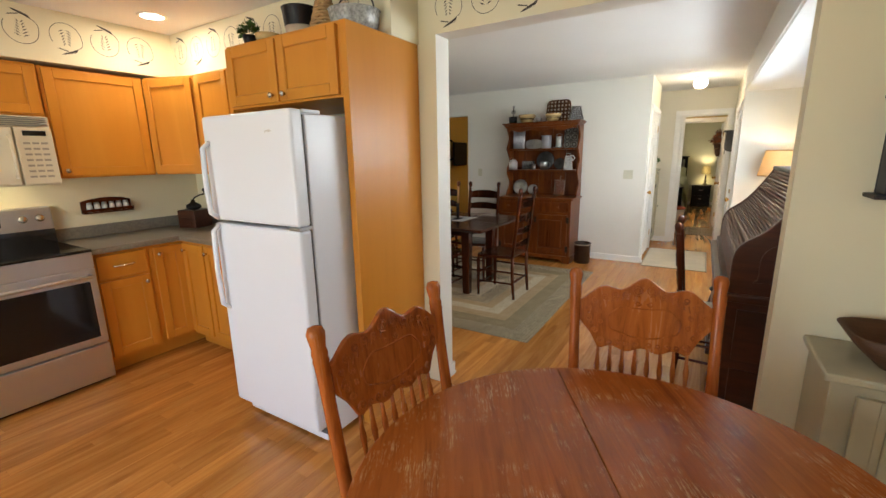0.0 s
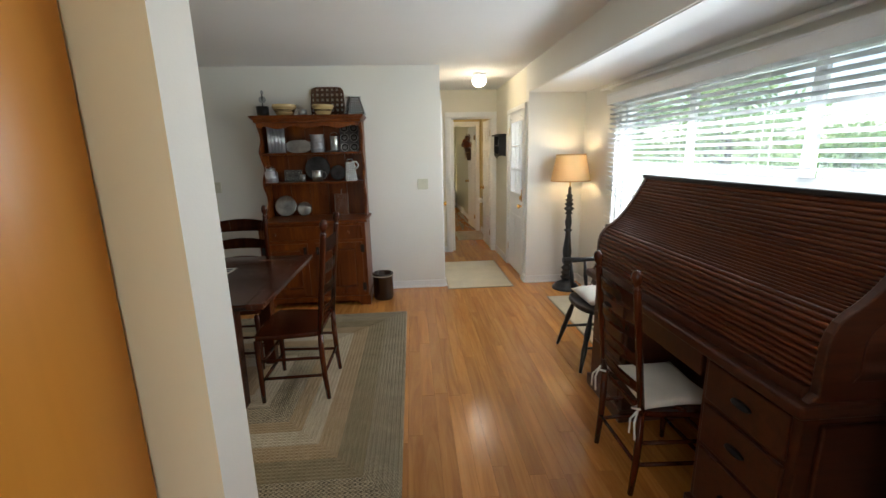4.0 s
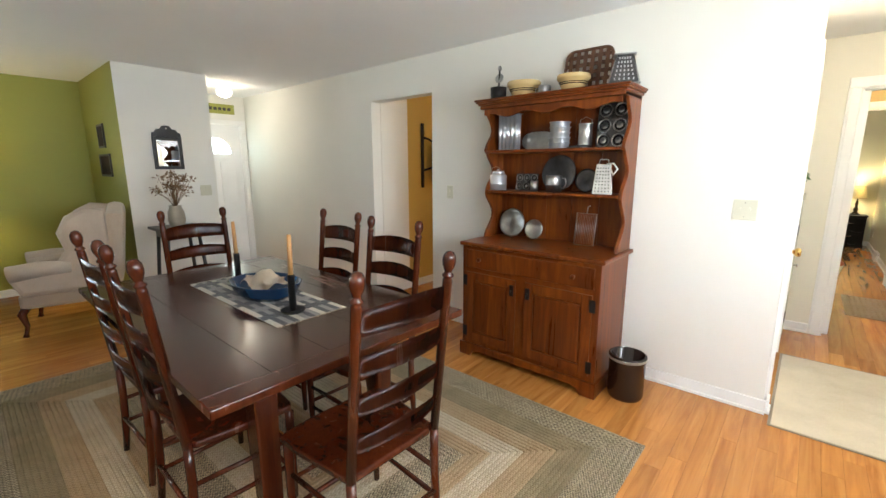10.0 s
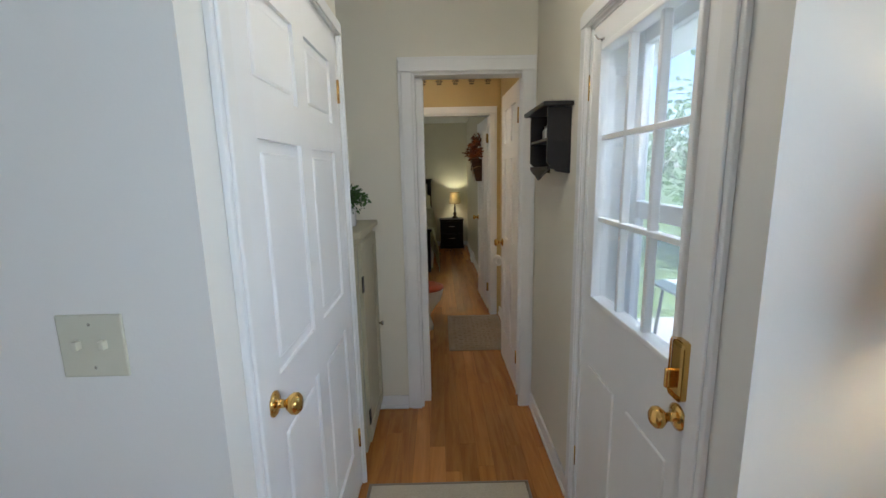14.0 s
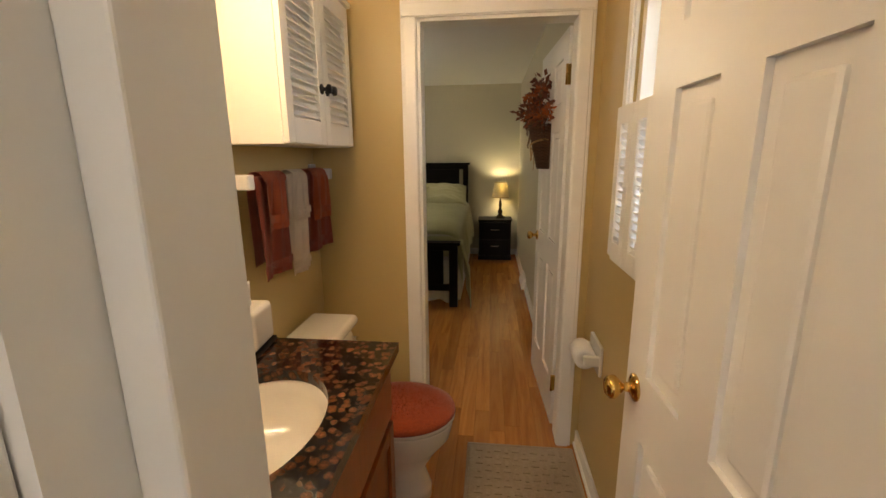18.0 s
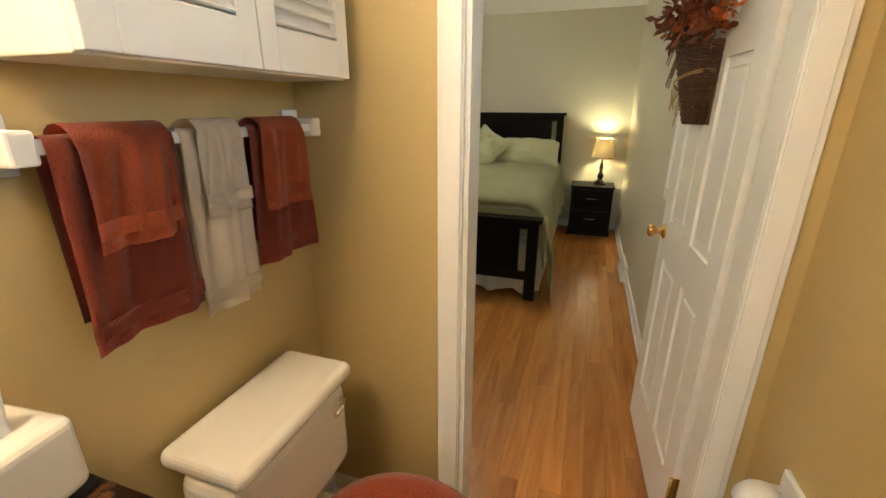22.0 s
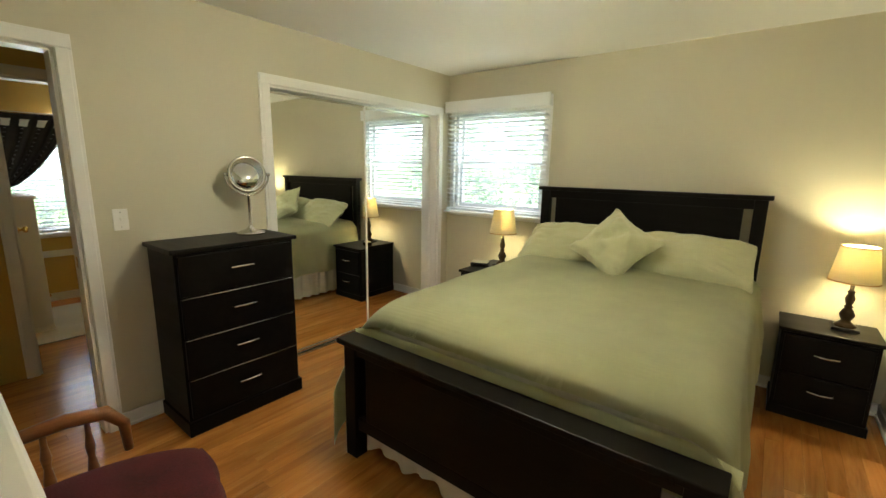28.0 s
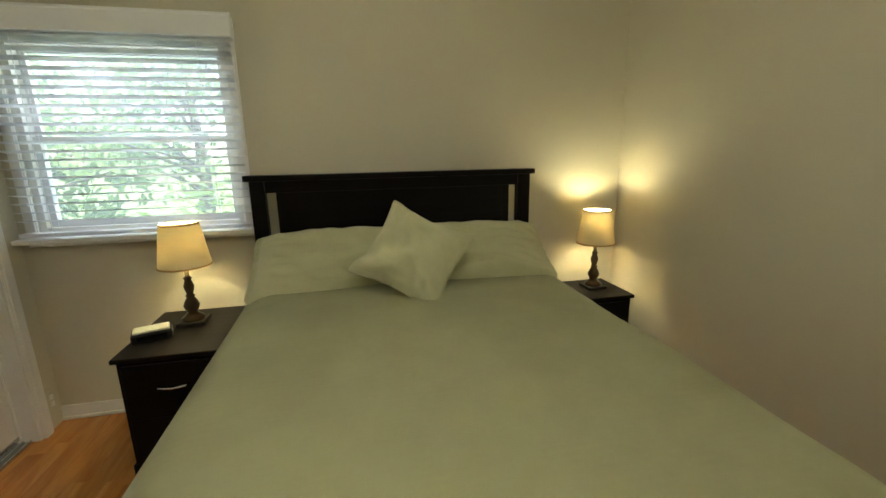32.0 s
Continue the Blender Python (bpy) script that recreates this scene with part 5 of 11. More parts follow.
st = thing("stove", pose(-3.13, 0.69, 0, 0, 0, 90), "stainless steel range with a black glass cooktop", "stove")
part("body", box(bm_new(), 0.003, 0.03, 0.08, 0.757, 0.62, 0.905, 0.003), M_STEEL, st)
part("cooktop", box(bm_new(), 0.0, 0.0, 0.905, 0.76, 0.57, 0.922, 0.005), M_BLACKGLASS, st, "black glass cooktop")
od = part("oven_door", box(bm_new(), 0.005, -0.01, 0.29, 0.755, 0.03, 0.80, 0.006), M_STEEL, st)
part("oven_window", box(bm_new(), 0.045, -0.014, 0.335, 0.715, -0.008, 0.715, 0.004), M_BLACKGLASS, od, "black oven glass")
bm = bm_new()
tube(bm, [(0.04, -0.01, 0.755), (0.04, -0.055, 0.755), (0.72, -0.055, 0.755), (0.72, -0.01, 0.755)], 0.013, 10)
part("oven_handle", bm, M_STEEL, od)
part("front_strip", box(bm_new(), 0.003, 0.0, 0.80, 0.757, 0.03, 0.903, 0.004), M_STEEL, st)
part("drawer", box(bm_new(), 0.005, -0.008, 0.03, 0.755, 0.03, 0.275, 0.006), M_STEEL, st)
part("kick_plate", box(bm_new(), 0.02, 0.05, 0.0, 0.74, 0.08, 0.03), M_BLACKPLASTIC, st)
bg = part("backguard", box(bm_new(), 0.0, 0.565, 0.90, 0.76, 0.635, 1.175, 0.012), M_STEEL, st)
part("display", box(bm_new(), 0.27, 0.560, 1.06, 0.49, 0.566, 1.12), M_BLACKGLASS, bg)
part("backguard_lower", box(bm_new(), 0.004, 0.558, 0.915, 0.756, 0.567, 1.02), M_BLACKGLASS, bg)
for x in (0.07, 0.16, 0.60, 0.69):
    part("knob", lathe(bm_new(), [(0, 0), (0.026, 0), (0.024, 0.016), (0.018, 0.02), (0.0, 0.021)], m=Matrix.Translation((x, 0.565, 1.10)) @ Matrix.Rotation(radians(90), 4, "X"), seg=18), M_NICKEL, bg)

mw = thing("microwave", pose(-3.37, 0.69, 0, 0, 0, 90), "bisque over-the-range microwave with a keypad", "microwave")
part("body", box(bm_new(), 0.0, 0.02, 1.335, 0.757, 0.39, 1.76, 0.006), M_BISQUE, mw)
part("door", box(bm_new(), 0.005, -0.012, 1.345, 0.565, 0.02, 1.69, 0.01), M_BISQUE, mw)
part("handle", tube(bm_new(), [(0.545, -0.012, 1.39), (0.545, -0.045, 1.41), (0.545, -0.045, 1.62), (0.545, -0.012, 1.64)], 0.010, 8), M_BISQUE, mw)
kp = part("keypad", box(bm_new(), 0.575, -0.010, 1.345, 0.752, 0.02, 1.69, 0.004), M_BISQUE, mw)
part("display", box(bm_new(), 0.61, -0.013, 1.64, 0.72, -0.009, 1.67), M_BLACKGLASS, kp)
M_KEY = plain("grey_key_print", (0.36, 0.33, 0.27), 0.5)
for i in range(3):
    for j in range(7):
        part("key", box(bm_new(), 0.605 + i * 0.042, -0.012, 1.385 + j * 0.034, 0.637 + i * 0.042, -0.009, 1.397 + j * 0.034), M_KEY, kp)
for k in range(5):
    part("vent_slot", box(bm_new(), 0.02, -0.003, 1.70 + k * 0.012, 0.74, 0.021, 1.705 + k * 0.012), M_KEY, mw)
lamp("range_light", "POINT", pose(-3.5, 1.1, 1.31), 0.9, WARM, 0.03)

sr = thing("spice_rack", pose(-3.768, 1.64, 1.09, 0, 0, 90), "dark wooden spice rack with small glass jars", "spice rack")
part("back_board", slab(bm_new(), [(0, 0), (0.33, 0), (0.33, 0.09), (0.28, 0.105), (0.20, 0.115), (0.13, 0.115), (0.05, 0.105), (0, 0.09)], 0.010, Matrix.Rotation(radians(90), 4, "X")), M_CHERRY, sr)
part("shelf", box(bm_new(), 0.0, -0.055, 0.0, 0.33, -0.01, 0.010, 0.002), M_CHERRY, sr)
part("rail", box(bm_new(), 0.0, -0.058, 0.012, 0.33, -0.052, 0.035, 0.002), M_CHERRY, sr)
for k in range(6):
    j = part("jar", lathe(bm_new(), [(0.0, 0), (0.018, 0), (0.019, 0.05), (0.013, 0.058), (0.0, 0.058)], (0.045 + k * 0.048, -0.032, 0.010), 14), M_POTWHITE, sr)
    part("lid", lathe(bm_new(), [(0.0, 0), (0.016, 0), (0.016, 0.014), (0.0, 0.014)], (0.045 + k * 0.048, -0.032, 0.068), 14), M_TIN, j)

cg = thing("coffee_grinder", pose(-3.50, 2.33, 0.912, 0, 0, 15), "dark wooden box coffee grinder with an iron crank", "coffee grinder")
part("box", box(bm_new(), -0.09, -0.09, 0.0, 0.09, 0.09, 0.15, 0.006), M_DESK, cg)
part("drawer", box(bm_new(), -0.055, -0.096, 0.03, 0.055, -0.089, 0.09, 0.003), M_DESK, cg)
part("hopper", lathe(bm_new(), [(0.03, 0.15), (0.06, 0.165), (0.055, 0.19), (0.02, 0.21), (0.012, 0.235)], seg=18), M_IRON, cg)
bm = bm_new()
tube(bm, [(0, 0, 0.225), (0.02, 0.0, 0.25), (0.09, -0.01, 0.275), (0.15, -0.02, 0.285)], 0.006, 8)
tube(bm, [(0.15, -0.02, 0.285), (0.15, -0.02, 0.31)], 0.004, 6)
lathe(bm, [(0.0, 0.305), (0.011, 0.31), (0.012, 0.325), (0.0, 0.335)], (0.15, -0.02, 0), 10)
part("crank", bm, M_IRON, cg)

# things on the fridge cabinet


def leafy(bm, centre, radius, n, size, seed, up=0.4, squash=0.8):
    """Many small pointed leaves round a centre."""
    rnd = random.Random(seed)
    for _ in range(n):
        d = Vector((rnd.gauss(0, 1), rnd.gauss(0, 1), rnd.gauss(up, 0.7))).normalized()
        p = Vector(centre) + Vector((d.x, d.y, d.z * squash)) * radius * rnd.uniform(0.25, 1.0)
        a = d.cross(Vector((rnd.gauss(0, 1), rnd.gauss(0, 1), rnd.gauss(0, 1)))).normalized()
        s = size * rnd.uniform(0.6, 1.3)
        b = (d + a * 0.3).normalized()
        v = [bm.verts.new(q) for q in (p, p + b * s * 0.5 + a * s * 0.28 + d * s * 0.05, p + b * s, p + b * s * 0.5 - a * s * 0.28 + d * s * 0.05)]
        bm.faces.new(v)
    return bm


tp_z = 2.10
pl = thing("potted_plant", pose(-2.06, 2.02, tp_z), "small green plant in a dark pot on the fridge cabinet", "plant")
part("pot", lathe(bm_new(), [(0.0, 0), (0.032, 0), (0.042, 0.06), (0.036, 0.06), (0.0, 0.05)], seg=16), M_IRON, pl)
part("foliage", leafy(bm_new(), (0, 0, 0.075), 0.055, 160, 0.03, 3), M_LEAF, pl)
whole("bowl", lathe(bm_new(), [(0.0, 0), (0.04, 0), (0.065, 0.03), (0.07, 0.055), (0.064, 0.055), (0.0, 0.02)], seg=20), M_YELLOWWARE, pose(-1.945, 2.05, tp_z), "small tan stoneware bowl on the fridge cabinet", "bowl")
sc = thing("kitchen_scale", pose(-1.90, 2.23, tp_z), "old iron kitchen gadget on the fridge cabinet", "gadget")
part("base", lathe(bm_new(), [(0.0, 0), (0.05, 0), (0.04, 0.02), (0.012, 0.04), (0.012, 0.13), (0.02, 0.16), (0.0, 0.17)], seg=14), M_IRON, sc)
part("arm", tube(bm_new(), [(0, 0, 0.15), (0.05, 0, 0.2), (0.03, 0, 0.23)], 0.006, 8), M_IRON, sc)
bk = thing("bucket", pose(-1.75, 2.12, tp_z), "dark metal bucket with a cream lower band", "bucket")
part("body", lathe(bm_new(), [(0.0, 0), (0.075, 0), (0.085, 0.075), (0.0, 0.075)], seg=24), M_LINEN, bk)
part("upper_band", lathe(bm_new(), [(0.086, 0.075), (0.096, 0.165), (0.099, 0.17), (0.09, 0.17), (0.0, 0.10)], seg=24), M_IRON, bk)
part("bail", tube(bm_new(), [(-0.096, 0, 0.165)] + [(0.096 * math.cos(a), 0, 0.165 + 0.09 * math.sin(a)) for a in [math.pi * (1 - k / 10) for k in range(11)]] + [(0.096, 0, 0.165)], 0.004, 6), M_IRON, bk)
wc = thing("woven_cone", pose(-1.565, 2.12, tp_z), "woven straw cone on the fridge cabinet", "basket")
for k in range(15):
    r = 0.085 * (1 - k / 17)
    bm = bm_new()
    tube(bm, [(r * math.cos(a), r * math.sin(a), 0.009 + k * 0.017 + 0.004 * math.sin(a * 6 + k * 3)) for a in [2 * math.pi * q / 36 for q in range(37)]], 0.0095, 6, cap=False)
    part("coil", bm, M_RAFFIA, wc)
eb = thing("enamel_basin", pose(-1.43, 2.20, tp_z), "speckled grey enamel basin with a handle", "basin")
part("basin", lathe(bm_new(), [(0.0, 0), (0.10, 0), (0.128, 0.06), (0.135, 0.115), (0.142, 0.12), (0.13, 0.12), (0.12, 0.06), (0.0, 0.01)], seg=28), plain("speckled_enamel", (0.40, 0.41, 0.40), 0.25, vary=0.5, scale=60), eb)
part("bail", tube(bm_new(), [(0.135 * math.cos(a), 0.0, 0.115 + 0.10 * math.sin(a)) for a in [math.pi * k / 12 for k in range(13)]], 0.004, 6), M_IRON, eb)


# stencilled scrolls: an S-shaped stem, a ring of leaves, painted on the plaster
def scroll_piece():
    """A thin open ring with a fern inside and a dark spray of leaves at its tail."""
    bm = bm_new()

    def blade(x, y, a, ln, w):
        dx, dy = math.cos(a), math.sin(a)
        out = ((x, y), (x + dx * ln * 0.45 - dy * w, y + dy * ln * 0.45 + dx * w), (x + dx * ln, y + dy * ln), (x + dx * ln * 0.55 + dy * w, y + dy * ln * 0.55 - dx * w))
        bm.faces.new([bm.verts.new((p, 0, q)) for p, q in out])

    def stroke(pts, w):
        for a, b in zip(pts, pts[1:]):
            d = Vector((b[0] - a[0], b[1] - a[1])).normalized()
            nx, ny = -d.y * w, d.x * w
            bm.faces.new([bm.verts.new((x, 0, y)) for x, y in ((a[0] - nx, a[1] - ny), (b[0] - nx, b[1] - ny), (b[0] + nx, b[1] + ny), (a[0] + nx, a[1] + ny))])
    stroke([(0.082 * math.cos(2.6 + 4.6 * q / 30) * (1 + 0.25 * max(0, q - 24) / 6), 0.082 * math.sin(2.6 + 4.6 * q / 30) + 0.0) for q in range(31)], 0.0016)
    for j in range(6):
        y = -0.042 + 0.016 * j
        for s in (-1, 1):
            blade(0.004 * s, y, math.pi / 2 - s * (1.1 - 0.08 * j), 0.036 - 0.003 * j, 0.0032)
    for j in range(5):
        blade(0.008 + 0.013 * j, 0.094 - 0.008 * j, 2.75 - 0.12 * j, 0.048, 0.0052)
    for j in range(4):
        blade(-0.03 + 0.012 * j, 0.080 + 0.003 * j, 3.4, 0.024, 0.0035)
    return mesh_of("stencil_scroll", bm, M_STENCIL)


SCROLL = scroll_piece()
stn = tagged(new("stencil_border"), "dark scrolling vine stencil painted on the kitchen soffit", "stencil", "", "structure")
k = 0
for y in [0.12 + 0.215 * i for i in range(10)]:
    ob = new("stencil_scroll", SCROLL)
    ob.matrix_world = pose(-3.398, y, 2.270, 0, 0, 90) @ Matrix.Scale(-1 if k % 2 else 1, 4, (0, 0, 1))
    ob.parent = stn
    k += 1
for x, y in [(-3.27 + 0.215 * i, 2.278) for i in range(9)] + [(-1.05 + 0.225 * i, 2.528) for i in range(13)]:
    ob = new("stencil_scroll", SCROLL)
    ob.matrix_world = pose(x, y, 2.275, 0, 0, 0) @ Matrix.Scale(-1 if k % 2 else 1, 4, (0, 0, 1))
    ob.parent = stn
    k += 1
cl = thing("recessed_light", pose(-3.03, 1.99, H), "lit recessed ceiling light with a white trim ring", "ceiling light")
part("trim_ring", lathe(bm_new(), [(0.068, -0.004), (0.085, -0.006), (0.09, 0.0), (0.068, 0.0)], seg=28), M_TRIM, cl)
part("lens", lathe(bm_new(), [(0.0, -0.003), (0.068, -0.003), (0.068, 0.0), (0.0, 0.0)], seg=28), M_CANLIGHT, cl, "glowing lens")
lamp("downlight", "AREA", look((-3.03, 1.99, H - 0.02), (-3.03, 1.991, 0)), 2, (1, 0.86, 0.66), 0.12)


# oak table and pressed-back chairs
ot = thing("oak_table", pose(0.14, 1.20, 0, 0, 0, 30), "round golden oak pedestal table with a centre seam", "table")
for s, nm in ((1, "table_leaf"), (-1, "table_leaf")):
    n = 40
    arc = [(0.565 * math.cos(math.pi * k / n) * 1.0, s * (0.0004 + 0.588 * math.sin(math.pi * k / n))) for k in range(n + 1)]
    bm = slab(bm_new(), arc if s > 0 else list(reversed(arc)), 0.028, Matrix.Translation((0, 0, 0.732)) @ Matrix.Rotation(radians(90), 4, "Z"), 0.004)
    part(nm, bm, M_OAKTOP, ot)
part("apron", lathe(bm_new(), [(0.47, 0.655), (0.49, 0.655), (0.49, 0.732), (0.47, 0.732)], seg=44), M_OAKRED, ot)
part("pedestal", lathe(bm_new(), [(0.0, 0.14), (0.10, 0.14), (0.13, 0.20), (0.09, 0.30), (0.12, 0.42), (0.10, 0.50), (0.07, 0.56), (0.12, 0.62), (0.16, 0.655), (0.0, 0.655)], seg=28), M_OAKRED, ot)
for k in range(4):
    a = radians(45 + 90 * k)
    bm = bm_new()
    tube(bm, [(0.08 * math.cos(a), 0.08 * math.sin(a), 0.22), (0.22 * math.cos(a), 0.22 * math.sin(a), 0.20), (0.34 * math.cos(a), 0.34 * math.sin(a), 0.09), (0.42 * math.cos(a), 0.42 * math.sin(a), 0.028)], 0.035, 10, [0.045, 0.04, 0.034, 0.028])
    part("foot", bm, M_OAKRED, ot)

TURN = [(0.0165, 0.0), (0.0175, 0.03), (0.0205, 0.05), (0.0175, 0.06), (0.0205, 0.072), (0.0175, 0.084), (0.0205, 0.096), (0.017, 0.11), (0.019, 0.22), (0.0175, 0.42), (0.0195, 0.53), (0.0215, 0.54), (0.0195, 0.55), (0.0215, 0.56), (0.0185, 0.575), (0.0225, 0.60), (0.024, 0.615), (0.018, 0.63), (0.0, 0.635)]


def pressed_chair(m):
    """Faces +y; the back stands at -y."""
    c = thing("pressed_back_chair", m, "golden oak pressed-back chair with carved crest and spindles", "chair", "chairs round the oak table")
    lean = Matrix.Translation((0, -0.19, 0.44)) @ Matrix.Rotation(radians(9), 4, "X")
    for s in (-1, 1):
        part("back_post", lathe(bm_new(), TURN, m=lean @ Matrix.Translation((s * 0.222, 0, 0)) @ Matrix.Rotation(radians(1.0 * s), 4, "Y"), seg=14), M_OAKRED, c)
    top = []
    for q in range(41):
        u = q / 40 * 2 - 1
        z = 0.575 + 0.016 * math.cos(u * math.pi * 3) * (1 - 0.4 * abs(u)) - 0.045 * abs(u) ** 3 + 0.02 * math.exp(-(u * 3.0) ** 2)
        top.append((u * 0.212, z))
    bot = []
    for q in range(31):
        u = 1 - q / 30 * 2
        z = 0.352 + (0.0 if abs(u) < 0.72 else 0.085 * ((abs(u) - 0.72) / 0.28) ** 0.7) + 0.008 * math.cos(u * math.pi * 4)
        bot.append((u * (0.212 if abs(u) > 0.9 else 0.205), z))
    crest = part("crest_panel", slab(bm_new(), top + bot, 0.018, lean @ Matrix.Translation((0, 0.009, 0)) @ Matrix.Rotation(radians(90), 4, "X"), 0.004), M_OAKRED, c)
    # pressed ornament: raised scrolls on both faces
    bm = bm_new()
    rnd = random.Random(4)
    for face in (0.0100, -0.0100):
        for s in (-1, 1):
            for cx, cz, r0, turns in ((0.022, 0.566, 0.021, 2.0), (0.062, 0.550, 0.012, 1.3), (0.095, 0.548, 0.013, 1.4), (0.130, 0.540, 0.012, 1.3), (0.165, 0.522, 0.013, 1.4), (0.186, 0.492, 0.011, 1.3), (0.183, 0.455, 0.013, 1.4), (0.176, 0.440, 0.011, 1.3), (0.160, 0.412, 0.012, 1.4), (0.138, 0.377, 0.014, 1.9), (0.108, 0.372, 0.010, 1.3), (0.080, 0.374, 0.011, 1.3), (0.050, 0.372, 0.010, 1.2), (0.020, 0.374, 0.010, 1.3), (0.020, 0.520, 0.010, 1.2), (0.150, 0.48, 0.010, 1.2), (0.142, 0.445, 0.009, 1.2)):
                pts = [lean @ Vector((s * (cx + r0 * (1 - 0.75 * k / 16) * math.cos(turns * 2 * math.pi * k / 16 + cz * 30)), face, cz + r0 * (1 - 0.75 * k / 16) * math.sin(turns * 2 * math.pi * k / 16 + cz * 30))) for k in range(17)]
                tube(bm, pts, 0.0029, 6, cap=False)
            pts = [lean @ Vector((s * (0.118 * abs(math.cos(a)) ** 0.6 * (1 if math.cos(a) >= 0 else -1)), face, 0.453 + 0.052 * math.sin(a) + 0.004 * math.cos(6 * a))) for a in [-math.pi / 2 + math.pi * k / 18 for k in range(19)]]
            tube(bm, pts, 0.0026, 6, cap=False)
            for q in range(9):
                u = 0.03 + 0.018 * q
                tube(bm, [lean @ Vector((s * u, face, 0.556 - 0.10 * (u / 0.2) ** 3)), lean @ Vector((s * (u + 0.006), face, 0.532 - 0.10 * (u / 0.2) ** 3))], 0.0023, 5, cap=False)
    part("carving", bm, M_OAKRED, crest)
    part("lower_rail", box(bm_new(), -0.21, -0.010, 0.088, 0.21, 0.010, 0.118, 0.005, m=lean), M_OAKRED, c)
    for k in range(8):
        x = -0.145 + 0.29 * k / 7
        part("spindle", lathe(bm_new(), [(0.005, 0.115), (0.0055, 0.14), (0.009, 0.165), (0.006, 0.185), (0.0085, 0.195), (0.0055, 0.205), (0.0065, 0.25), (0.0095, 0.285), (0.006, 0.32), (0.005, 0.358)], m=lean @ Matrix.Translation((x, 0, 0)), seg=8), M_OAKRED, c)
    seat = []
    for k in range(28):
        a = 2 * math.pi * k / 28
        u, v = math.cos(a), math.sin(a)
        seat.append((0.235 * math.copysign(abs(u) ** 0.55, u) * (1.0 if v < 0.2 else 0.97), 0.21 * math.copysign(abs(v) ** 0.6, v)))
    part("seat", slab(bm_new(), seat, 0.032, Matrix.Translation((0, 0.01, 0.422)), 0.009), M_OAKRED, c)
    for sx in (-1, 1):
        for sy in (-1, 1):
            bm = bm_new()
            p, q = Vector((sx * 0.165, sy * 0.15 + 0.01, 0.43)), Vector((sx * 0.205, sy * 0.195 + 0.01, 0.0))
            prof = [0.014, 0.018, 0.022, 0.017, 0.022, 0.018, 0.024, 0.021, 0.015, 0.013]
            tube(bm, [p.lerp(q, k / 9) for k in range(10)], 0.02, 10, prof)
            part("leg", bm, M_OAKRED, c)
    for z, y in ((0.16, 0.18), (0.24, 0.17)):
        part("stretcher", tube(bm_new(), [(-0.185, y, z), (-0.09, y, z), (0, y, z), (0.09, y, z), (0.185, y, z)], 0.01, 8, [0.008, 0.011, 0.014, 0.011, 0.008]), M_OAKRED, c)
    for s in (-1, 1):
        part("stretcher", tube(bm_new(), [(s * 0.19, -0.16, 0.2), (s * 0.19, 0.18, 0.2)], 0.010, 8), M_OAKRED, c)
    part("stretcher", tube(bm_new(), [(-0.18, -0.165, 0.2), (0.18, -0.165, 0.2)], 0.010, 8), M_OAKRED, c)
    return c


# tops of the back posts stand about 0.29 behind the chair's middle
pc = pressed_chair(pose(0.155, 1.668, 0, 0, 0, 180 + 14.5))
copy_thing(pc, pose(-0.258, 1.232, 0, 0, 0, -96.5))

# cream cupboard with a dough bowl, and a dark hanging shelf
wcab = thing("cream_cupboard", pose(0.655, 2.16, 0), "distressed cream painted cupboard against the kitchen wall", "cupboard")
part("body", box(bm_new(), 0.01, 0.02, 0.0, 1.0, 0.362, 0.70, 0.004), M_CREAMCAB, wcab)
part("top", box(bm_new(), -0.015, -0.01, 0.70, 1.02, 0.366, 0.73, 0.008), M_CREAMCAB, wcab)
for x0 in (0.08, 0.53):
    d = panel_door(wcab, x0, x0 + 0.41, 0.08, 0.66, y=0.02, mat=M_CREAMCAB, frame=0.06, knob=(x0 + (0.37 if x0 < 0.3 else 0.04), 0.46), knob_mat=M_IRON)
    part("raised_panel", box(bm_new(), x0 + 0.085, 0.003, 0.165, x0 + 0.325, 0.013, 0.575, 0.006), M_CREAMCAB, d)
db = thing("dough_bowl", pose(0.965, 2.345, 0.73, 0, 0, 4), "carved dark wooden dough bowl with flared sides", "bowl")
bm = bm_new()
ring = []
for r, z in ((0.62, 0.0), (0.80, 0.045), (1.0, 0.115), (0.96, 0.118), (0.74, 0.05), (0.5, 0.022)):
    row = []
    for k in range(32):
        a = 2 * math.pi * k / 32
        u, v = math.cos(a), math.sin(a)
        row.append(bm.verts.new((0.26 * r * math.copysign(abs(u) ** 0.45, u), 0.15 * r * math.copysign(abs(v) ** 0.45, v), z)))
    ring.append(row)
for a, b in zip(ring, ring[1:]):
    for k in range(32):
        bm.faces.new((a[k], a[(k + 1) % 32], b[(k + 1) % 32], b[k])).smooth = True
bm.faces.new(tuple(reversed(ring[0])))
bm.faces.new(ring[-1])
part("bowl", bm, wood("old_bowl_wood", (0.06, 0.028, 0.013), (0.11, 0.052, 0.024), (0.16, 0.08, 0.04), rough=0.55, axis="x", scale=1.5, relief=0.3), db)
for s in (-1, 1):
    part("peg", tube(bm_new(), [(s * 0.03, -0.128, 0.07), (s * 0.03, -0.14, 0.07)], 0.004, 6), M_BRASS, db)
hs = thing("hanging_shelf", pose(0.735, 2.53, 1.30), "blue-black painted hanging wall shelf", "shelf")
part("back_board", box(bm_new(), 0.03, -0.014, 0.015, 0.55, -0.001, 0.36, 0.003), M_NAVY, hs)
for x in (0.03, 0.53):
    part("side", box(bm_new(), x, -0.12, 0.015, x + 0.02, -0.014, 0.35, 0.006), M_NAVY, hs)
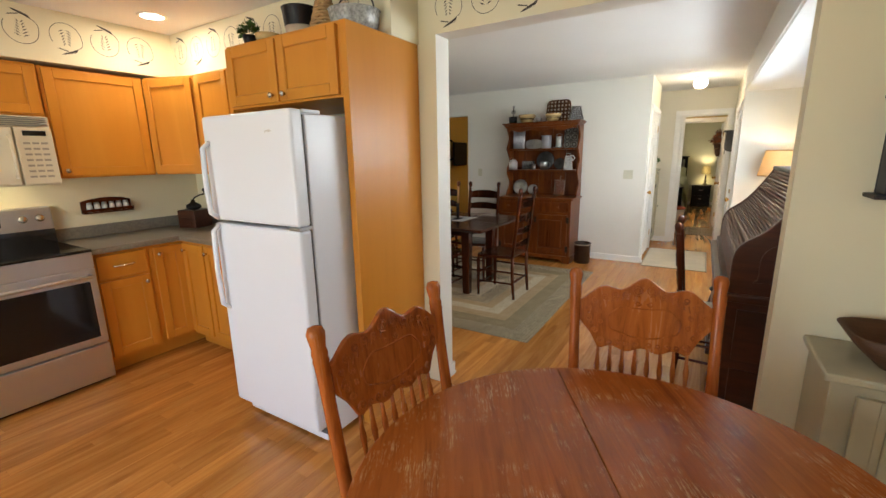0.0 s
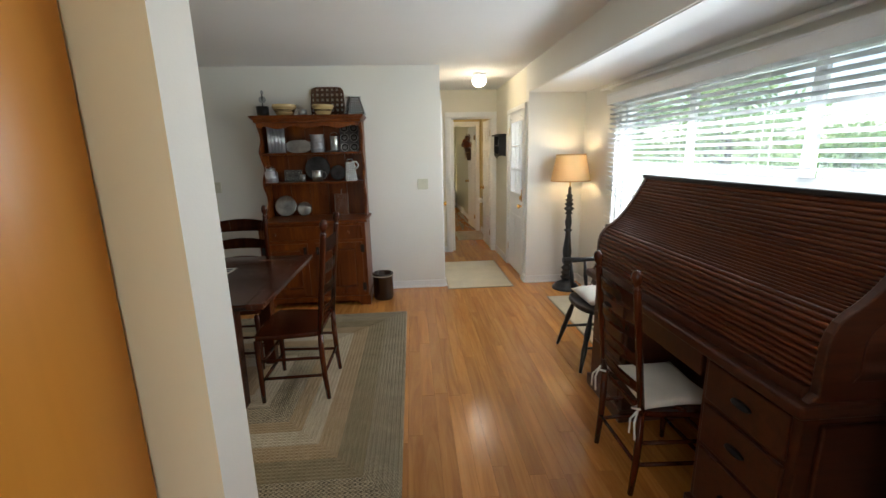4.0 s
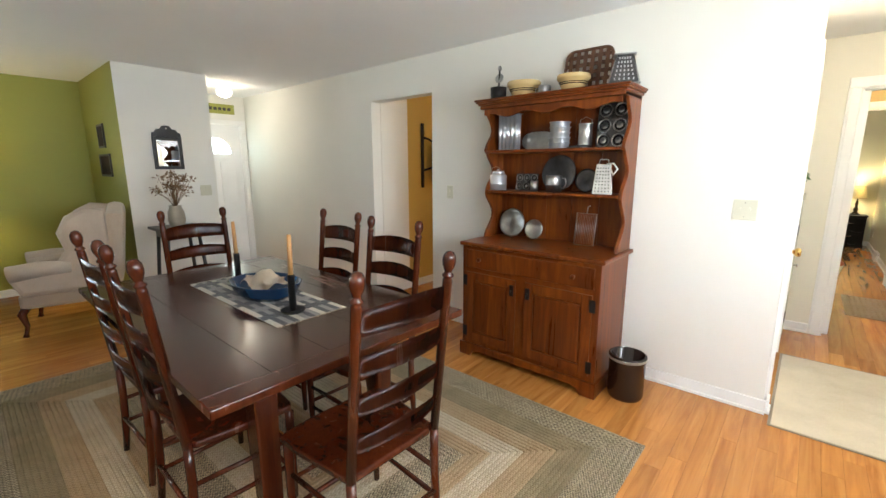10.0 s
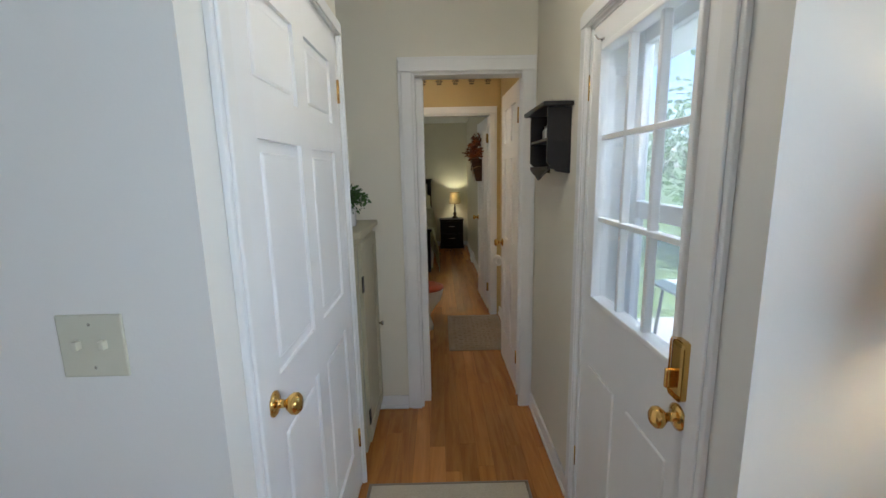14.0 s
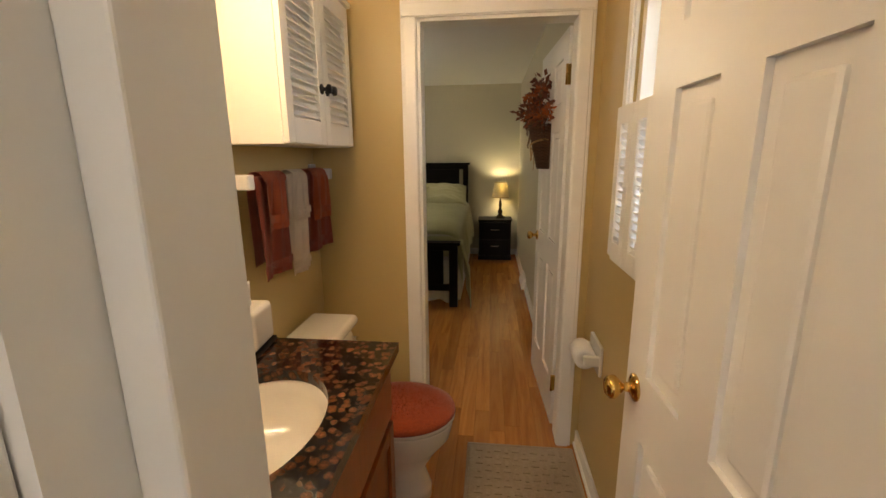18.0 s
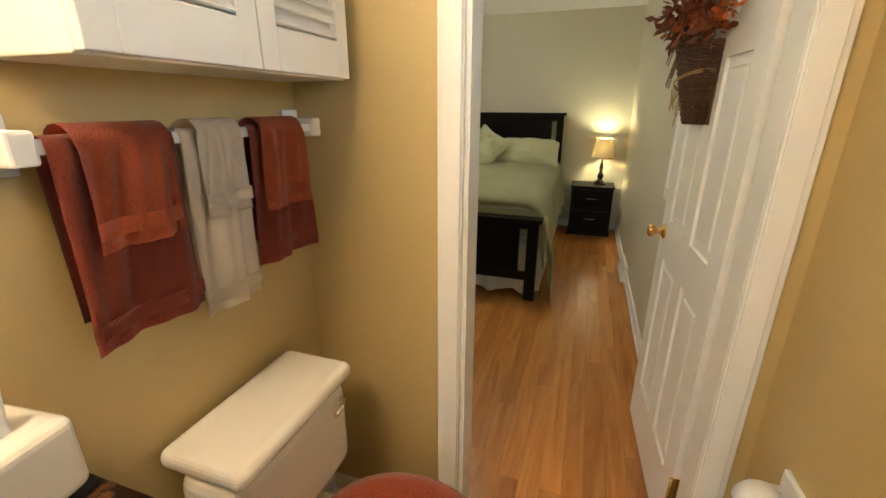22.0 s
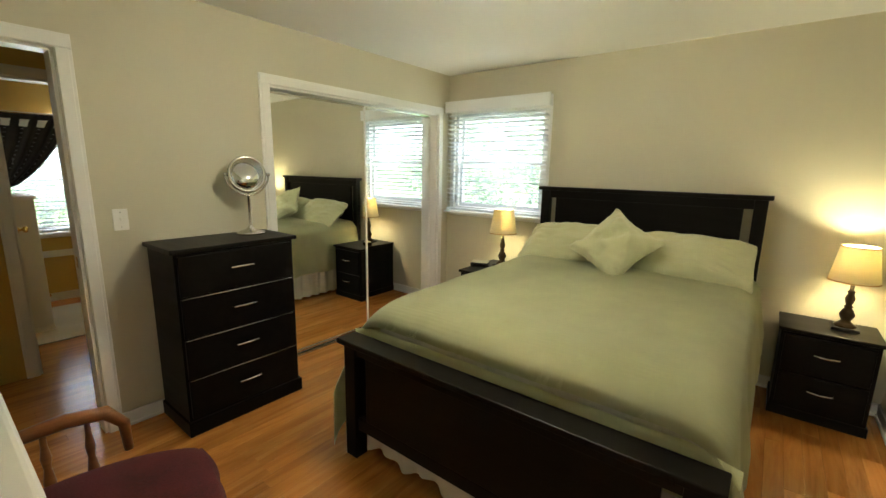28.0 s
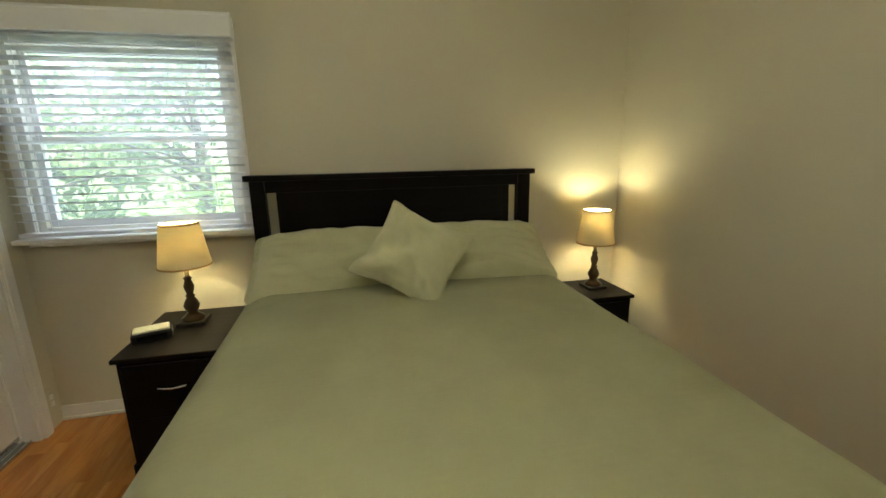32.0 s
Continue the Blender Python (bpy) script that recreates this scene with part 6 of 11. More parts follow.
for z, o in ((0.0, 0.03), (0.18, 0.0), (0.345, 0.02)):
    part("shelf_board", box(bm_new(), 0.03 - o, -0.125 - o * 0.5, z, 0.55 + o, -0.001, z + 0.016, 0.004), M_NAVY, hs)

# ---- dining room ----
RUG = [braid("rug_olive_braid", (0.105, 0.084, 0.051), (0.26, 0.205, 0.125), (0.44, 0.36, 0.24), 0.6),
       braid("rug_tan_braid", (0.27, 0.180, 0.090), (0.36, 0.252, 0.140), (0.44, 0.325, 0.195), 0.45),
       braid("rug_cream_braid", (0.34, 0.27, 0.175), (0.46, 0.375, 0.255), (0.56, 0.47, 0.345), 0.5),
       braid("rug_moss_braid", (0.165, 0.127, 0.068), (0.235, 0.180, 0.098), (0.305, 0.243, 0.145), 0.4),
       braid("rug_grey_braid", (0.11, 0.086, 0.055), (0.28, 0.22, 0.137), (0.48, 0.39, 0.26), 0.6)]


def braided_rug(x0, y0, x1, y1):
    rug = thing("braided_rug", pose((x0 + x1) / 2, (y0 + y1) / 2, 0), "large rectangular braided wool rug in olive and tan bands", "rug")
    hx, hy = (x1 - x0) / 2, (y1 - y0) / 2
    w = 0.024
    n = int(hy / w)
    bands = [(0, 8, 0), (8, 14, 3), (14, 19, 1), (19, 24, 2), (24, 28, 1), (28, 35, 4), (35, 41, 2), (41, 46, 1), (46, n, 0)]
    for lo, hi, k in bands:
        for i in range(lo, min(hi, n)):
            a, b = hx - i * w, hy - i * w
            if b < w:
                continue
            bm = bm_new()
            uv = bm.loops.layers.uv.new("plait")
            prev = None
            for d, z in [(0.0, 0.001), (w * 0.12, 0.0075), (w * 0.5, 0.0105), (w * 0.88, 0.0075), (w, 0.001)]:
                row = [bm.verts.new((cx * (a - d), cy * max(b - d, 0.0005), z)) for cx, cy in ((1, 1), (-1, 1), (-1, -1), (1, -1))]
                if prev:
                    for q in range(4):
                        f = bm.faces.new((prev[q], prev[(q + 1) % 4], row[(q + 1) % 4], row[q]))
                        f.smooth = True
                        for lp, v in zip(f.loops, (past, past, d / w, d / w)):
                            lp[uv].uv = ((lp.vert.co.x if q % 2 == 0 else lp.vert.co.y) / 0.012 + i * 0.37, v * 2 + i * 2)
                prev, past = row, d / w
            part("braid", bm, RUG[k], rug)
    return rug


braided_rug(-4.17, 3.37, -0.85, 5.735)

dt = thing("dining_table", pose(-2.485, 4.51, 0.011), "dark cherry rectangular dining table with thick square legs", "table")
L, W, TZ = 0.935, 0.565, 0.755
for k in range(5):
    y0 = -W + k * 2 * W / 5
    part("top_board", box(bm_new(), -L + 0.09, y0 + 0.0006, TZ - 0.03, L - 0.09, y0 + 2 * W / 5 - 0.0006, TZ, 0.0015), M_CHERRYX, dt)
for s in (-1, 1):
    part("breadboard_end", box(bm_new(), min(s * (L - 0.09), s * L), -W, TZ - 0.031, max(s * (L - 0.09), s * L), W, TZ + 0.0005, 0.004), M_CHERRY, dt)
for s in (-1, 1):
    part("apron", box(bm_new(), -L + 0.30, s * (W - 0.275) - 0.012, TZ - 0.125, L - 0.30, s * (W - 0.275) + 0.012, TZ - 0.03, 0.002), M_CHERRYX, dt)
    part("apron", box(bm_new(), s * (L - 0.30) - 0.012, -W + 0.275, TZ - 0.125, s * (L - 0.30) + 0.012, W - 0.275, TZ - 0.03, 0.002), M_CHERRY, dt)
    for t in (-1, 1):
        bm = bm_new()
        cx, cy = s * (L - 0.30), t * (W - 0.275)
        box(bm, cx - 0.047, cy - 0.047, 0.0, cx + 0.047, cy + 0.047, TZ - 0.03, 0.008)
        for v in bm.verts:
            if v.co.z < 0.12:
                v.co.x, v.co.y = cx + (v.co.x - cx) * 0.80, cy + (v.co.y - cy) * 0.80
        part("leg", bm, M_CHERRY, dt)

FINIAL = [(0.0165, 0.0), (0.017, 0.60), (0.0175, 0.605), (0.013, 0.612), (0.020, 0.618), (0.020, 0.624), (0.012, 0.632), (0.0135, 0.638), (0.021, 0.655), (0.0235, 0.672), (0.022, 0.69), (0.014, 0.704), (0.0, 0.709)]


def ladder_chair(m, label, group, mat=M_CHERRY, cushion=False):
    """Ladder-back chair facing +y, with turned posts and curved slats."""
    c = thing("ladder_back_chair", m, label, "chair", group)
    lean = Matrix.Translation((0, -0.185, 0.44)) @ Matrix.Rotation(radians(6.5), 4, "X")
    for s in (-1, 1):
        part("back_post", lathe(bm_new(), FINIAL, m=lean @ Matrix.Translation((s * 0.192, 0, 0)), seg=14), mat, c)
        bm = bm_new()
        tube(bm, [(s * 0.192, -0.185, 0.46), (s * 0.192, -0.185, 0.30), (s * 0.192, -0.192, 0.15), (s * 0.192, -0.205, 0.0)], 0.0165, 12, [0.0165, 0.0175, 0.0165, 0.0135])
        part("back_leg", bm, mat, c)
        part("front_leg", lathe(bm_new(), [(0.0, 0.0), (0.0125, 0.0), (0.016, 0.12), (0.018, 0.3), (0.0185, 0.41), (0.0, 0.425)], (s * 0.205, 0.195, 0), 14), mat, c)
    for k, (z0, z1) in enumerate(((0.10, 0.155), (0.235, 0.295), (0.37, 0.435), (0.505, 0.585))):
        def curve(u, v, z0=z0, z1=z1):
            x = (u * 2 - 1) * 0.185
            bow = -0.032 * (1 - (u * 2 - 1) ** 2)
            arch = 0.016 * (1 - (u * 2 - 1) ** 2) * v + 0.006 * (1 - (u * 2 - 1) ** 2)
            return lean @ Vector((x, bow, z0 + (z1 - z0) * v + arch))
        part("slat", sheet(bm_new(), curve, 14, 3, 0.009), mat, c)
    pts = [(-0.205, 0.205), (-0.235, 0.19), (-0.235, 0.10), (-0.20, -0.16), (-0.165, -0.185), (0.165, -0.185), (0.20, -0.16), (0.235, 0.10), (0.235, 0.19), (0.205, 0.205), (0.10, 0.218), (-0.10, 0.218)]
    part("seat", slab(bm_new(), list(reversed(pts)), 0.028, Matrix.Translation((0, 0, 0.425)), 0.008), mat, c)
    for z in (0.13, 0.25):
        part("stretcher", tube(bm_new(), [(-0.205, 0.195, z), (0, 0.195, z), (0.205, 0.195, z)], 0.01, 8, [0.008, 0.0115, 0.008]), mat, c)
        for s in (-1, 1):
            part("stretcher", tube(bm_new(), [(s * 0.205, 0.195, z + 0.03), (s * 0.185, -0.195, z + 0.03)], 0.010, 8), mat, c)
    part("stretcher", tube(bm_new(), [(-0.185, -0.195, 0.18), (0.185, -0.195, 0.18)], 0.010, 8), mat, c)
    if cushion:
        part("cushion", pillow(bm_new(), 0.42, 0.38, 0.055, Matrix.Translation((0, 0.01, 0.478)), 10, 0.3), M_PILLOW, c, "cream seat cushion")
        for s in (-1, 1):
            bm = bm_new()
            tube(bm, [(s * 0.19, -0.16, 0.47), (s * 0.205, -0.21, 0.475), (s * 0.18, -0.225, 0.47), (s * 0.165, -0.19, 0.465)], 0.006, 6)
            for d in (-0.02, 0.015):
                tube(bm, [(s * 0.205, -0.21, 0.47), (s * 0.21 + d, -0.235, 0.42), (s * 0.212 + d * 1.5, -0.232, 0.34)], 0.005, 6)
            part("tie", bm, M_PILLOW, c, "cream cotton tie")
    return c


lc = ladder_chair(pose(-2.12, 4.165, 0.011), "dark cherry ladder-back dining chair tucked at the table", "dining chairs")
copy_thing(lc, pose(-2.665, 4.165, 0.011, 0, 0, 1.5))
copy_thing(lc, pose(-2.692, 4.95, 0.011, 0, 0, 180))
copy_thing(lc, pose(-2.092, 4.885, 0.011, 0, 0, 181))
copy_thing(lc, pose(-3.29, 4.615, 0.011, 0, 0, -91))
e1 = copy_thing(lc, pose(-1.53, 4.452, 0.011, 0, 0, 89))
tagged(e1, "dark cherry ladder-back chair standing at the end of the table")
dch = ladder_chair(pose(0.36, 3.52, 0.0, 0, 0, -90) @ Matrix.Scale(0.915, 4), "dark ladder-back chair with a tied cream cushion at the desk", "desk chair", M_CHERRY, True)

# table runner, candles, bowl
RZ = 0.011 + TZ
M_RUN = [cloth("runner_black", (0.012, 0.014, 0.018), (0.035, 0.038, 0.045), 300), cloth("runner_grey", (0.14, 0.14, 0.13), (0.24, 0.23, 0.21), 300), cloth("runner_cream", (0.42, 0.39, 0.31), (0.56, 0.52, 0.43), 300)]
rn = thing("table_runner", pose(-2.50, 4.555, RZ), "black and cream plaid woven table runner with fringe", "table runner")
order = [2, 0, 1, 0, 2, 1, 0, 1, 2, 0, 1, 0, 2]
for k, q in enumerate(order):
    y0 = -0.175 + 0.35 * k / len(order)
    part("stripe", box(bm_new(), -0.50, y0, 0.0, 0.50, y0 + 0.35 / len(order), 0.0025 + 0.0002 * (k % 2)), M_RUN[q], rn)
for j in range(7):
    x0 = -0.46 + 0.92 * j / 7
    for k in range(0, len(order), 1):
        if (k + j) % 2 == 0:
            y0 = -0.175 + 0.35 * k / len(order)
            part("check", box(bm_new(), x0, y0, 0.0024, x0 + 0.055, y0 + 0.35 / len(order), 0.0031), M_RUN[0 if order[k] != 0 else 1], rn)
for s in (-1, 1):
    bm = bm_new()
    for k in range(44):
        y = -0.173 + 0.346 * k / 43
        tube(bm, [(s * 0.50, y, 0.002), (s * (0.515 + 0.004 * math.sin(k * 2.3)), y + 0.003 * math.sin(k * 1.7), 0.002)], 0.0016, 4)
    tagged(part("fringe", bm, M_RUN[2], rn), kind="stuff")
for x, y, h, t in ((-2.13, 4.53, 0.175, 2.0), (-2.87, 4.60, 0.165, -2.5)):
    cs = thing("candlestick", pose(x, y, RZ + 0.0032), "black iron candlestick holding a tan taper", "candlestick", "table candles")
    part("saucer", lathe(bm_new(), [(0.0, 0), (0.05, 0), (0.058, 0.012), (0.052, 0.012), (0.0, 0.006)], seg=24), M_IRON, cs)
    part("tube", lathe(bm_new(), [(0.0, 0.005), (0.0165, 0.005), (0.0165, h), (0.018, h + 0.003), (0.0, h + 0.003)], seg=16), M_IRON, cs)
    part("lip", box(bm_new(), -0.03, -0.006, h - 0.004, 0.03, 0.006, h, 0.001), M_IRON, cs)
    part("candle", tube(bm_new(), [(0, 0, h), (math.sin(radians(t)) * 0.1, 0, h + 0.10), (math.sin(radians(t)) * 0.19, 0, h + 0.19)], 0.011, 12, [0.0115, 0.011, 0.009]), M_CANDLE, cs)
bw = thing("oval_bowl", pose(-2.47, 4.57, RZ + 0.0032, 0, 0, 6), "dark blue enamel oval bowl holding folded cream napkins", "bowl")
part("bowl", lathe(bm_new(), [(0.0, 0), (0.14, 0.0), (0.19, 0.03), (0.215, 0.078), (0.222, 0.083), (0.208, 0.081), (0.18, 0.040), (0.0, 0.010)], seg=36, sy=0.72), M_BLUEBOWL, bw)
for k, (a, z) in enumerate(((8, 0.062), (-14, 0.082))):
    def fold(u, v, k=k):
        x, y = (u - 0.5) * 0.24, (v - 0.5) * 0.14
        return Matrix.Rotation(radians(a), 4, "Z") @ Vector((x, y * (1.2 - 0.6 * abs(u - 0.5)), z + 0.03 * math.sin(u * 7 + k) * math.cos(v * 5 + k) + 0.03 * (1 - (2 * v - 1) ** 2)))
    part("napkin", sheet(bm_new(), fold, 14, 10, 0.006), M_CREAMTOWEL, bw, "folded cream cloth napkin")

# ---- pine hutch with tinware ----
HX, HY = -2.322, 5.995
hu = thing("hutch", pose(HX, HY, 0), "antique pine hutch with scalloped open shelves and cupboard doors", "hutch")
HW = 1.075
part("base_body", box(bm_new(), 0.035, 0.02, 0.09, HW + 0.005, 0.50, 0.862, 0.003), M_PINE, hu)
part("counter", box(bm_new(), 0.02, -0.005, 0.862, HW + 0.03, 0.512, 0.890, 0.008), M_PINE, hu)
foot = [(0, 0), (0.10, 0), (0.12, 0.035), (0.17, 0.05), (HW - 0.17, 0.05), (HW - 0.12, 0.035), (HW - 0.10, 0), (HW, 0), (HW, 0.10), (0, 0.10)]
part("plinth", slab(bm_new(), foot, 0.022, Matrix.Translation((0.02, 0.022, 0)) @ Matrix.Rotation(radians(90), 4, "X"), 0.004), M_PINE, hu)
for x in (0.02, HW - 0.002):
    part("plinth_side", box(bm_new(), x, 0.02, 0.0, x + 0.022, 0.50, 0.10, 0.004), M_PINE, hu)
dr = part("drawer", box(bm_new(), 0.07, 0.006, 0.70, HW - 0.03, 0.021, 0.835, 0.006), M_PINE, hu)
for x in (0.20, HW - 0.16):
    part("knob", lathe(bm_new(), [(0, 0), (0.010, 0), (0.009, 0.012), (0.016, 0.02), (0.014, 0.028), (0, 0.031)], m=Matrix.Translation((x, 0.006, 0.768)) @ Matrix.Rotation(radians(90), 4, "X"), seg=14), M_PINE, dr)
for x0, x1, kx in ((0.075, 0.50, 0.475), (0.575, HW - 0.035, 0.60)):
    d = panel_door(hu, x0, x1, 0.135, 0.665, y=0.021, th=0.016, frame=0.062, mat=M_PINE, name="cupboard_door")
    part("raised_panel", box(bm_new(), x0 + 0.075, 0.004, 0.21, x1 - 0.075, 0.018, 0.59, 0.009), M_PINE, d)
    bm = bm_new()
    box(bm, kx - 0.015, -0.004, 0.55, kx + 0.015, 0.005, 0.63, 0.003)
    tube(bm, [(kx, -0.002, 0.59), (kx, -0.02, 0.585), (kx, -0.022, 0.57)], 0.005, 6)
    part("latch", bm, M_IRON, d, "black iron latch")
    hx = x0 - 0.004 if x0 < 0.3 else x1 + 0.004
    for z in (0.20, 0.60):
        part("hinge", box(bm_new(), hx - 0.018, -0.001, z - 0.04, hx + 0.018, 0.005, z + 0.04, 0.004), M_IRON, d, "black iron hinge")
# upper case: scalloped sides, shelves, cornice
prof = []
for lo, hi in ((0.89, 1.252), (1.252, 1.547), (1.547, 1.865)):
    n = 14
    for q in range(n + (1 if hi > 1.8 else 0)):
        t = q / n
        z = lo + (hi - lo) * t
        d = 0.185 + 0.05 * math.cos(2 * math.pi * t) * (0.85 if lo > 0.95 else 1.0)
        prof.append((0.50 - d - (0.02 if lo > 1.4 else 0.0), z))
side = [(0.50, 0.89)] + prof + [(0.50, 1.865)]
YZ = Matrix(((0, 0, 1, 0), (1, 0, 0, 0), (0, 1, 0, 0), (0, 0, 0, 1)))
for x in (0.045, HW - 0.017):
    part("side", slab(bm_new(), side, 0.022, Matrix.Translation((x, 0, 0)) @ YZ, 0.003), M_PINE, hu)
for k in range(5):
    w = (HW - 0.084) / 5
    part("back_board", box(bm_new(), 0.067 + k * w + 0.001, 0.485, 0.89, 0.067 + (k + 1) * w - 0.001, 0.499, 1.865, 0.002), M_PINE, hu)
for z in (1.238, 1.533):
    part("shelf", box(bm_new(), 0.067, 0.245, z, HW - 0.017, 0.485, z + 0.02, 0.004), M_PINE, hu)
part("top_board", box(bm_new(), 0.045, 0.20, 1.845, HW + 0.005, 0.50, 1.865, 0.003), M_PINE, hu)
val = [(0.0, 0.077), (0.0, 0.035), (0.05, 0.025)]
for q in range(25):
    u = q / 24
    val.append((0.05 + 0.88 * u * (HW - 0.084 - 0.1) / 0.88, 0.03 + 0.016 * math.cos(u * 6 * math.pi)))
val += [(HW - 0.084, 0.035), (HW - 0.084, 0.077)]
part("valance", slab(bm_new(), val, 0.018, Matrix.Translation((0.067, 0.235, 1.768)) @ Matrix.Rotation(radians(90), 4, "X"), 0.003), M_PINE, hu)
bm = bm_new()
for o, z0, z1 in ((0.0, 1.845, 1.870), (0.012, 1.870, 1.884), (0.024, 1.884, 1.896), (0.032, 1.896, 1.910)):
    box(bm, 0.045 - o, 0.195 - o, z0, HW + 0.005 + o, 0.505, z1, 0.004)
part("cornice", bm, M_PINE, hu)


def on_hutch(x, y, z, rz=0):
    return pose(HX + x, HY + y, z, 0, 0, rz)


Z0, Z1, Z2, Z3 = 0.890, 1.258, 1.553, 1.910
whole("tin_plate", lathe(bm_new(), [(0, 0), (0.075, 0), (0.10, 0.016), (0.112, 0.018), (0.10, 0.020), (0.072, 0.006), (0, 0.006)], m=Matrix.Rotation(radians(78), 4, "X"), seg=30), M_TIN, on_hutch(0.215, 0.42, Z0 + 0.111), "round tin pie plate leaning on the hutch", "plate", "hutch tinware")
whole("tin_plate", lathe(bm_new(), [(0, 0), (0.05, 0), (0.068, 0.02), (0.076, 0.022), (0.066, 0.024), (0.046, 0.006), (0, 0.006)], m=Matrix.Rotation(radians(80), 4, "X"), seg=26), M_TIN, on_hutch(0.41, 0.42, Z0 + 0.076), "small tin dish leaning on the hutch", "plate", "hutch tinware")
wb = thing("washboard", on_hutch(0.80, 0.40, Z0), "small wooden washboard with a metal frame", "washboard")
lean_wb = Matrix.Rotation(radians(-9), 4, "X")
part("frame", tube(bm_new(), [lean_wb @ Vector(p) for p in ((-0.07, 0, 0.004), (0.07, 0, 0.004), (0.07, 0, 0.225), (-0.07, 0, 0.225), (-0.07, 0, 0.004))], 0.004, 6), M_TIN, wb)
part("board", box(bm_new(), -0.066, -0.003, 0.008, 0.066, 0.006, 0.22, 0.002, m=lean_wb), M_PINE, wb)
bm = bm_new()
for k in range(11):
    tube(bm, [lean_wb @ Vector((-0.06 + 0.012 * k, -0.004, 0.012)), lean_wb @ Vector((-0.06 + 0.012 * k, -0.004, 0.218))], 0.0014, 5)
tagged(part("wire_grid", bm, M_TIN, wb), kind="stuff")
part("hook", tube(bm_new(), [lean_wb @ Vector((0, 0, 0.225)), lean_wb @ Vector((0.004, -0.004, 0.27)), lean_wb @ Vector((0.02, -0.004, 0.28))], 0.004, 6), M_TIN, wb)
# middle shelf
mc = thing("milk_can", on_hutch(0.115, 0.35, Z1), "round tin canister with a lid and a wire bail", "canister", "hutch tinware")
part("can", lathe(bm_new(), [(0, 0), (0.064, 0), (0.064, 0.045), (0.0655, 0.048), (0.064, 0.051), (0.064, 0.108), (0.050, 0.118), (0.044, 0.118), (0, 0.118)], seg=28), M_BRIGHTTIN, mc)
part("lid", lathe(bm_new(), [(0, 0.118), (0.047, 0.118), (0.047, 0.138), (0.042, 0.143), (0.012, 0.145), (0.012, 0.156), (0, 0.158)], seg=28), M_BRIGHTTIN, mc)
part("bail", tube(bm_new(), [(0.055 * math.cos(a), -0.02 - 0.02 * math.sin(a), 0.115 + 0.06 * math.sin(a)) for a in [math.pi * k / 10 for k in range(11)]], 0.002, 5), M_TIN, mc)


def muffin_tin(name, m, nx, ny, r, pitch, mat, label):
    t = thing(name, m, label, "muffin tin", "hutch tinware")
    bm = bm_new()
    box(bm, -nx * pitch / 2, -0.002, 0, nx * pitch / 2, 0.002, ny * pitch, 0.001)
    part("plate", bm, mat, t)
    for i in range(nx):
        for j in range(ny):
            at = Matrix.Translation(((i - (nx - 1) / 2) * pitch, -0.002, (j + 0.5) * pitch)) @ Matrix.Rotation(radians(90), 4, "X")
            cup = part("cup", lathe(bm_new(), [(r * 1.06, 0), (r * 1.04, 0.005), (r * 0.94, 0.006), (r * 0.86, 0.0008), (r * 0.5, 0.0006), (r * 0.42, 0.004), (0, 0.005)], m=at, seg=22), M_TIN, t)
            # flat black ring that paints the shade of a recess on the shallow cup
            part("cup_hollow", lathe(bm_new(), [(r * 0.84, 0.0012), (r * 0.52, 0.0012)], m=at, seg=22), M_IRON, cup)
    return t


muffin_tin("muffin_tin", on_hutch(0.315, 0.43, Z1) @ pose(0, 0, 0, -8), 3, 2, 0.026, 0.062, M_DARKTIN, "dark six-cup muffin tin standing on the shelf")
muffin_tin("muffin_tin", on_hutch(0.925, 0.43, Z2) @ pose(0, 0, 0, -8), 2, 3, 0.042, 0.098, M_DARKTIN, "blackened fluted six-cup muffin tin on the top shelf")
mug = thing("tin_cup", on_hutch(0.44, 0.33, Z1), "small tin cup on the hutch shelf", "cup", "hutch tinware")
part("cup", lathe(bm_new(), [(0, 0), (0.026, 0), (0.028, 0.075), (0.026, 0.075), (0.0, 0.02)], seg=20), M_TIN, mug)
whole("tin_tray", lathe(bm_new(), [(0, 0), (0.118, 0), (0.13, 0.010), (0.118, 0.012), (0, 0.006)], m=Matrix.Rotation(radians(80), 4, "X"), seg=36), M_DARKTIN, on_hutch(0.575, 0.44, Z1 + 0.128), "large dark round tray leaning at the shelf back", "tray", "hutch tinware")
mg = thing("tin_measure", on_hutch(0.59, 0.33, Z1), "tin measuring cup with a strap handle", "measuring cup", "hutch tinware")
part("cup", lathe(bm_new(), [(0, 0), (0.052, 0), (0.052, 0.05), (0.054, 0.052), (0.052, 0.054), (0.052, 0.11), (0.055, 0.115), (0.05, 0.115), (0.0, 0.02)], seg=26), M_TIN, mg)
part("handle", tube(bm_new(), [(0.052, 0, 0.10), (0.085, 0, 0.095), (0.092, 0, 0.06), (0.075, 0, 0.03), (0.052, 0, 0.03)], 0.005, 6), M_TIN, mg)
whole("tin_plate", lathe(bm_new(), [(0, 0), (0.055, 0), (0.07, 0.014), (0.08, 0.016), (0.068, 0.018), (0, 0.005)], m=Matrix.Rotation(radians(80), 4, "X"), seg=26), M_DARKTIN, on_hutch(0.785, 0.44, Z1 + 0.08), "dark tin pan leaning at the shelf back", "pan", "hutch tinware")
gr = thing("box_grater", on_hutch(0.93, 0.34, Z1, 14), "four-sided tin box grater with a rag", "grater", "hutch tinware")
bm = bm_new()
box(bm, -0.06, -0.04, 0, 0.06, 0.04, 0.19, 0.003)
for v in bm.verts:
    if v.co.z > 0.1:
        v.co.x, v.co.y = v.co.x * 0.72, v.co.y * 0.6
part("body", bm, M_TIN, gr)
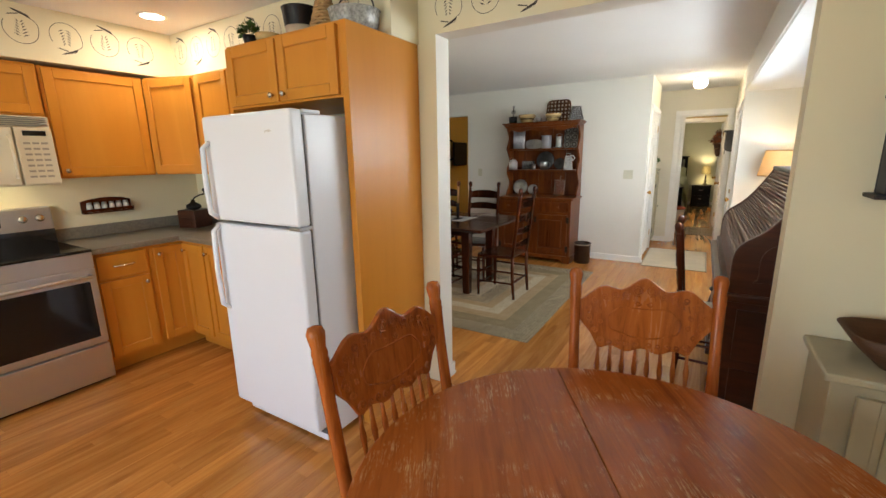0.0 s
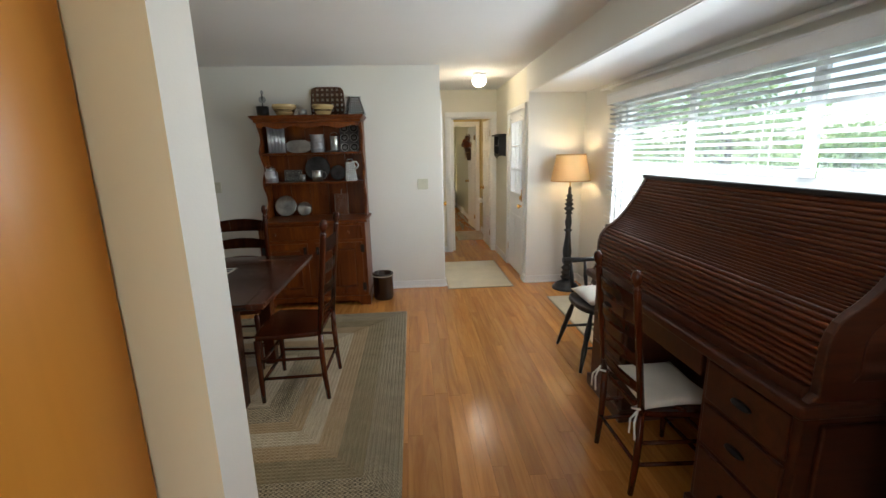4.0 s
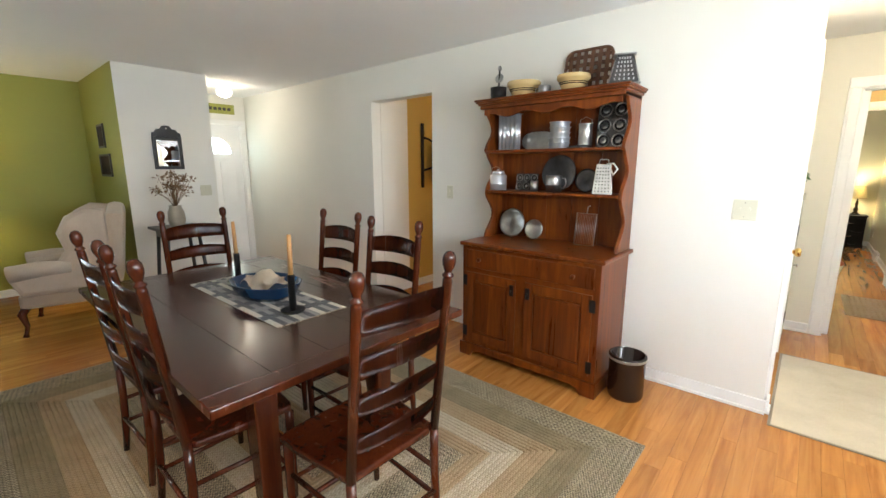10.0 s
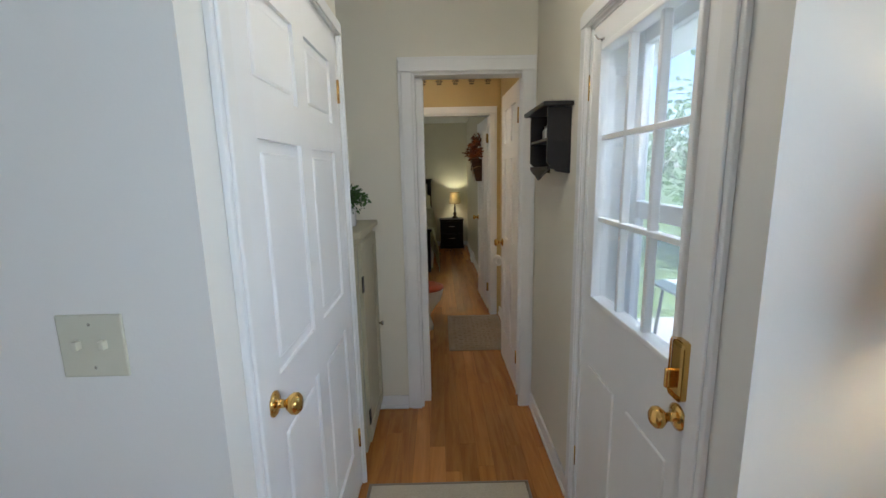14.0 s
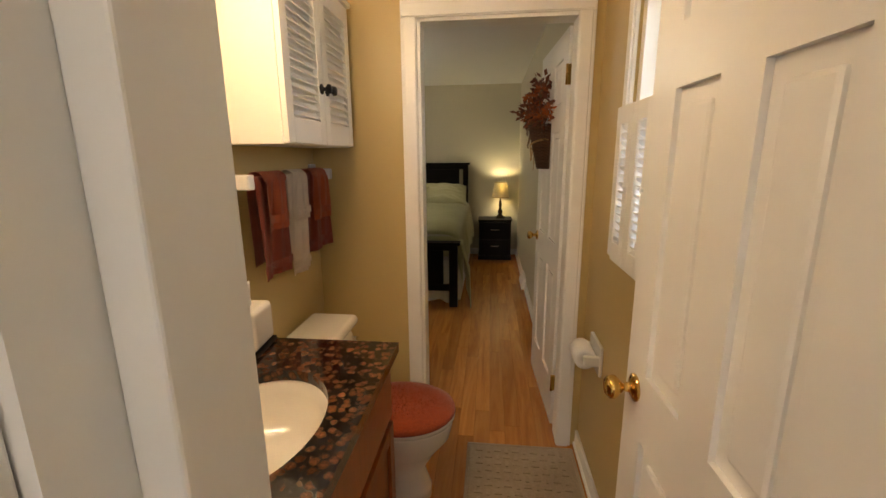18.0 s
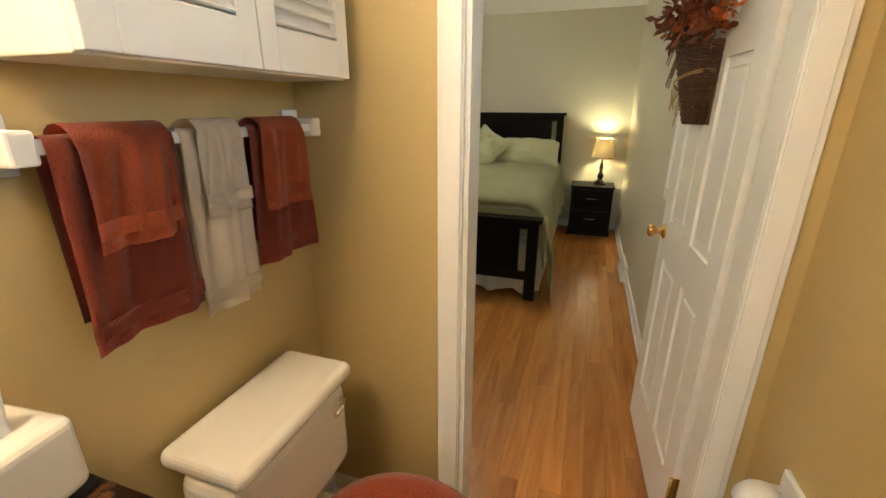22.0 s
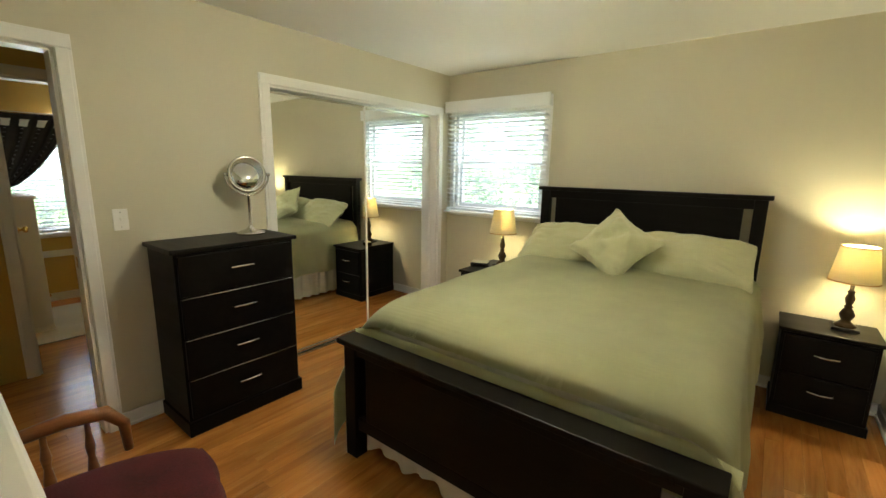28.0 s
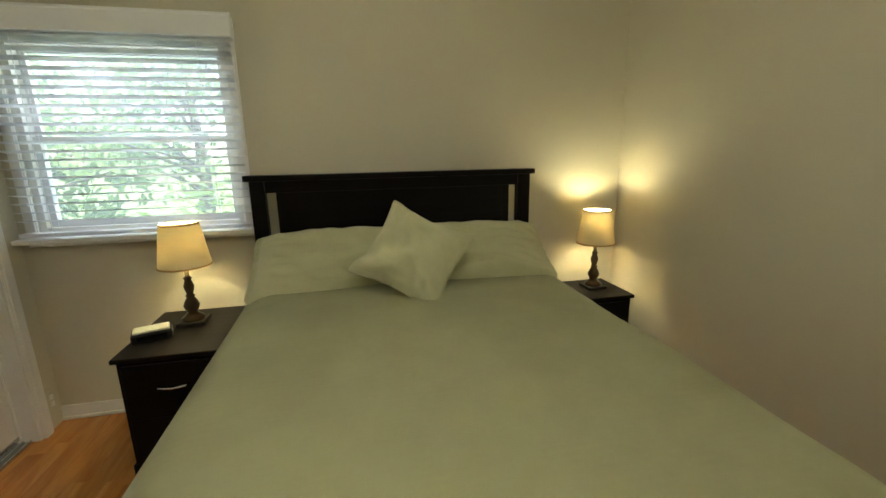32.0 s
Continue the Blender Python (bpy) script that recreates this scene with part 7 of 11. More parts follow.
bm = bm_new()
for i in range(5):
    for j in range(8):
        z = 0.018 + j * 0.021
        f = 1 - 0.28 * z / 0.19
        bmesh.ops.create_icosphere(bm, subdivisions=1, radius=0.0052, matrix=Matrix.Translation(((-0.042 + 0.021 * i) * f, -0.04 * (1 - 0.4 * z / 0.19) - 0.001, z)))
part("teeth", bm, M_DARKTIN, gr)
part("handle", tube(bm_new(), [(-0.03, 0, 0.19), (-0.025, 0, 0.22), (0.025, 0, 0.22), (0.03, 0, 0.19)], 0.004, 6), M_TIN, gr)
part("string", tube(bm_new(), [(0.02, -0.01, 0.19), (0.06, -0.03, 0.195), (0.085, -0.02, 0.16), (0.06, -0.035, 0.12), (0.05, -0.03, 0.15)], 0.006, 6), M_PILLOW, gr, "cream cloth strip")
# top shelf
cm = thing("candle_mold", on_hutch(0.20, 0.36, Z2), "tin candle mold of upright tubes", "candle mold", "hutch tinware")
for i in range(5):
    for j in range(2):
        part("mold_tube", lathe(bm_new(), [(0.0125, 0.0), (0.0155, 0.262)], (-0.068 + i * 0.034, -0.018 + j * 0.036, 0.0), 14), M_BRIGHTTIN, cm)
for z in (0.0, 0.258):
    part("plate", box(bm_new(), -0.09, -0.042, z, 0.09, 0.042, z + 0.005, 0.002), M_TIN, cm)
ft = thing("fluted_pan", on_hutch(0.40, 0.43, Z2) @ pose(0, 0, 0, -10), "oblong fluted tin baking pan standing upright", "pan", "hutch tinware")
out = []
for k in range(72):
    a = 2 * math.pi * k / 72
    r = 1 + (0.035 if k % 2 else 0)
    out.append((0.13 * r * math.copysign(abs(math.cos(a)) ** 0.8, math.cos(a)), 0.066 + 0.066 * r * math.copysign(abs(math.sin(a)) ** 0.8, math.sin(a))))
part("pan", slab(bm_new(), out, 0.012, Matrix.Rotation(radians(90), 4, "X")), M_TIN, ft)
stk = thing("tin_pan_stack", on_hutch(0.615, 0.33, Z2), "nested stack of bright tin ring pans", "pans", "hutch tinware")
for k in range(5):
    part("pan", lathe(bm_new(), [(0, 0), (0.060, 0), (0.064, 0.004), (0.066, 0.034), (0.072, 0.036), (0.072, 0.040), (0.063, 0.040), (0.058, 0.008), (0, 0.006)], (0.003 * (k % 2), 0.002 * (k % 3), k * 0.034), 30), M_BRIGHTTIN, stk)
gb = thing("flour_sifter", on_hutch(0.785, 0.36, Z2 + 0.018), "small cylindrical tin sifter with a wire handle", "sifter", "hutch tinware")
part("body", lathe(bm_new(), [(0, 0), (0.044, 0), (0.046, 0.006), (0.043, 0.010), (0.043, 0.132), (0.047, 0.138), (0.043, 0.140), (0.040, 0.138), (0.040, 0.02), (0, 0.02)], seg=26), M_TIN, gb)
part("wire", tube(bm_new(), [(-0.043, 0, 0.12), (-0.038, 0, 0.165), (0, 0, 0.182), (0.038, 0, 0.165), (0.043, 0, 0.12)], 0.0025, 6), M_TIN, gb)
whole("round_tin", lathe(bm_new(), [(0, 0), (0.075, 0), (0.08, 0.010), (0.02, 0.018), (0, 0.018)], seg=28), M_DARKTIN, on_hutch(0.76, 0.33, Z2), "flat dark tin lid on the shelf", "lid", "hutch tinware")
# on the cornice
ck = thing("iron_crock", on_hutch(0.105, 0.34, Z3), "small black crock holding an egg beater", "crock")
part("crock", lathe(bm_new(), [(0, 0), (0.055, 0), (0.06, 0.10), (0.054, 0.10), (0, 0.03)], seg=22), M_IRON, ck)
part("beater_shaft", tube(bm_new(), [(0.0, 0, 0.03), (0.005, 0, 0.17), (0.008, 0, 0.25)], 0.006, 8), M_IRON, ck)
part("beater_wheel", lathe(bm_new(), [(0.022, -0.003), (0.034, -0.003), (0.034, 0.003), (0.022, 0.003)], m=Matrix.Translation((0.005, 0, 0.165)) @ Matrix.Rotation(radians(80), 4, "X"), seg=18), M_TIN, ck)
part("beater_handle", lathe(bm_new(), [(0, 0.215), (0.012, 0.22), (0.015, 0.235), (0.009, 0.25), (0, 0.255)], (0.008, 0, 0.0), 12), M_TIN, ck)


def ware_bowl(x, y, r, h, z=Z3, label="yellow stoneware mixing bowl with brown bands"):
    b = thing("mixing_bowl", on_hutch(x, y, z), label, "bowl", "stoneware bowls")
    part("bowl", lathe(bm_new(), [(0, 0), (r * 0.6, 0), (r * 0.8, h * 0.42), (r * 0.94, h * 0.72), (r, h * 0.74), (r * 1.0, h * 0.98), (r * 0.97, h), (r * 0.9, h * 0.98), (r * 0.7, h * 0.4), (0, h * 0.08)], seg=36), M_YELLOWWARE, b)
    for q in (0.40, 0.50):
        part("band", lathe(bm_new(), [(r * (0.79 + 0.14 * (q - 0.40) / 0.3) + 0.001, h * q), (r * (0.79 + 0.14 * (q - 0.36) / 0.3) + 0.002, h * (q + 0.045))], seg=36), M_BROWNGLAZE, b)
    return b


ware_bowl(0.315, 0.35, 0.118, 0.115)
ware_bowl(0.705, 0.31, 0.105, 0.105)
tc = thing("tin_mug", on_hutch(0.505, 0.30, Z3), "tin mug with a strap handle", "mug", "hutch tinware")
part("cup", lathe(bm_new(), [(0, 0), (0.042, 0), (0.042, 0.062), (0.039, 0.062), (0, 0.01)], seg=22), M_TIN, tc)
part("handle", tube(bm_new(), [(-0.042, 0, 0.05), (-0.065, 0, 0.048), (-0.068, 0, 0.025), (-0.042, 0, 0.015)], 0.004, 6), M_TIN, tc)
tb = thing("tobacco_basket", on_hutch(0.725, 0.455, Z3) @ pose(0, 0, 0, -9), "flat woven splint tobacco basket leaning on the wall", "basket")
rim = [(0.162, 0.006), (0.166, 0.10), (0.160, 0.21)] + [(0.105 + 0.055 * math.cos(a), 0.235 + 0.062 * math.sin(a)) for a in [math.pi / 2 * k / 5 for k in range(6)]]
rim = rim + [(-x, z) for x, z in reversed(rim)]
part("rim", tube(bm_new(), [(x, 0, z) for x, z in rim + rim[:1]], 0.010, 8), M_SPLINT, tb)
for k in range(6):
    x = -0.125 + 0.05 * k
    part("splint", box(bm_new(), x - 0.0135, -0.004, 0.006, x + 0.0135, -0.001, 0.292, 0.001), M_SPLINT, tb)
for k in range(5):
    z = 0.045 + 0.052 * k
    part("splint", box(bm_new(), -0.162, 0.001, z - 0.013, 0.162, 0.004, z + 0.013, 0.001), M_SPLINT, tb)
ts = thing("old_toaster", on_hutch(1.01, 0.33, Z3, 24), "antique pierced tin pyramid toaster for a stove top", "toaster")
for k in range(4):
    turn = Matrix.Rotation(radians(90 * k), 4, "Z")
    bm = bm_new()
    slab(bm, [(-0.078, 0.0), (0.078, 0.0), (0.040, 0.165), (-0.040, 0.165)], 0.003, turn @ Matrix.Translation((0, -0.078, 0.012)) @ Matrix.Rotation(radians(90 - 13), 4, "X"))
    side = part("side_panel", bm, M_DARKTIN, ts)
    bm = bm_new()
    for i in range(5):
        for j in range(6):
            f = 1 - 0.45 * j / 5
            box(bm, -0.004, -0.0025, -0.006, 0.004, 0.0, 0.006, m=turn @ Matrix.Translation((0, -0.078, 0.012)) @ Matrix.Rotation(radians(-13), 4, "X") @ Matrix.Translation(((-0.052 + 0.026 * i) * f, -0.003, 0.02 + 0.025 * j)))
    tagged(part("pierced_slots", bm, M_PALETIN, side), kind="stuff")
    part("wire_leg", tube(bm_new(), [turn @ Vector((-0.086, -0.086, 0.0)), turn @ Vector((-0.080, -0.080, 0.03)), turn @ Vector((-0.046, -0.046, 0.17))], 0.0035, 6), M_TIN, ts)
part("top_plate", box(bm_new(), -0.062, -0.062, 0.172, 0.062, 0.062, 0.180, 0.003), M_TIN, ts)
part("base", box(bm_new(), -0.092, -0.092, 0.0, 0.092, 0.092, 0.010, 0.003), M_TIN, ts)
cr = thing("stoneware_crock", pose(-1.105, 6.19, 0) @ Matrix.Scale(0.88, 4), "dark brown glazed stoneware crock on the floor", "crock")
part("crock", lathe(bm_new(), [(0, 0), (0.112, 0), (0.12, 0.02), (0.122, 0.27), (0.128, 0.285), (0.128, 0.315), (0.120, 0.322), (0.108, 0.315), (0.106, 0.05), (0, 0.03)], seg=40), M_BROWNGLAZE, cr)
part("rim_band", lathe(bm_new(), [(0.1285, 0.290), (0.1295, 0.292), (0.1295, 0.306), (0.1285, 0.308)], seg=40), M_STONEWARE, cr)


def plate(m, label, kind="switch", n=1, mat=M_PLATE):
    """A wall plate on local xz, its face along -y."""
    p = thing("switch_plate" if kind == "switch" else "outlet_plate", m, label, "switch" if kind == "switch" else "outlet")
    w = 0.035 + 0.0 + 0.023 * (n - 1) * 2 / 2
    part("plate", box(bm_new(), -w, -0.006, -0.058, w, 0, 0.058, 0.003), mat, p)
    for k in range(n):
        x = (k - (n - 1) / 2) * 0.046
        if kind == "switch":
            part("toggle", box(bm_new(), x - 0.005, -0.017, -0.004, x + 0.005, -0.005, 0.012, 0.002), mat, p)
        else:
            for z in (-0.021, 0.021):
                part("socket", box(bm_new(), x - 0.013, -0.008, z - 0.014, x + 0.013, -0.005, z + 0.014, 0.004), M_TRIM, p)
    for z in (-0.04, 0.04):
        part("screw", lathe(bm_new(), [(0, 0), (0.003, 0), (0, 0.001)], m=Matrix.Translation((0, -0.006, z)) @ Matrix.Rotation(radians(90), 4, "X"), seg=8), M_NICKEL, p)
    return p


plate(pose(-0.637, 6.51, 1.19), "double ivory light switch beside the hall", "switch", 2)
plate(pose(-2.83, 6.51, 1.21), "single ivory light switch beside the doorway", "switch", 1)
plate(pose(-5.5, 5.42, 1.18, 0, 0, 90), "ivory switch plate beside the mirror", "switch", 2)
plate(pose(1.17, 5.95, 0.33, 0, 0, -90), "ivory outlet in the alcove", "outlet")

# ---- roll-top desk ----
DX, DY = 0.33, 2.80
DW, DD = 1.50, 0.78
dk = thing("roll_top_desk", pose(0, 0, 0), "walnut roll-top desk with a closed tambour and pedestals", "desk")


def tambour_curve(t):
    """The S-shaped section from the desk's front edge up to its top: returns x, z."""
    def bez(a, p, q, r, s):
        b = 1 - a
        return tuple(b ** 3 * p[i] + 3 * b * b * a * q[i] + 3 * b * a * a * r[i] + a ** 3 * s[i] for i in (0, 1))
    if t < 0.18:
        x, z = 0.064, 0.80 + 0.13 * t / 0.18
    elif t < 0.36:
        x, z = bez((t - 0.18) / 0.18, (0.064, 0.93), (0.066, 0.99), (0.085, 1.018), (0.122, 1.046))
    else:
        x, z = bez(min(1.0, (t - 0.36) / 0.64), (0.122, 1.046), (0.205, 1.095), (0.265, 1.20), (0.340, 1.335))
    return DX + x, z


# pedestals
for nm, y0, y1 in (("pedestal", DY + 0.03, DY + 0.45), ("pedestal", DY + DW - 0.45, DY + DW - 0.03)):
    p = part(nm, box(bm_new(), DX + 0.05, y0, 0.05, DX + DD - 0.02, y1, 0.74, 0.004), M_DESK, dk)
    part("plinth", box(bm_new(), DX + 0.03, y0 - 0.012, 0.0, DX + DD - 0.01, y1 + 0.012, 0.075, 0.006), M_DESK, p)
    for z0, z1 in ((0.10, 0.34), (0.36, 0.53), (0.55, 0.71)):
        d = part("drawer", box(bm_new(), DX + 0.036, y0 + 0.03, z0, DX + 0.052, y1 - 0.03, z1, 0.006), M_DESK, p)
        bm = bm_new()
        lathe(bm, [(0, 0), (0.030, 0), (0.026, 0.012), (0.012, 0.02), (0, 0.021)], m=Matrix.Translation((DX + 0.036, (y0 + y1) / 2, (z0 + z1) / 2)) @ Matrix.Rotation(radians(-90), 4, "Y"), seg=16, sx=0.5, sy=1.5)
        part("pull", bm, M_IRON, d, "dark cup pull")
for y0, y1 in ((DY + 0.012, DY + 0.03), (DY + DW - 0.03, DY + DW - 0.012)):
    for z0, z1 in ((0.10, 0.38), (0.43, 0.70)):
        part("side_panel", box(bm_new(), DX + 0.10, y0 + (0.0 if y0 < 3 else 0.0), z0, DX + DD - 0.08, y1, z1, 0.006), M_DESK, dk)
part("kneehole_drawer", box(bm_new(), DX + 0.04, DY + 0.46, 0.62, DX + 0.06, DY + DW - 0.46, 0.72, 0.004), M_DESK, dk)
part("back_panel", box(bm_new(), DX + DD - 0.04, DY + 0.03, 0.05, DX + DD - 0.02, DY + DW - 0.03, 1.31, 0.002), M_DESK, dk)
part("writing_top", box(bm_new(), DX - 0.005, DY - 0.01, 0.74, DX + DD, DY + DW + 0.01, 0.785, 0.012, 3), M_DESK, dk)
sec = [(DX + DD - 0.02, 0.785), (DX + 0.03, 0.785)] + [(tambour_curve(k / 20)[0] - 0.012, tambour_curve(k / 20)[1] + 0.012) for k in range(21)] + [(DX + DD - 0.02, 1.335)]
XZ = Matrix(((1, 0, 0, 0), (0, 0, 1, 0), (0, 1, 0, 0), (0, 0, 0, 1)))
for y in (DY + 0.005, DY + DW - 0.035):
    part("end_board", slab(bm_new(), sec, 0.03, Matrix.Translation((0, y, 0)) @ XZ, 0.005), M_DESK, dk)
    ins = [((x - DX - 0.45) * 0.72 + DX + 0.45, (z - 0.99) * 0.66 + 0.985) for x, z in sec]
    part("end_inset", slab(bm_new(), ins, 0.006, Matrix.Translation((0, y - 0.004 if y < 3 else y + 0.028, 0)) @ XZ, 0.002), M_DESK, dk)
part("top_board", box(bm_new(), DX + 0.325, DY - 0.025, 1.335, DX + DD + 0.01, DY + DW + 0.025, 1.362, 0.008), M_BLACKWOOD, dk, "dark moulded top board")
n = 34
for k in range(n):
    x, z = tambour_curve(k / n)
    x2, z2 = tambour_curve((k + 1) / n)
    a = math.degrees(math.atan2(z2 - z, x2 - x))
    ln = math.hypot(x2 - x, z2 - z)
    bm = bm_new()
    pr = [(0.0, -0.004), (ln * 0.04, 0.003), (ln * 0.22, 0.0085), (ln * 0.5, 0.0108), (ln * 0.78, 0.0085), (ln * 0.93, 0.003), (ln * 0.95, -0.004)]
    slab(bm, pr, DW - 0.07, Matrix.Translation((x, DY + 0.035, z)) @ Matrix.Rotation(radians(-a), 4, "Y") @ XZ)
    part("tambour_slat", bm, M_TAMBOUR, dk)
part("lift_rail", box(bm_new(), DX + 0.03, DY + 0.035, 0.785, DX + 0.06, DY + DW - 0.035, 0.825, 0.004), M_DESK, dk)

# windsor armchair with a cushion, small rug
def windsor(m):
    c = thing("windsor_armchair", m, "black painted windsor armchair with a white cushion", "chair")
    pts = []
    for k in range(26):
        a = 2 * math.pi * k / 26
        u, v = math.cos(a), math.sin(a)
        pts.append((0.235 * math.copysign(abs(u) ** 0.7, u), 0.215 * math.copysign(abs(v) ** 0.75, v)))
    part("seat", slab(bm_new(), pts, 0.038, Matrix.Translation((0, 0, 0.405)), 0.012), M_BLACKWOOD, c)
    legs = {}
    for sx in (-1, 1):
        for sy in (-1, 1):
            p, q = Vector((sx * 0.15, sy * 0.14, 0.41)), Vector((sx * 0.235, sy * 0.235, 0))
            part("leg", tube(bm_new(), [p.lerp(q, k / 8) for k in range(9)], 0.016, 10, [0.012, 0.014, 0.019, 0.022, 0.016, 0.020, 0.016, 0.013, 0.011]), M_BLACKWOOD, c)
            legs[sx, sy] = p.lerp(q, 0.6)
    for sx in (-1, 1):
        part("stretcher", tube(bm_new(), [legs[sx, -1], (legs[sx, -1] + legs[sx, 1]) / 2, legs[sx, 1]], 0.01, 8, [0.008, 0.014, 0.008]), M_BLACKWOOD, c)
    part("stretcher", tube(bm_new(), [(-0.19, 0, 0.16), (0, 0, 0.16), (0.19, 0, 0.16)], 0.01, 8, [0.008, 0.014, 0.008]), M_BLACKWOOD, c)
    arm = [Vector((0.27 * math.cos(a), 0.235 * math.sin(a) - 0.02, 0.68)) for a in [math.pi * (1.0 + k / 18) for k in range(19)]]
    arm = [Vector((-0.285, 0.20, 0.675))] + arm + [Vector((0.285, 0.20, 0.675))]
    part("arm_bow", tube(bm_new(), arm, 0.016, 10, [0.024] + [0.016] * 19 + [0.024]), M_BLACKWOOD, c)
    for s in (-1, 1):
        for y in (0.14, 0.03):
            part("arm_post", tube(bm_new(), [(s * 0.205, y, 0.43), (s * 0.24, y, 0.55), (s * 0.272, y, 0.68)], 0.01, 8, [0.009, 0.017, 0.009]), M_BLACKWOOD, c)
    for k in range(7):
        a = math.pi * (1.14 + 0.72 * k / 6)
        part("spindle", tube(bm_new(), [(0.2 * math.cos(a), 0.19 * math.sin(a), 0.43), (0.265 * math.cos(a), 0.232 * math.sin(a) - 0.02, 0.68), (0.27 * math.cos(a), 0.26 * math.sin(a) - 0.03, 0.93)], 0.007, 6), M_BLACKWOOD, c)
    part("crest_rail", tube(bm_new(), [(0.27 * math.cos(a), 0.26 * math.sin(a) - 0.03, 0.94) for a in [math.pi * (1.1 + 0.8 * k / 10) for k in range(11)]], 0.018, 8), M_BLACKWOOD, c)
    part("cushion", pillow(bm_new(), 0.36, 0.34, 0.09, Matrix.Translation((0, 0.0, 0.478)), 10, 0.35, 0.02), M_PILLOW, c, "white seat cushion")
    return c


windsor(pose(0.60, 4.635, 0.002, 0, 0, 90))


def flat_rug(name, x0, y0, x1, y1, mat, label, th=0.008, border=None, rz=0):
    r = thing(name, pose((x0 + x1) / 2, (y0 + y1) / 2, 0, 0, 0, rz), label, "rug")
    hx, hy = (x1 - x0) / 2, (y1 - y0) / 2
    part("nap", box(bm_new(), -hx + 0.015, -hy + 0.015, 0.0, hx - 0.015, hy - 0.015, th, 0.003), mat, r)
    bm = bm_new()
    for b in ((-hx, -hy, hx, -hy + 0.015), (-hx, hy - 0.015, hx, hy), (-hx, -hy + 0.015, -hx + 0.015, hy - 0.015), (hx - 0.015, -hy + 0.015, hx, hy - 0.015)):
        box(bm, b[0], b[1], 0, b[2], b[3], th * 0.9, 0.003)
    part("binding", bm, border or mat, r)
    return r


M_BIND = cloth("brown_binding", (0.20, 0.15, 0.09), (0.28, 0.22, 0.14))
flat_rug("hall_mat", -0.39, 6.38, 0.375, 7.60, M_MAT, "beige woven runner mat in the hall", 0.008, M_BIND)
flat_rug("small_rug", 0.63, 4.62, 1.14, 5.98, M_MAT, "beige woven rug under the armchair", 0.008, M_BIND)
flat_rug("living_rug", -6.35, 1.4, -4.75, 3.20, M_MAT, "beige woven rug before the sofa", 0.008, M_BIND)


def turned_floor_lamp(m, label):
    """Black turned post on a stepped base, under a tapered drum shade."""
    lp = thing("floor_lamp", m, label, "floor lamp", "floor lamps")
    part("base", lathe(bm_new(), [(0, 0), (0.150, 0), (0.152, 0.012), (0.140, 0.028), (0.125, 0.035), (0.118, 0.055), (0.08, 0.075), (0.055, 0.085), (0.05, 0.10)], seg=40), M_BLACKWOOD, lp)
    beads = [(0.040, 0.10), (0.062, 0.125), (0.064, 0.135), (0.040, 0.155), (0.058, 0.175), (0.060, 0.185), (0.036, 0.205), (0.056, 0.23), (0.058, 0.24), (0.034, 0.262), (0.032, 0.28), (0.046, 0.295), (0.030, 0.31), (0.036, 0.34), (0.048, 0.39), (0.050, 0.43), (0.040, 0.50), (0.030, 0.58), (0.026, 0.645), (0.044, 0.66), (0.046, 0.668), (0.026, 0.68), (0.030, 0.71), (0.038, 0.75), (0.030, 0.80), (0.024, 0.835), (0.044, 0.85), (0.024, 0.868), (0.040, 0.885), (0.056, 0.90), (0.056, 0.906), (0.026, 0.925), (0.044, 0.945), (0.050, 0.952), (0.024, 0.972), (0.038, 0.99), (0.044, 0.996), (0.022, 1.015), (0.032, 1.035), (0.034, 1.042), (0.018, 1.06), (0.016, 1.13), (0.0, 1.13)]
    part("post", lathe(bm_new(), beads, seg=28), M_BLACKWOOD, lp)
    part("harp_post", tube(bm_new(), [(0, 0, 1.12), (0, 0, 1.27)], 0.008, 8), M_BRASS, lp)
    bm = bm_new()
    for (r0, z0), (r1, z1) in (((0.202, 1.200), (0.150, 1.475)),):
        lathe(bm, [(r0, z0), (r0 + 0.002, z0 + 0.004), (r1 + 0.002, z1 - 0.004), (r1, z1), (r1 - 0.002, z1 - 0.004), (r0 - 0.002, z0 + 0.004), (r0, z0)], seg=48)
    part("shade", bm, M_SHADE, lp, "lit tan burlap drum shade")
    for r, z in ((0.203, 1.203), (0.151, 1.472)):
        part("shade_trim", lathe(bm_new(), [(r - 0.001, z - 0.006), (r + 0.003, z - 0.006), (r + 0.002, z + 0.006), (r - 0.002, z + 0.006)], seg=48), M_RAFFIA, lp)
    bm = bm_new()
    for k in range(3):
        a = 2 * math.pi * k / 3
        tube(bm, [(0, 0, 1.275), (0.148 * math.cos(a), 0.148 * math.sin(a), 1.465)], 0.002, 5)
    part("spider", bm, M_BRASS, lp)
    part("bulb", lathe(bm_new(), [(0, 1.24), (0.012, 1.25), (0.028, 1.29), (0.03, 1.31), (0.02, 1.335), (0, 1.345)], seg=16), M_BULB, lp, "glowing bulb")
    return lp


fl = turned_floor_lamp(pose(0.935, 6.25, 0), "black turned floor lamp with a burlap shade, lit")
part("cord", tube(bm_new(), [(0.13, -0.02, 0.012), (0.17, -0.06, 0.008), (0.205, -0.16, 0.03), (0.225, -0.27, 0.30)], 0.0035, 6), M_BLACKPLASTIC, fl, "black power cord")
part("plug", box(bm_new(), 0.212, -0.335, 0.30, 0.235, -0.30, 0.35, 0.005), M_BLACKPLASTIC, fl)
lamp("floor_lamp_light", "POINT", pose(0.935, 6.25, 1.40), 1.7, WARM, 0.03)
turned_floor_lamp(pose(-2.262, 2.993, 0), "black turned floor lamp by the kitchen wall")
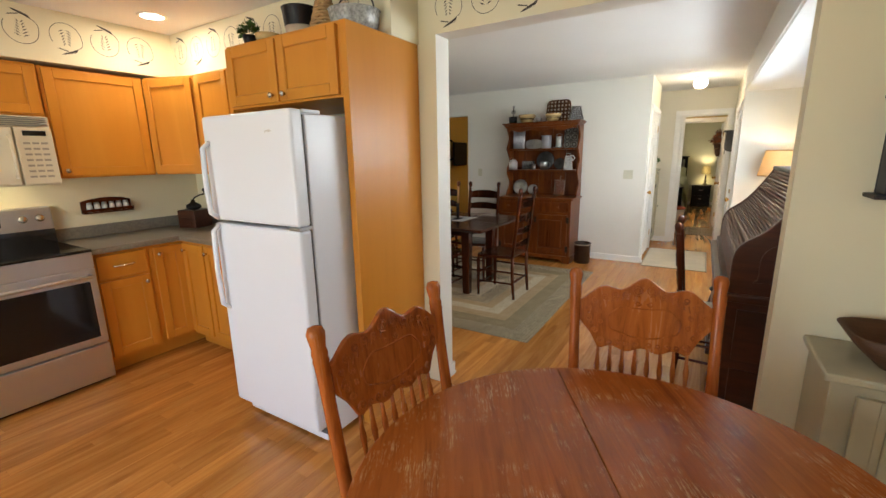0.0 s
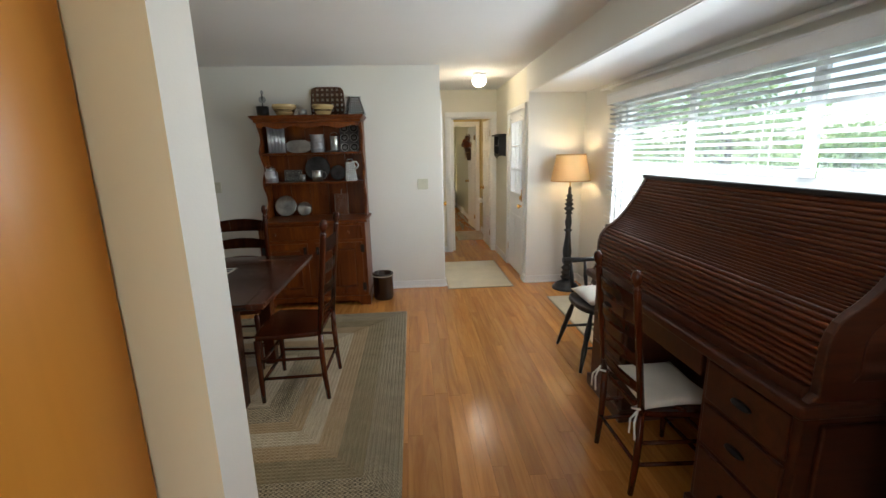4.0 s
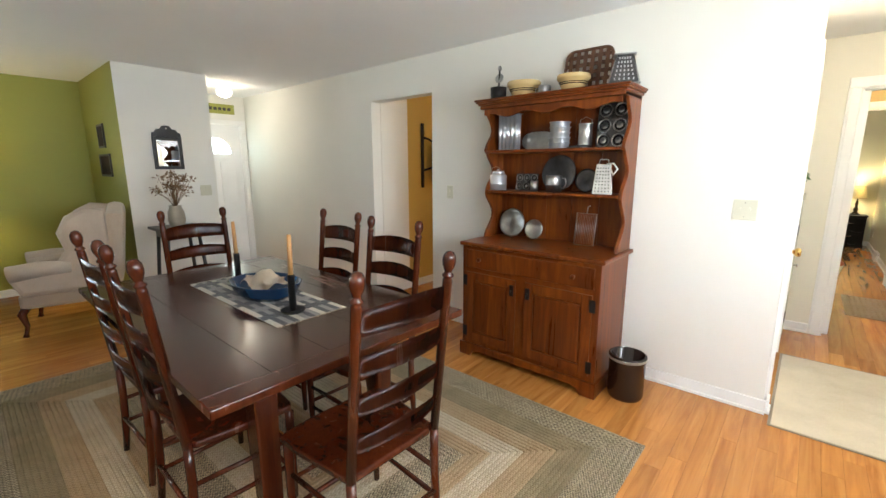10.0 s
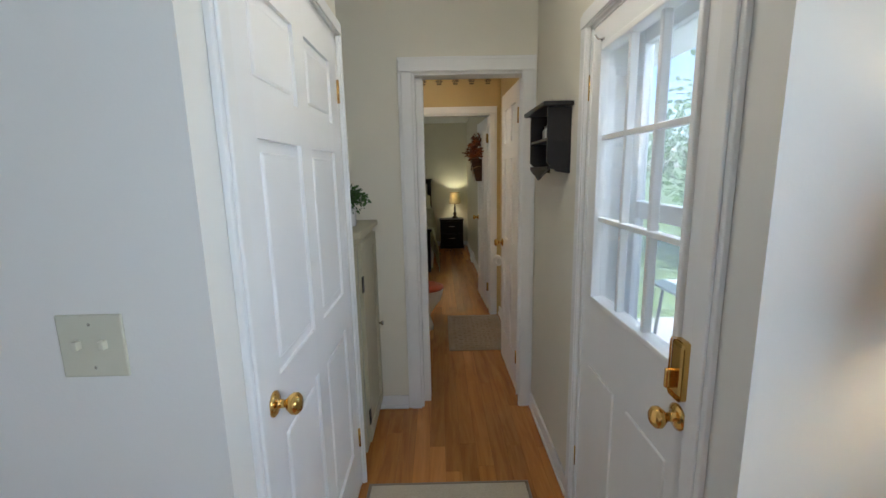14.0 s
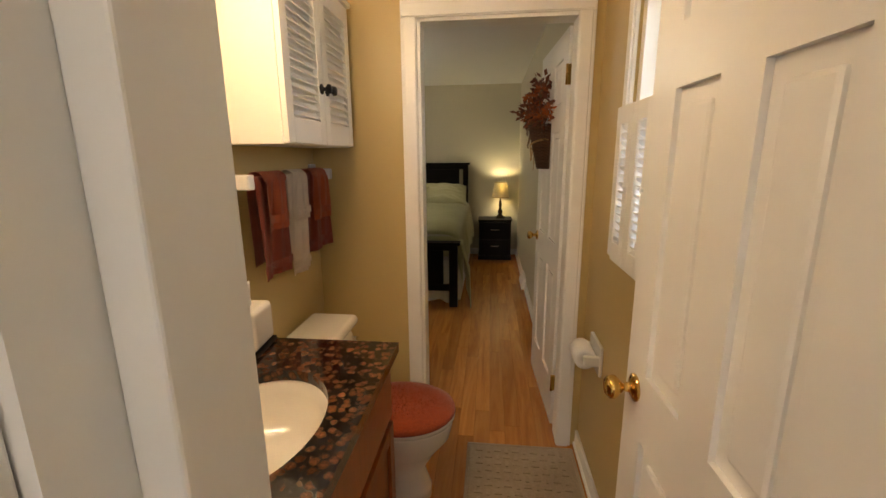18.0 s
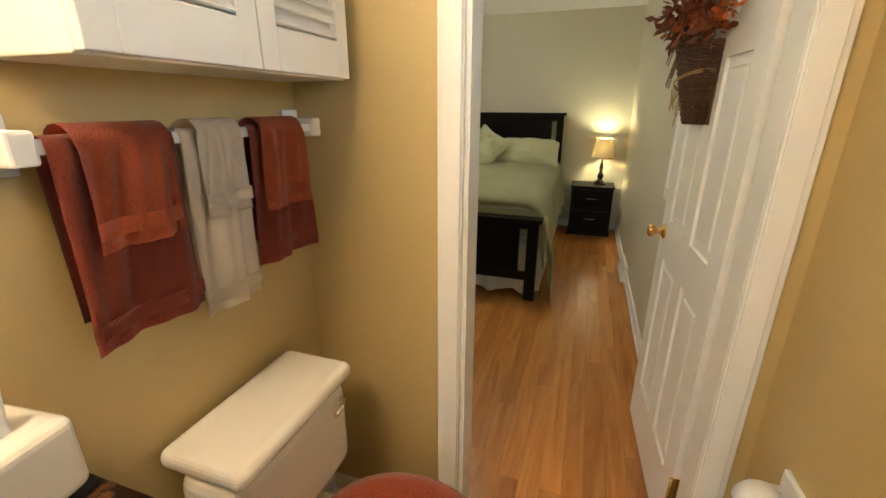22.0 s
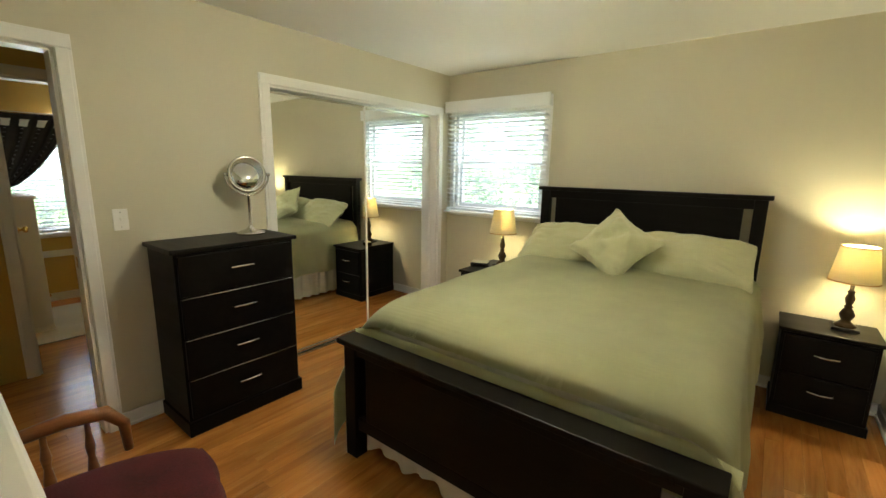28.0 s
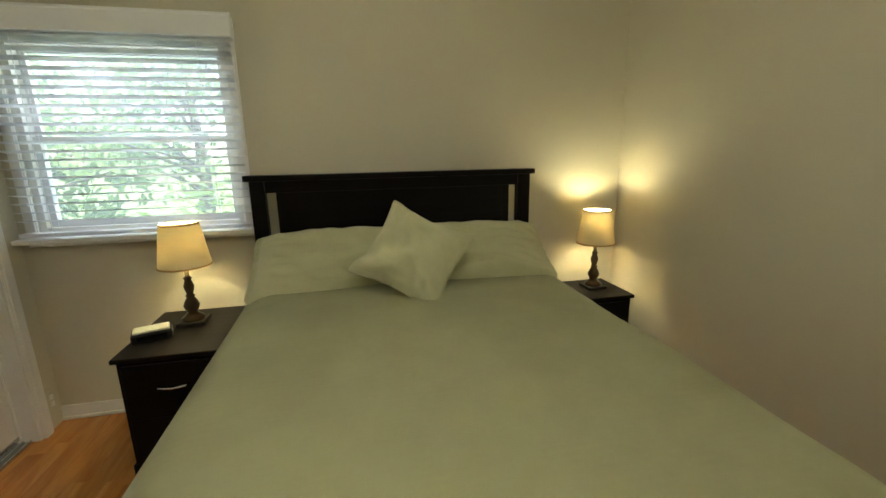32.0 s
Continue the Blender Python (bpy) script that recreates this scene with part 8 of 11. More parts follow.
lamp("floor_lamp_light", "POINT", pose(-2.262, 2.993, 1.40), 2.2, WARM, 0.03)


def globe_light(m, label):
    g = thing("ceiling_globe", m, label, "ceiling light", "ceiling lights")
    part("canopy", lathe(bm_new(), [(0, 0), (0.075, 0), (0.078, -0.012), (0.065, -0.025), (0.05, -0.03)], seg=28), M_TRIM, g)
    part("globe", lathe(bm_new(), [(0.05, -0.025), (0.062, -0.035), (0.078, -0.06), (0.082, -0.085), (0.074, -0.115), (0.05, -0.138), (0.02, -0.147), (0, -0.148)], seg=28), M_GLOBE, g, "glowing white glass globe")
    return g


globe_light(pose(0.076, 7.02, H), "lit white glass globe on the hall ceiling")
lamp("globe_lamp", "POINT", pose(0.076, 7.02, H - 0.19), 3.0, (1, 0.82, 0.56), 0.06)
# unseen globe and lamp, added to brighten the ochre passage
globe_light(pose(-2.3, 7.45, H), "unseen lit globe added to brighten the passage")
lamp("globe_lamp", "POINT", pose(-2.3, 7.45, H - 0.19), 2.6, (1, 0.82, 0.56), 0.06)
globe_light(pose(-5.93, 5.90, H), "lit white glass globe on the foyer ceiling")
lamp("globe_lamp", "POINT", pose(-5.93, 5.90, H - 0.19), 0.6, (1, 0.82, 0.56), 0.06)

# ---- hall ----
bs = thing("spice_shelf", pose(0.54, 7.985, 1.462, 0, 0, -90), "small black wooden wall shelf with little things on it", "shelf")
part("back_board", box(bm_new(), 0.02, -0.010, 0.02, 0.36, -0.001, 0.27, 0.002), M_BLACKWOOD, bs)
for x in (0.02, 0.345):
    part("side", slab(bm_new(), [(0.0, 0.0), (0.06, 0.01), (0.10, 0.05), (0.10, 0.28), (0.0, 0.28)], 0.014, Matrix.Translation((x, -0.001, 0)) @ Matrix(((0, 0, 1, 0), (-1, 0, 0, 0), (0, 1, 0, 0), (0, 0, 0, 1)))), M_BLACKWOOD, bs)
for z in (0.02, 0.14):
    part("shelf_board", box(bm_new(), 0.02, -0.10, z, 0.36, -0.002, z + 0.012, 0.002), M_BLACKWOOD, bs)
part("cornice", box(bm_new(), -0.012, -0.128, 0.275, 0.392, -0.001, 0.295, 0.006), M_BLACKWOOD, bs)
part("apron", slab(bm_new(), [(0, 0.02), (0.06, 0.0), (0.12, -0.012), (0.17, -0.03), (0.22, -0.012), (0.28, 0.0), (0.34, 0.02)], 0.010, Matrix.Translation((0.02, -0.09, 0)) @ Matrix.Rotation(radians(90), 4, "X")), M_BLACKWOOD, bs)
for k, x in enumerate((0.12, 0.16, 0.26)):
    whole("small_bottle", lathe(bm_new(), [(0, 0), (0.014, 0), (0.015, 0.045), (0.006, 0.058), (0.007, 0.068), (0, 0.068)], seg=14), M_POTWHITE if k else M_TIN, pose(0.49, 7.985 - x, 1.462 + 0.1525), "small pale bottle on the black wall shelf", "bottle", "shelf bottles")
hc = cabinet("hall_cupboard", pose(-0.42, 7.755, 0, 0, 0, 90), 0.51, 0.34, 1.18, "narrow distressed cream cupboard in the hall niche", toe=0.06, mat=M_CREAMCAB, group="hall", doors=[(0.03, 0.48, 0.10, 1.15, (0.445, 0.6))], category="cupboard")
part("top", box(bm_new(), -0.012, -0.03, 1.18, 0.522, 0.345, 1.212, 0.006), M_CREAMCAB, hc)
for z in (0.25, 0.95):
    part("hinge", box(bm_new(), 0.010, -0.022, z - 0.04, 0.045, -0.016, z + 0.04, 0.002), M_IRON, hc)
pp = thing("potted_herb", pose(-0.512, 7.99, 1.212), "bushy green herb in a white enamel pot", "plant")
part("pot", lathe(bm_new(), [(0, 0), (0.051, 0), (0.054, 0.010), (0.055, 0.074), (0.059, 0.078), (0.059, 0.090), (0.053, 0.090), (0, 0.07)], seg=26), M_POTWHITE, pp)
nb = thing("wooden_board", pose(-0.765, 8.254, 1.212), "tall narrow dark wooden board standing in the hall niche", "board")
for k, mat in enumerate((M_CHERRY, M_SPLINT, M_ESPRESSO, M_CHERRY, M_SPLINT)):
    part("plank", box(bm_new(), -0.030, -0.014, 0.115 * k, 0.030, 0.014, 0.115 * k + 0.1135, 0.002), mat, nb)
part("foliage", leafy(bm_new(), (0, 0, 0.132), 0.118, 1100, 0.021, 8, 0.5, 0.65), M_LEAF, pp)

# ---- living room and foyer ----


def sofa(m):
    s = thing("sofa", m, "dark brown camelback sofa with rolled arms", "sofa")
    part("base", box(bm_new(), -0.80, -0.36, 0.08, 0.80, 0.36, 0.30, 0.03, 3), M_BROWNSOFA, s)
    for k in (-1, 1):
        part("seat_cushion", pillow(bm_new(), 0.72, 0.62, 0.18, Matrix.Translation((k * 0.36, -0.04, 0.37)), 12, 0.22), M_BROWNSOFA, s)
        bm = bm_new()
        box(bm, k * 0.80 - 0.10, -0.38, 0.08, k * 0.80 + 0.10, 0.36, 0.52, 0.04, 3)
        tube(bm, [(k * 0.82, -0.40, 0.55), (k * 0.82, 0.36, 0.55)], 0.12, 16)
        part("arm", bm, M_BROWNSOFA, s)
        part("foot", box(bm_new(), k * 0.78 - 0.03, -0.33, 0.0, k * 0.78 + 0.03, -0.27, 0.08), M_CHERRY, s)
        part("foot", box(bm_new(), k * 0.78 - 0.03, 0.27, 0.0, k * 0.78 + 0.03, 0.33, 0.08), M_CHERRY, s)
    arc = [(-0.80, 0.30), (-0.80, 0.66)] + [(-0.8 + 1.6 * k / 24, 0.68 + 0.17 * math.sin(math.pi * k / 24) ** 1.3) for k in range(25)] + [(0.80, 0.66), (0.80, 0.30)]
    part("backrest", slab(bm_new(), list(reversed(arc)), 0.20, Matrix.Translation((0, 0.40, 0)) @ Matrix.Rotation(radians(90), 4, "X"), 0.06), M_BROWNSOFA, s)
    return s


sofa(pose(-6.52, 2.45, 0, 0, 0, 90))
whole("throw_pillow", pillow(bm_new(), 0.34, 0.34, 0.14, Matrix.Identity(4), 12, 0.5, 0.02, 3), M_LINEN, look((-6.36, 2.72, 0.60), (-7.6, 2.4, 0.25)) @ pose(0, 0, 0, 0, 0, 8), "grey-beige throw pillow on the sofa", "pillow", "sofa pillows")
whole("throw_pillow", pillow(bm_new(), 0.38, 0.38, 0.15, Matrix.Identity(4), 12, 0.5, 0.03, 6), M_PILLOW, look((-6.42, 3.00, 0.62), (-7.5, 2.2, 0.25)) @ pose(0, 0, 0, 0, 0, -14), "cream throw pillow on the sofa", "pillow", "sofa pillows")
ec = thing("end_chest", pose(-6.66, 3.42, 0, 0, 0, 90), "blue-black painted end chest with a panelled front", "chest")
part("body", box(bm_new(), -0.18, -0.17, 0.05, 0.18, 0.17, 0.63, 0.004), M_NAVY, ec)
part("top", box(bm_new(), -0.215, -0.205, 0.63, 0.215, 0.19, 0.66, 0.008), M_NAVY, ec)
part("plinth", box(bm_new(), -0.20, -0.19, 0.0, 0.20, 0.18, 0.06, 0.006), M_NAVY, ec)
panel_door(ec, -0.16, 0.16, 0.09, 0.60, y=-0.17, mat=M_NAVY, frame=0.05)
part("raised_panel", box(bm_new(), -0.08, -0.19, 0.17, 0.08, -0.178, 0.52, 0.008), M_NAVY, ec)
ll = thing("table_lamp", pose(-6.75, 3.42, 0.66), "black turned table lamp with a lit tan shade", "table lamp", "table lamps")
part("base", lathe(bm_new(), [(0, 0), (0.07, 0), (0.07, 0.015), (0.03, 0.03), (0.04, 0.06), (0.02, 0.09), (0.035, 0.13), (0.03, 0.17), (0.018, 0.19), (0.03, 0.21), (0.015, 0.23), (0.028, 0.26), (0.012, 0.30), (0.012, 0.38), (0, 0.38)], seg=24), M_BLACKWOOD, ll)
part("shade", lathe(bm_new(), [(0.195, 0.40), (0.196, 0.402), (0.152, 0.638), (0.150, 0.64), (0.148, 0.636), (0.192, 0.404), (0.195, 0.40)], seg=36), M_SHADE, ll, "lit tan shade")
part("bulb", lathe(bm_new(), [(0, 0.42), (0.012, 0.43), (0.028, 0.47), (0.02, 0.51), (0, 0.52)], seg=14), M_BULB, ll, "glowing bulb")
lamp("table_lamp_light", "POINT", pose(-6.75, 3.42, 1.215), 4, WARM, 0.03)
tbx = thing("tissue_box", pose(-6.52, 3.46, 0.66, 0, 0, 10), "brown wooden tissue box cover", "tissue box")
part("box", box(bm_new(), -0.065, -0.065, 0, 0.065, 0.065, 0.135, 0.005), M_PINE, tbx)
part("tissue", pillow(bm_new(), 0.09, 0.07, 0.02, pose(0, 0, 0.165, 80, 0, 20), 8, 0.4, 0.02), M_PAPER, tbx)


def wing_chair(m):
    c = thing("wing_chair", m, "beige linen wing chair on dark cabriole legs", "armchair")
    part("seat_frame", box(bm_new(), -0.33, -0.33, 0.24, 0.33, 0.33, 0.37, 0.03, 3), M_LINEN, c)
    part("seat_cushion", pillow(bm_new(), 0.58, 0.62, 0.17, Matrix.Translation((0, 0.05, 0.43)), 12, 0.22), M_LINEN, c)
    back = [(-0.30, 0.36), (-0.33, 0.80)] + [(-0.31 + 0.62 * k / 16, 1.04 + 0.085 * math.sin(math.pi * k / 16)) for k in range(17)] + [(0.33, 0.80), (0.30, 0.36)]
    part("backrest", slab(bm_new(), list(reversed(back)), 0.14, Matrix.Translation((0, -0.20, 0)) @ Matrix.Rotation(radians(97), 4, "X") @ Matrix.Translation((0, 0, 0)), 0.05), M_LINEN, c)
    for s in (-1, 1):
        wing = [(-0.33, 0.36), (0.30, 0.36), (0.36, 0.50), (0.34, 0.585), (0.20, 0.60), (0.05, 0.62), (-0.02, 0.72), (0.02, 0.88), (-0.05, 1.02), (-0.18, 1.09), (-0.33, 1.07)]
        part("wing_and_arm", slab(bm_new(), wing, 0.10, Matrix.Translation((s * 0.33 - 0.05, 0, 0)) @ Matrix(((0, 0, 1, 0), (1, 0, 0, 0), (0, 1, 0, 0), (0, 0, 0, 1))), 0.04), M_LINEN, c)
        part("arm_roll", tube(bm_new(), [(s * 0.36, -0.05, 0.585), (s * 0.37, 0.15, 0.59), (s * 0.37, 0.35, 0.565)], 0.065, 14, [0.05, 0.065, 0.07]), M_LINEN, c)
        for y in (-0.27, 0.29):
            part("leg", tube(bm_new(), [(s * 0.28, y, 0.26), (s * 0.32, y * 1.12, 0.20), (s * 0.30, y * 1.06, 0.09), (s * 0.315, y * 1.10, 0.03), (s * 0.325, y * 1.12, 0.0)], 0.02, 10, [0.034, 0.032, 0.018, 0.016, 0.024]), M_CHERRY, c)
    return c


wing_chair(pose(-5.53, 4.18, 0, 0, 0, 166))
wm = thing("wall_mirror", pose(-5.5, 5.09, 1.412, 0, 0, 90), "small black framed mirror with a scalloped crest", "mirror")
for nm, x0, z0, x1, z1 in (("frame_side", -0.135, 0.0, -0.10, 0.33), ("frame_side", 0.10, 0.0, 0.135, 0.33), ("frame_rail", -0.10, 0.0, 0.10, 0.035), ("frame_rail", -0.10, 0.295, 0.10, 0.33)):
    part(nm, box(bm_new(), x0, -0.022, z0, x1, -0.001, z1, 0.004), M_BLACKWOOD, wm)
part("crest", slab(bm_new(), [(-0.135, 0.33), (0.135, 0.33), (0.13, 0.37), (0.105, 0.38), (0.09, 0.405), (0.055, 0.41), (0.035, 0.44), (0.0, 0.447), (-0.035, 0.44), (-0.055, 0.41), (-0.09, 0.405), (-0.105, 0.38), (-0.13, 0.37)], 0.02, Matrix.Translation((0, -0.001, 0)) @ Matrix.Rotation(radians(90), 4, "X"), 0.003), M_BLACKWOOD, wm)
part("crest_hole", lathe(bm_new(), [(0, 0), (0.008, 0), (0, 0.001)], m=Matrix.Translation((0, -0.021, 0.415)) @ Matrix.Rotation(radians(90), 4, "X"), seg=12), M_PLATE, wm)
part("glass", box(bm_new(), -0.10, -0.012, 0.035, 0.10, -0.008, 0.295), M_MIRROR, wm)
vt = thing("plant_stand", pose(-4.94, 4.93, 0), "tall black square plant stand", "side table")
part("top", box(bm_new(), -0.20, -0.20, 0.85, 0.20, 0.20, 0.875, 0.006), M_BLACKWOOD, vt)
for sx in (-1, 1):
    for sy in (-1, 1):
        part("leg", tube(bm_new(), [(sx * 0.13, sy * 0.13, 0.85), (sx * 0.19, sy * 0.19, 0.0)], 0.017, 8), M_BLACKWOOD, vt)
for z, r in ((0.78, 0.14), (0.30, 0.165)):
    for s in (-1, 1):
        part("rail", box(bm_new(), -r, s * r - 0.01, z, r, s * r + 0.01, z + (0.06 if z > 0.5 else 0.025), 0.002), M_BLACKWOOD, vt)
        part("rail", box(bm_new(), s * r - 0.01, -r, z, s * r + 0.01, r, z + (0.06 if z > 0.5 else 0.025), 0.002), M_BLACKWOOD, vt)
part("lower_shelf", box(bm_new(), -0.155, -0.155, 0.325, 0.155, 0.155, 0.345, 0.003), M_BLACKWOOD, vt)
vs = thing("vase", pose(-4.94, 4.93, 0.875), "grey stoneware jug with dried flowers", "vase")
part("jug", lathe(bm_new(), [(0, 0), (0.06, 0), (0.075, 0.06), (0.07, 0.14), (0.05, 0.185), (0.055, 0.20), (0.045, 0.20), (0, 0.15)], seg=24), M_STONEWARE, vs)
rnd = random.Random(5)
stems = bm_new()
leaves = bm_new()
for k in range(34):
    a, r = rnd.uniform(0, 6.28), rnd.uniform(0.03, 0.16)
    tip = Vector((r * math.cos(a), r * math.sin(a), 0.30 + rnd.uniform(0.02, 0.20)))
    tube(stems, [(0, 0, 0.18), Vector((tip.x * 0.4, tip.y * 0.4, 0.27)), tip], 0.0018, 4)
    leafy(leaves, tip, 0.035, 12, 0.03, k)
part("stems", stems, M_DRYSTEM, vs)
part("dried_flowers", leaves, M_DRYSTEM, vs)
for x, z, w, h in ((-6.24, 1.765, 0.135, 0.125), (-6.21, 1.455, 0.23, 0.12)):
    pf = thing("small_picture", pose(x, 4.70, z), "small dark framed picture on the green wall", "picture", "small pictures")
    for nm, x0, z0, x1, z1 in (("frame", -w, -h, w, -h + 0.022), ("frame", -w, h - 0.022, w, h), ("frame", -w, -h + 0.022, -w + 0.022, h - 0.022), ("frame", w - 0.022, -h + 0.022, w, h - 0.022)):
        part(nm, box(bm_new(), x0, -0.018, z0, x1, -0.001, z1, 0.003), M_BLACKWOOD, pf)
    part("picture", box(bm_new(), -w + 0.022, -0.010, -h + 0.022, w - 0.022, -0.004, h - 0.022), M_BROWNSOFA, pf)
sg = thing("foyer_sign", pose(-6.77, 5.86, 2.235, 0, 0, 90), "olive painted sign board over the front door", "sign")
part("board", box(bm_new(), -0.02, -0.02, -0.065, 0.50, -0.001, 0.065, 0.003), M_GREEN, sg)
for k in range(7):
    part("lettering_bar", box(bm_new(), 0.03 + k * 0.062, -0.022, -0.02, 0.075 + k * 0.062, -0.019, 0.02), M_STENCIL, sg)

# quilt rack
qr = thing("quilt_rack", pose(-2.89, 3.07, 0, 0, 0, 90), "dark wooden quilt rack on trestle feet", "quilt rack")
for y in (-0.32, 0.32):
    part("foot", box(bm_new(), -0.17, y - 0.022, 0.0, 0.15, y + 0.022, 0.045, 0.008), M_CHERRY, qr)
    part("post", lathe(bm_new(), [(0.022, 0.04), (0.024, 0.12), (0.030, 0.16), (0.02, 0.20), (0.026, 0.30), (0.024, 0.42), (0.030, 0.45), (0.022, 0.47), (0.032, 0.50), (0.024, 0.52)], (-0.05, y, 0), 14), M_CHERRY, qr)
    part("upper_post", box(bm_new(), -0.078, y - 0.016, 0.52, -0.022, y + 0.016, 0.955, 0.005), M_CHERRY, qr)
    part("brace", tube(bm_new(), [(-0.05, y, 0.33), (0.11, y, 0.04)], 0.012, 8), M_CHERRY, qr)
for x, z in ((-0.05, 0.88), (0.13, 0.035), (-0.05, 0.2)):
    part("rail", tube(bm_new(), [(x, -0.32, z), (x, 0.32, z)], 0.013, 10), M_CHERRY, qr)


def quilt(u, v):
    # over the top rail: down the back, up and over, down the front
    y = -0.285 + 0.57 * u
    s = v * 1.05
    w = 0.012 * math.sin(u * 19 + v * 3) + 0.006 * math.sin(u * 41)
    if s < 0.42:
        return Vector((-0.105 - 0.02 * (0.42 - s) + w, y, 0.49 + s))
    if s < 0.56:
        a = (s - 0.42) / 0.14 * math.pi
        return Vector((-0.05 - 0.055 * math.cos(a), y, 0.91 + 0.035 * math.sin(a)))
    d = s - 0.56
    return Vector((0.005 + 0.12 * d + w, y + 0.03 * d, 0.91 - d * (0.98 - 0.08 * u)))


ql = whole("coverlet", sheet(bm_new(), quilt, 30, 40, 0.012), checked("woven_coverlet", (0.50, 0.42, 0.31), (0.035, 0.026, 0.022), 14), pose(-2.89, 3.07, 0, 0, 0, 90), "brown and cream woven coverlet folded over the rack", "coverlet")
st2 = thing("side_table", pose(-4.28, 2.30, 0), "dark side table with a magazine behind the wall", "side table")
part("top", box(bm_new(), -0.25, -0.25, 0.70, 0.25, 0.55, 0.73, 0.006), M_BLACKWOOD, st2)
for sx in (-0.22, 0.22):
    for y in (-0.22, 0.52):
        part("leg", box(bm_new(), sx - 0.02, y - 0.02, 0, sx + 0.02, y + 0.02, 0.70, 0.004), M_BLACKWOOD, st2)
whole("magazine", box(bm_new(), -0.12, -0.15, 0, 0.12, 0.15, 0.012, 0.002), M_BLUEBOWL, pose(-4.25, 2.65, 0.73, 0, 0, 12), "glossy dark magazine on the side table", "magazine")

# wall bracket in the passage
tv = thing("wall_bracket", pose(-3.892, 7.25, 1.19), "black wall bracket with a coat hung in the ochre passage", "bracket")
part("bar", box(bm_new(), 0.0, -0.02, 0.0, 0.022, 0.02, 0.74, 0.006), M_IRON, tv)
part("arm", tube(bm_new(), [(0.02, 0, 0.58), (0.08, 0.03, 0.56), (0.10, 0.10, 0.52)], 0.012, 8), M_IRON, tv)
part("arm", tube(bm_new(), [(0.02, 0, 0.20), (0.08, 0.03, 0.22), (0.10, 0.10, 0.24)], 0.012, 8), M_IRON, tv)
part("panel", box(bm_new(), 0.07, 0.10, 0.10, 0.11, 0.60, 0.53, 0.012), M_BLACKPLASTIC, tv)

# ---- side room seen from the bedroom ----
sdr = six_panel("door_side_room", 0.78, 2.0, pose(-4.235, 11.150, 0.012, 0, 0, 174), "open white door into the side room with a brass knob")
tagged(part("strike_plate", box(bm_new(), -3.005, 11.2145, 0.945, -2.975, 11.2165, 1.005, 0.0008), M_NICKEL, None), "metal strike plate in the side door frame", "strike plate", "", "structure")
wc = thing("white_cabinet", pose(0, 0, 0), "waist-high white painted cabinet in the ochre side room", "cabinet")
part("body", box(bm_new(), -5.55, 11.245, 0.05, -5.10, 11.375, 1.18, 0.004), M_WHITEPAINT, wc)
part("top", box(bm_new(), -5.565, 11.24, 1.18, -5.085, 11.39, 1.205, 0.005), M_WHITEPAINT, wc)
part("plinth", box(bm_new(), -5.555, 11.245, 0.0, -5.095, 11.38, 0.05, 0.003), M_WHITEPAINT, wc)
part("knob", lathe(bm_new(), [(0, 0), (0.012, 0), (0.010, 0.012), (0.016, 0.02), (0, 0.026)], (0, 0, 0), 14, m=Matrix.Translation((-5.20, 11.375, 0.30)) @ Matrix.Rotation(radians(-90), 4, "X")), M_BRASS, wc)
cu = thing("curtain", pose(0, 0, 0), "dark gathered curtain tied back at the side room window", "curtain")


def drape(u, v):
    spread = 0.65 * (1 - v) ** 0.6 + 0.10
    y = 12.10 - 0.95 + spread * u + 0.02
    return Vector((-6.10 + 0.025 * math.sin(u * 34), y, 1.95 - 0.75 * v))


part("cloth", sheet(bm_new(), drape, 50, 12, 0.004), cloth("dark_curtain", (0.02, 0.016, 0.013), (0.045, 0.035, 0.028)), cu)
part("rod", tube(bm_new(), [(-6.10, 11.1, 1.96), (-6.10, 12.5, 1.96)], 0.012, 8), M_NICKEL, cu)
flat("chair_rail", -6.2, 10.08, -6.18, 12.8, 0.48, 0.55, M_TRIM, "white wall rail in the side room", "trim", "structure", 0.004)
flat_rug("side_room_rug", -5.9, 10.9, -4.75, 12.2, M_MAT, "beige rug in the ochre side room", 0.008, M_BIND)

# ---- bathroom ----
va = thing("vanity", pose(0, 0, 0), "cherry vanity with a brown granite top and oval basin", "vanity")
VX0, VX1, VY0, VY1, VZ = -0.70, -0.145, 8.42, 9.272, 0.886
for x0, y0, x1, y1 in ((VX0, VY0 + 0.01, VX1 - 0.055, VY0 + 0.03), (VX0, VY1 - 0.04, VX1 - 0.055, VY1 - 0.02), (VX1 - 0.055, VY0 + 0.01, VX1 - 0.035, VY1 - 0.02)):
    part("carcass_panel", box(bm_new(), x0, y0, 0.08, x1, y1, VZ - 0.031, 0.002), M_VANITY, va)
part("carcass_bottom", box(bm_new(), VX0, VY0 + 0.03, 0.08, VX1 - 0.055, VY1 - 0.04, 0.10), M_VANITY, va)
part("toe_kick", box(bm_new(), VX0, VY0 + 0.02, 0.0, VX1 - 0.10, VY1 - 0.03, 0.08), M_VANITY, va)
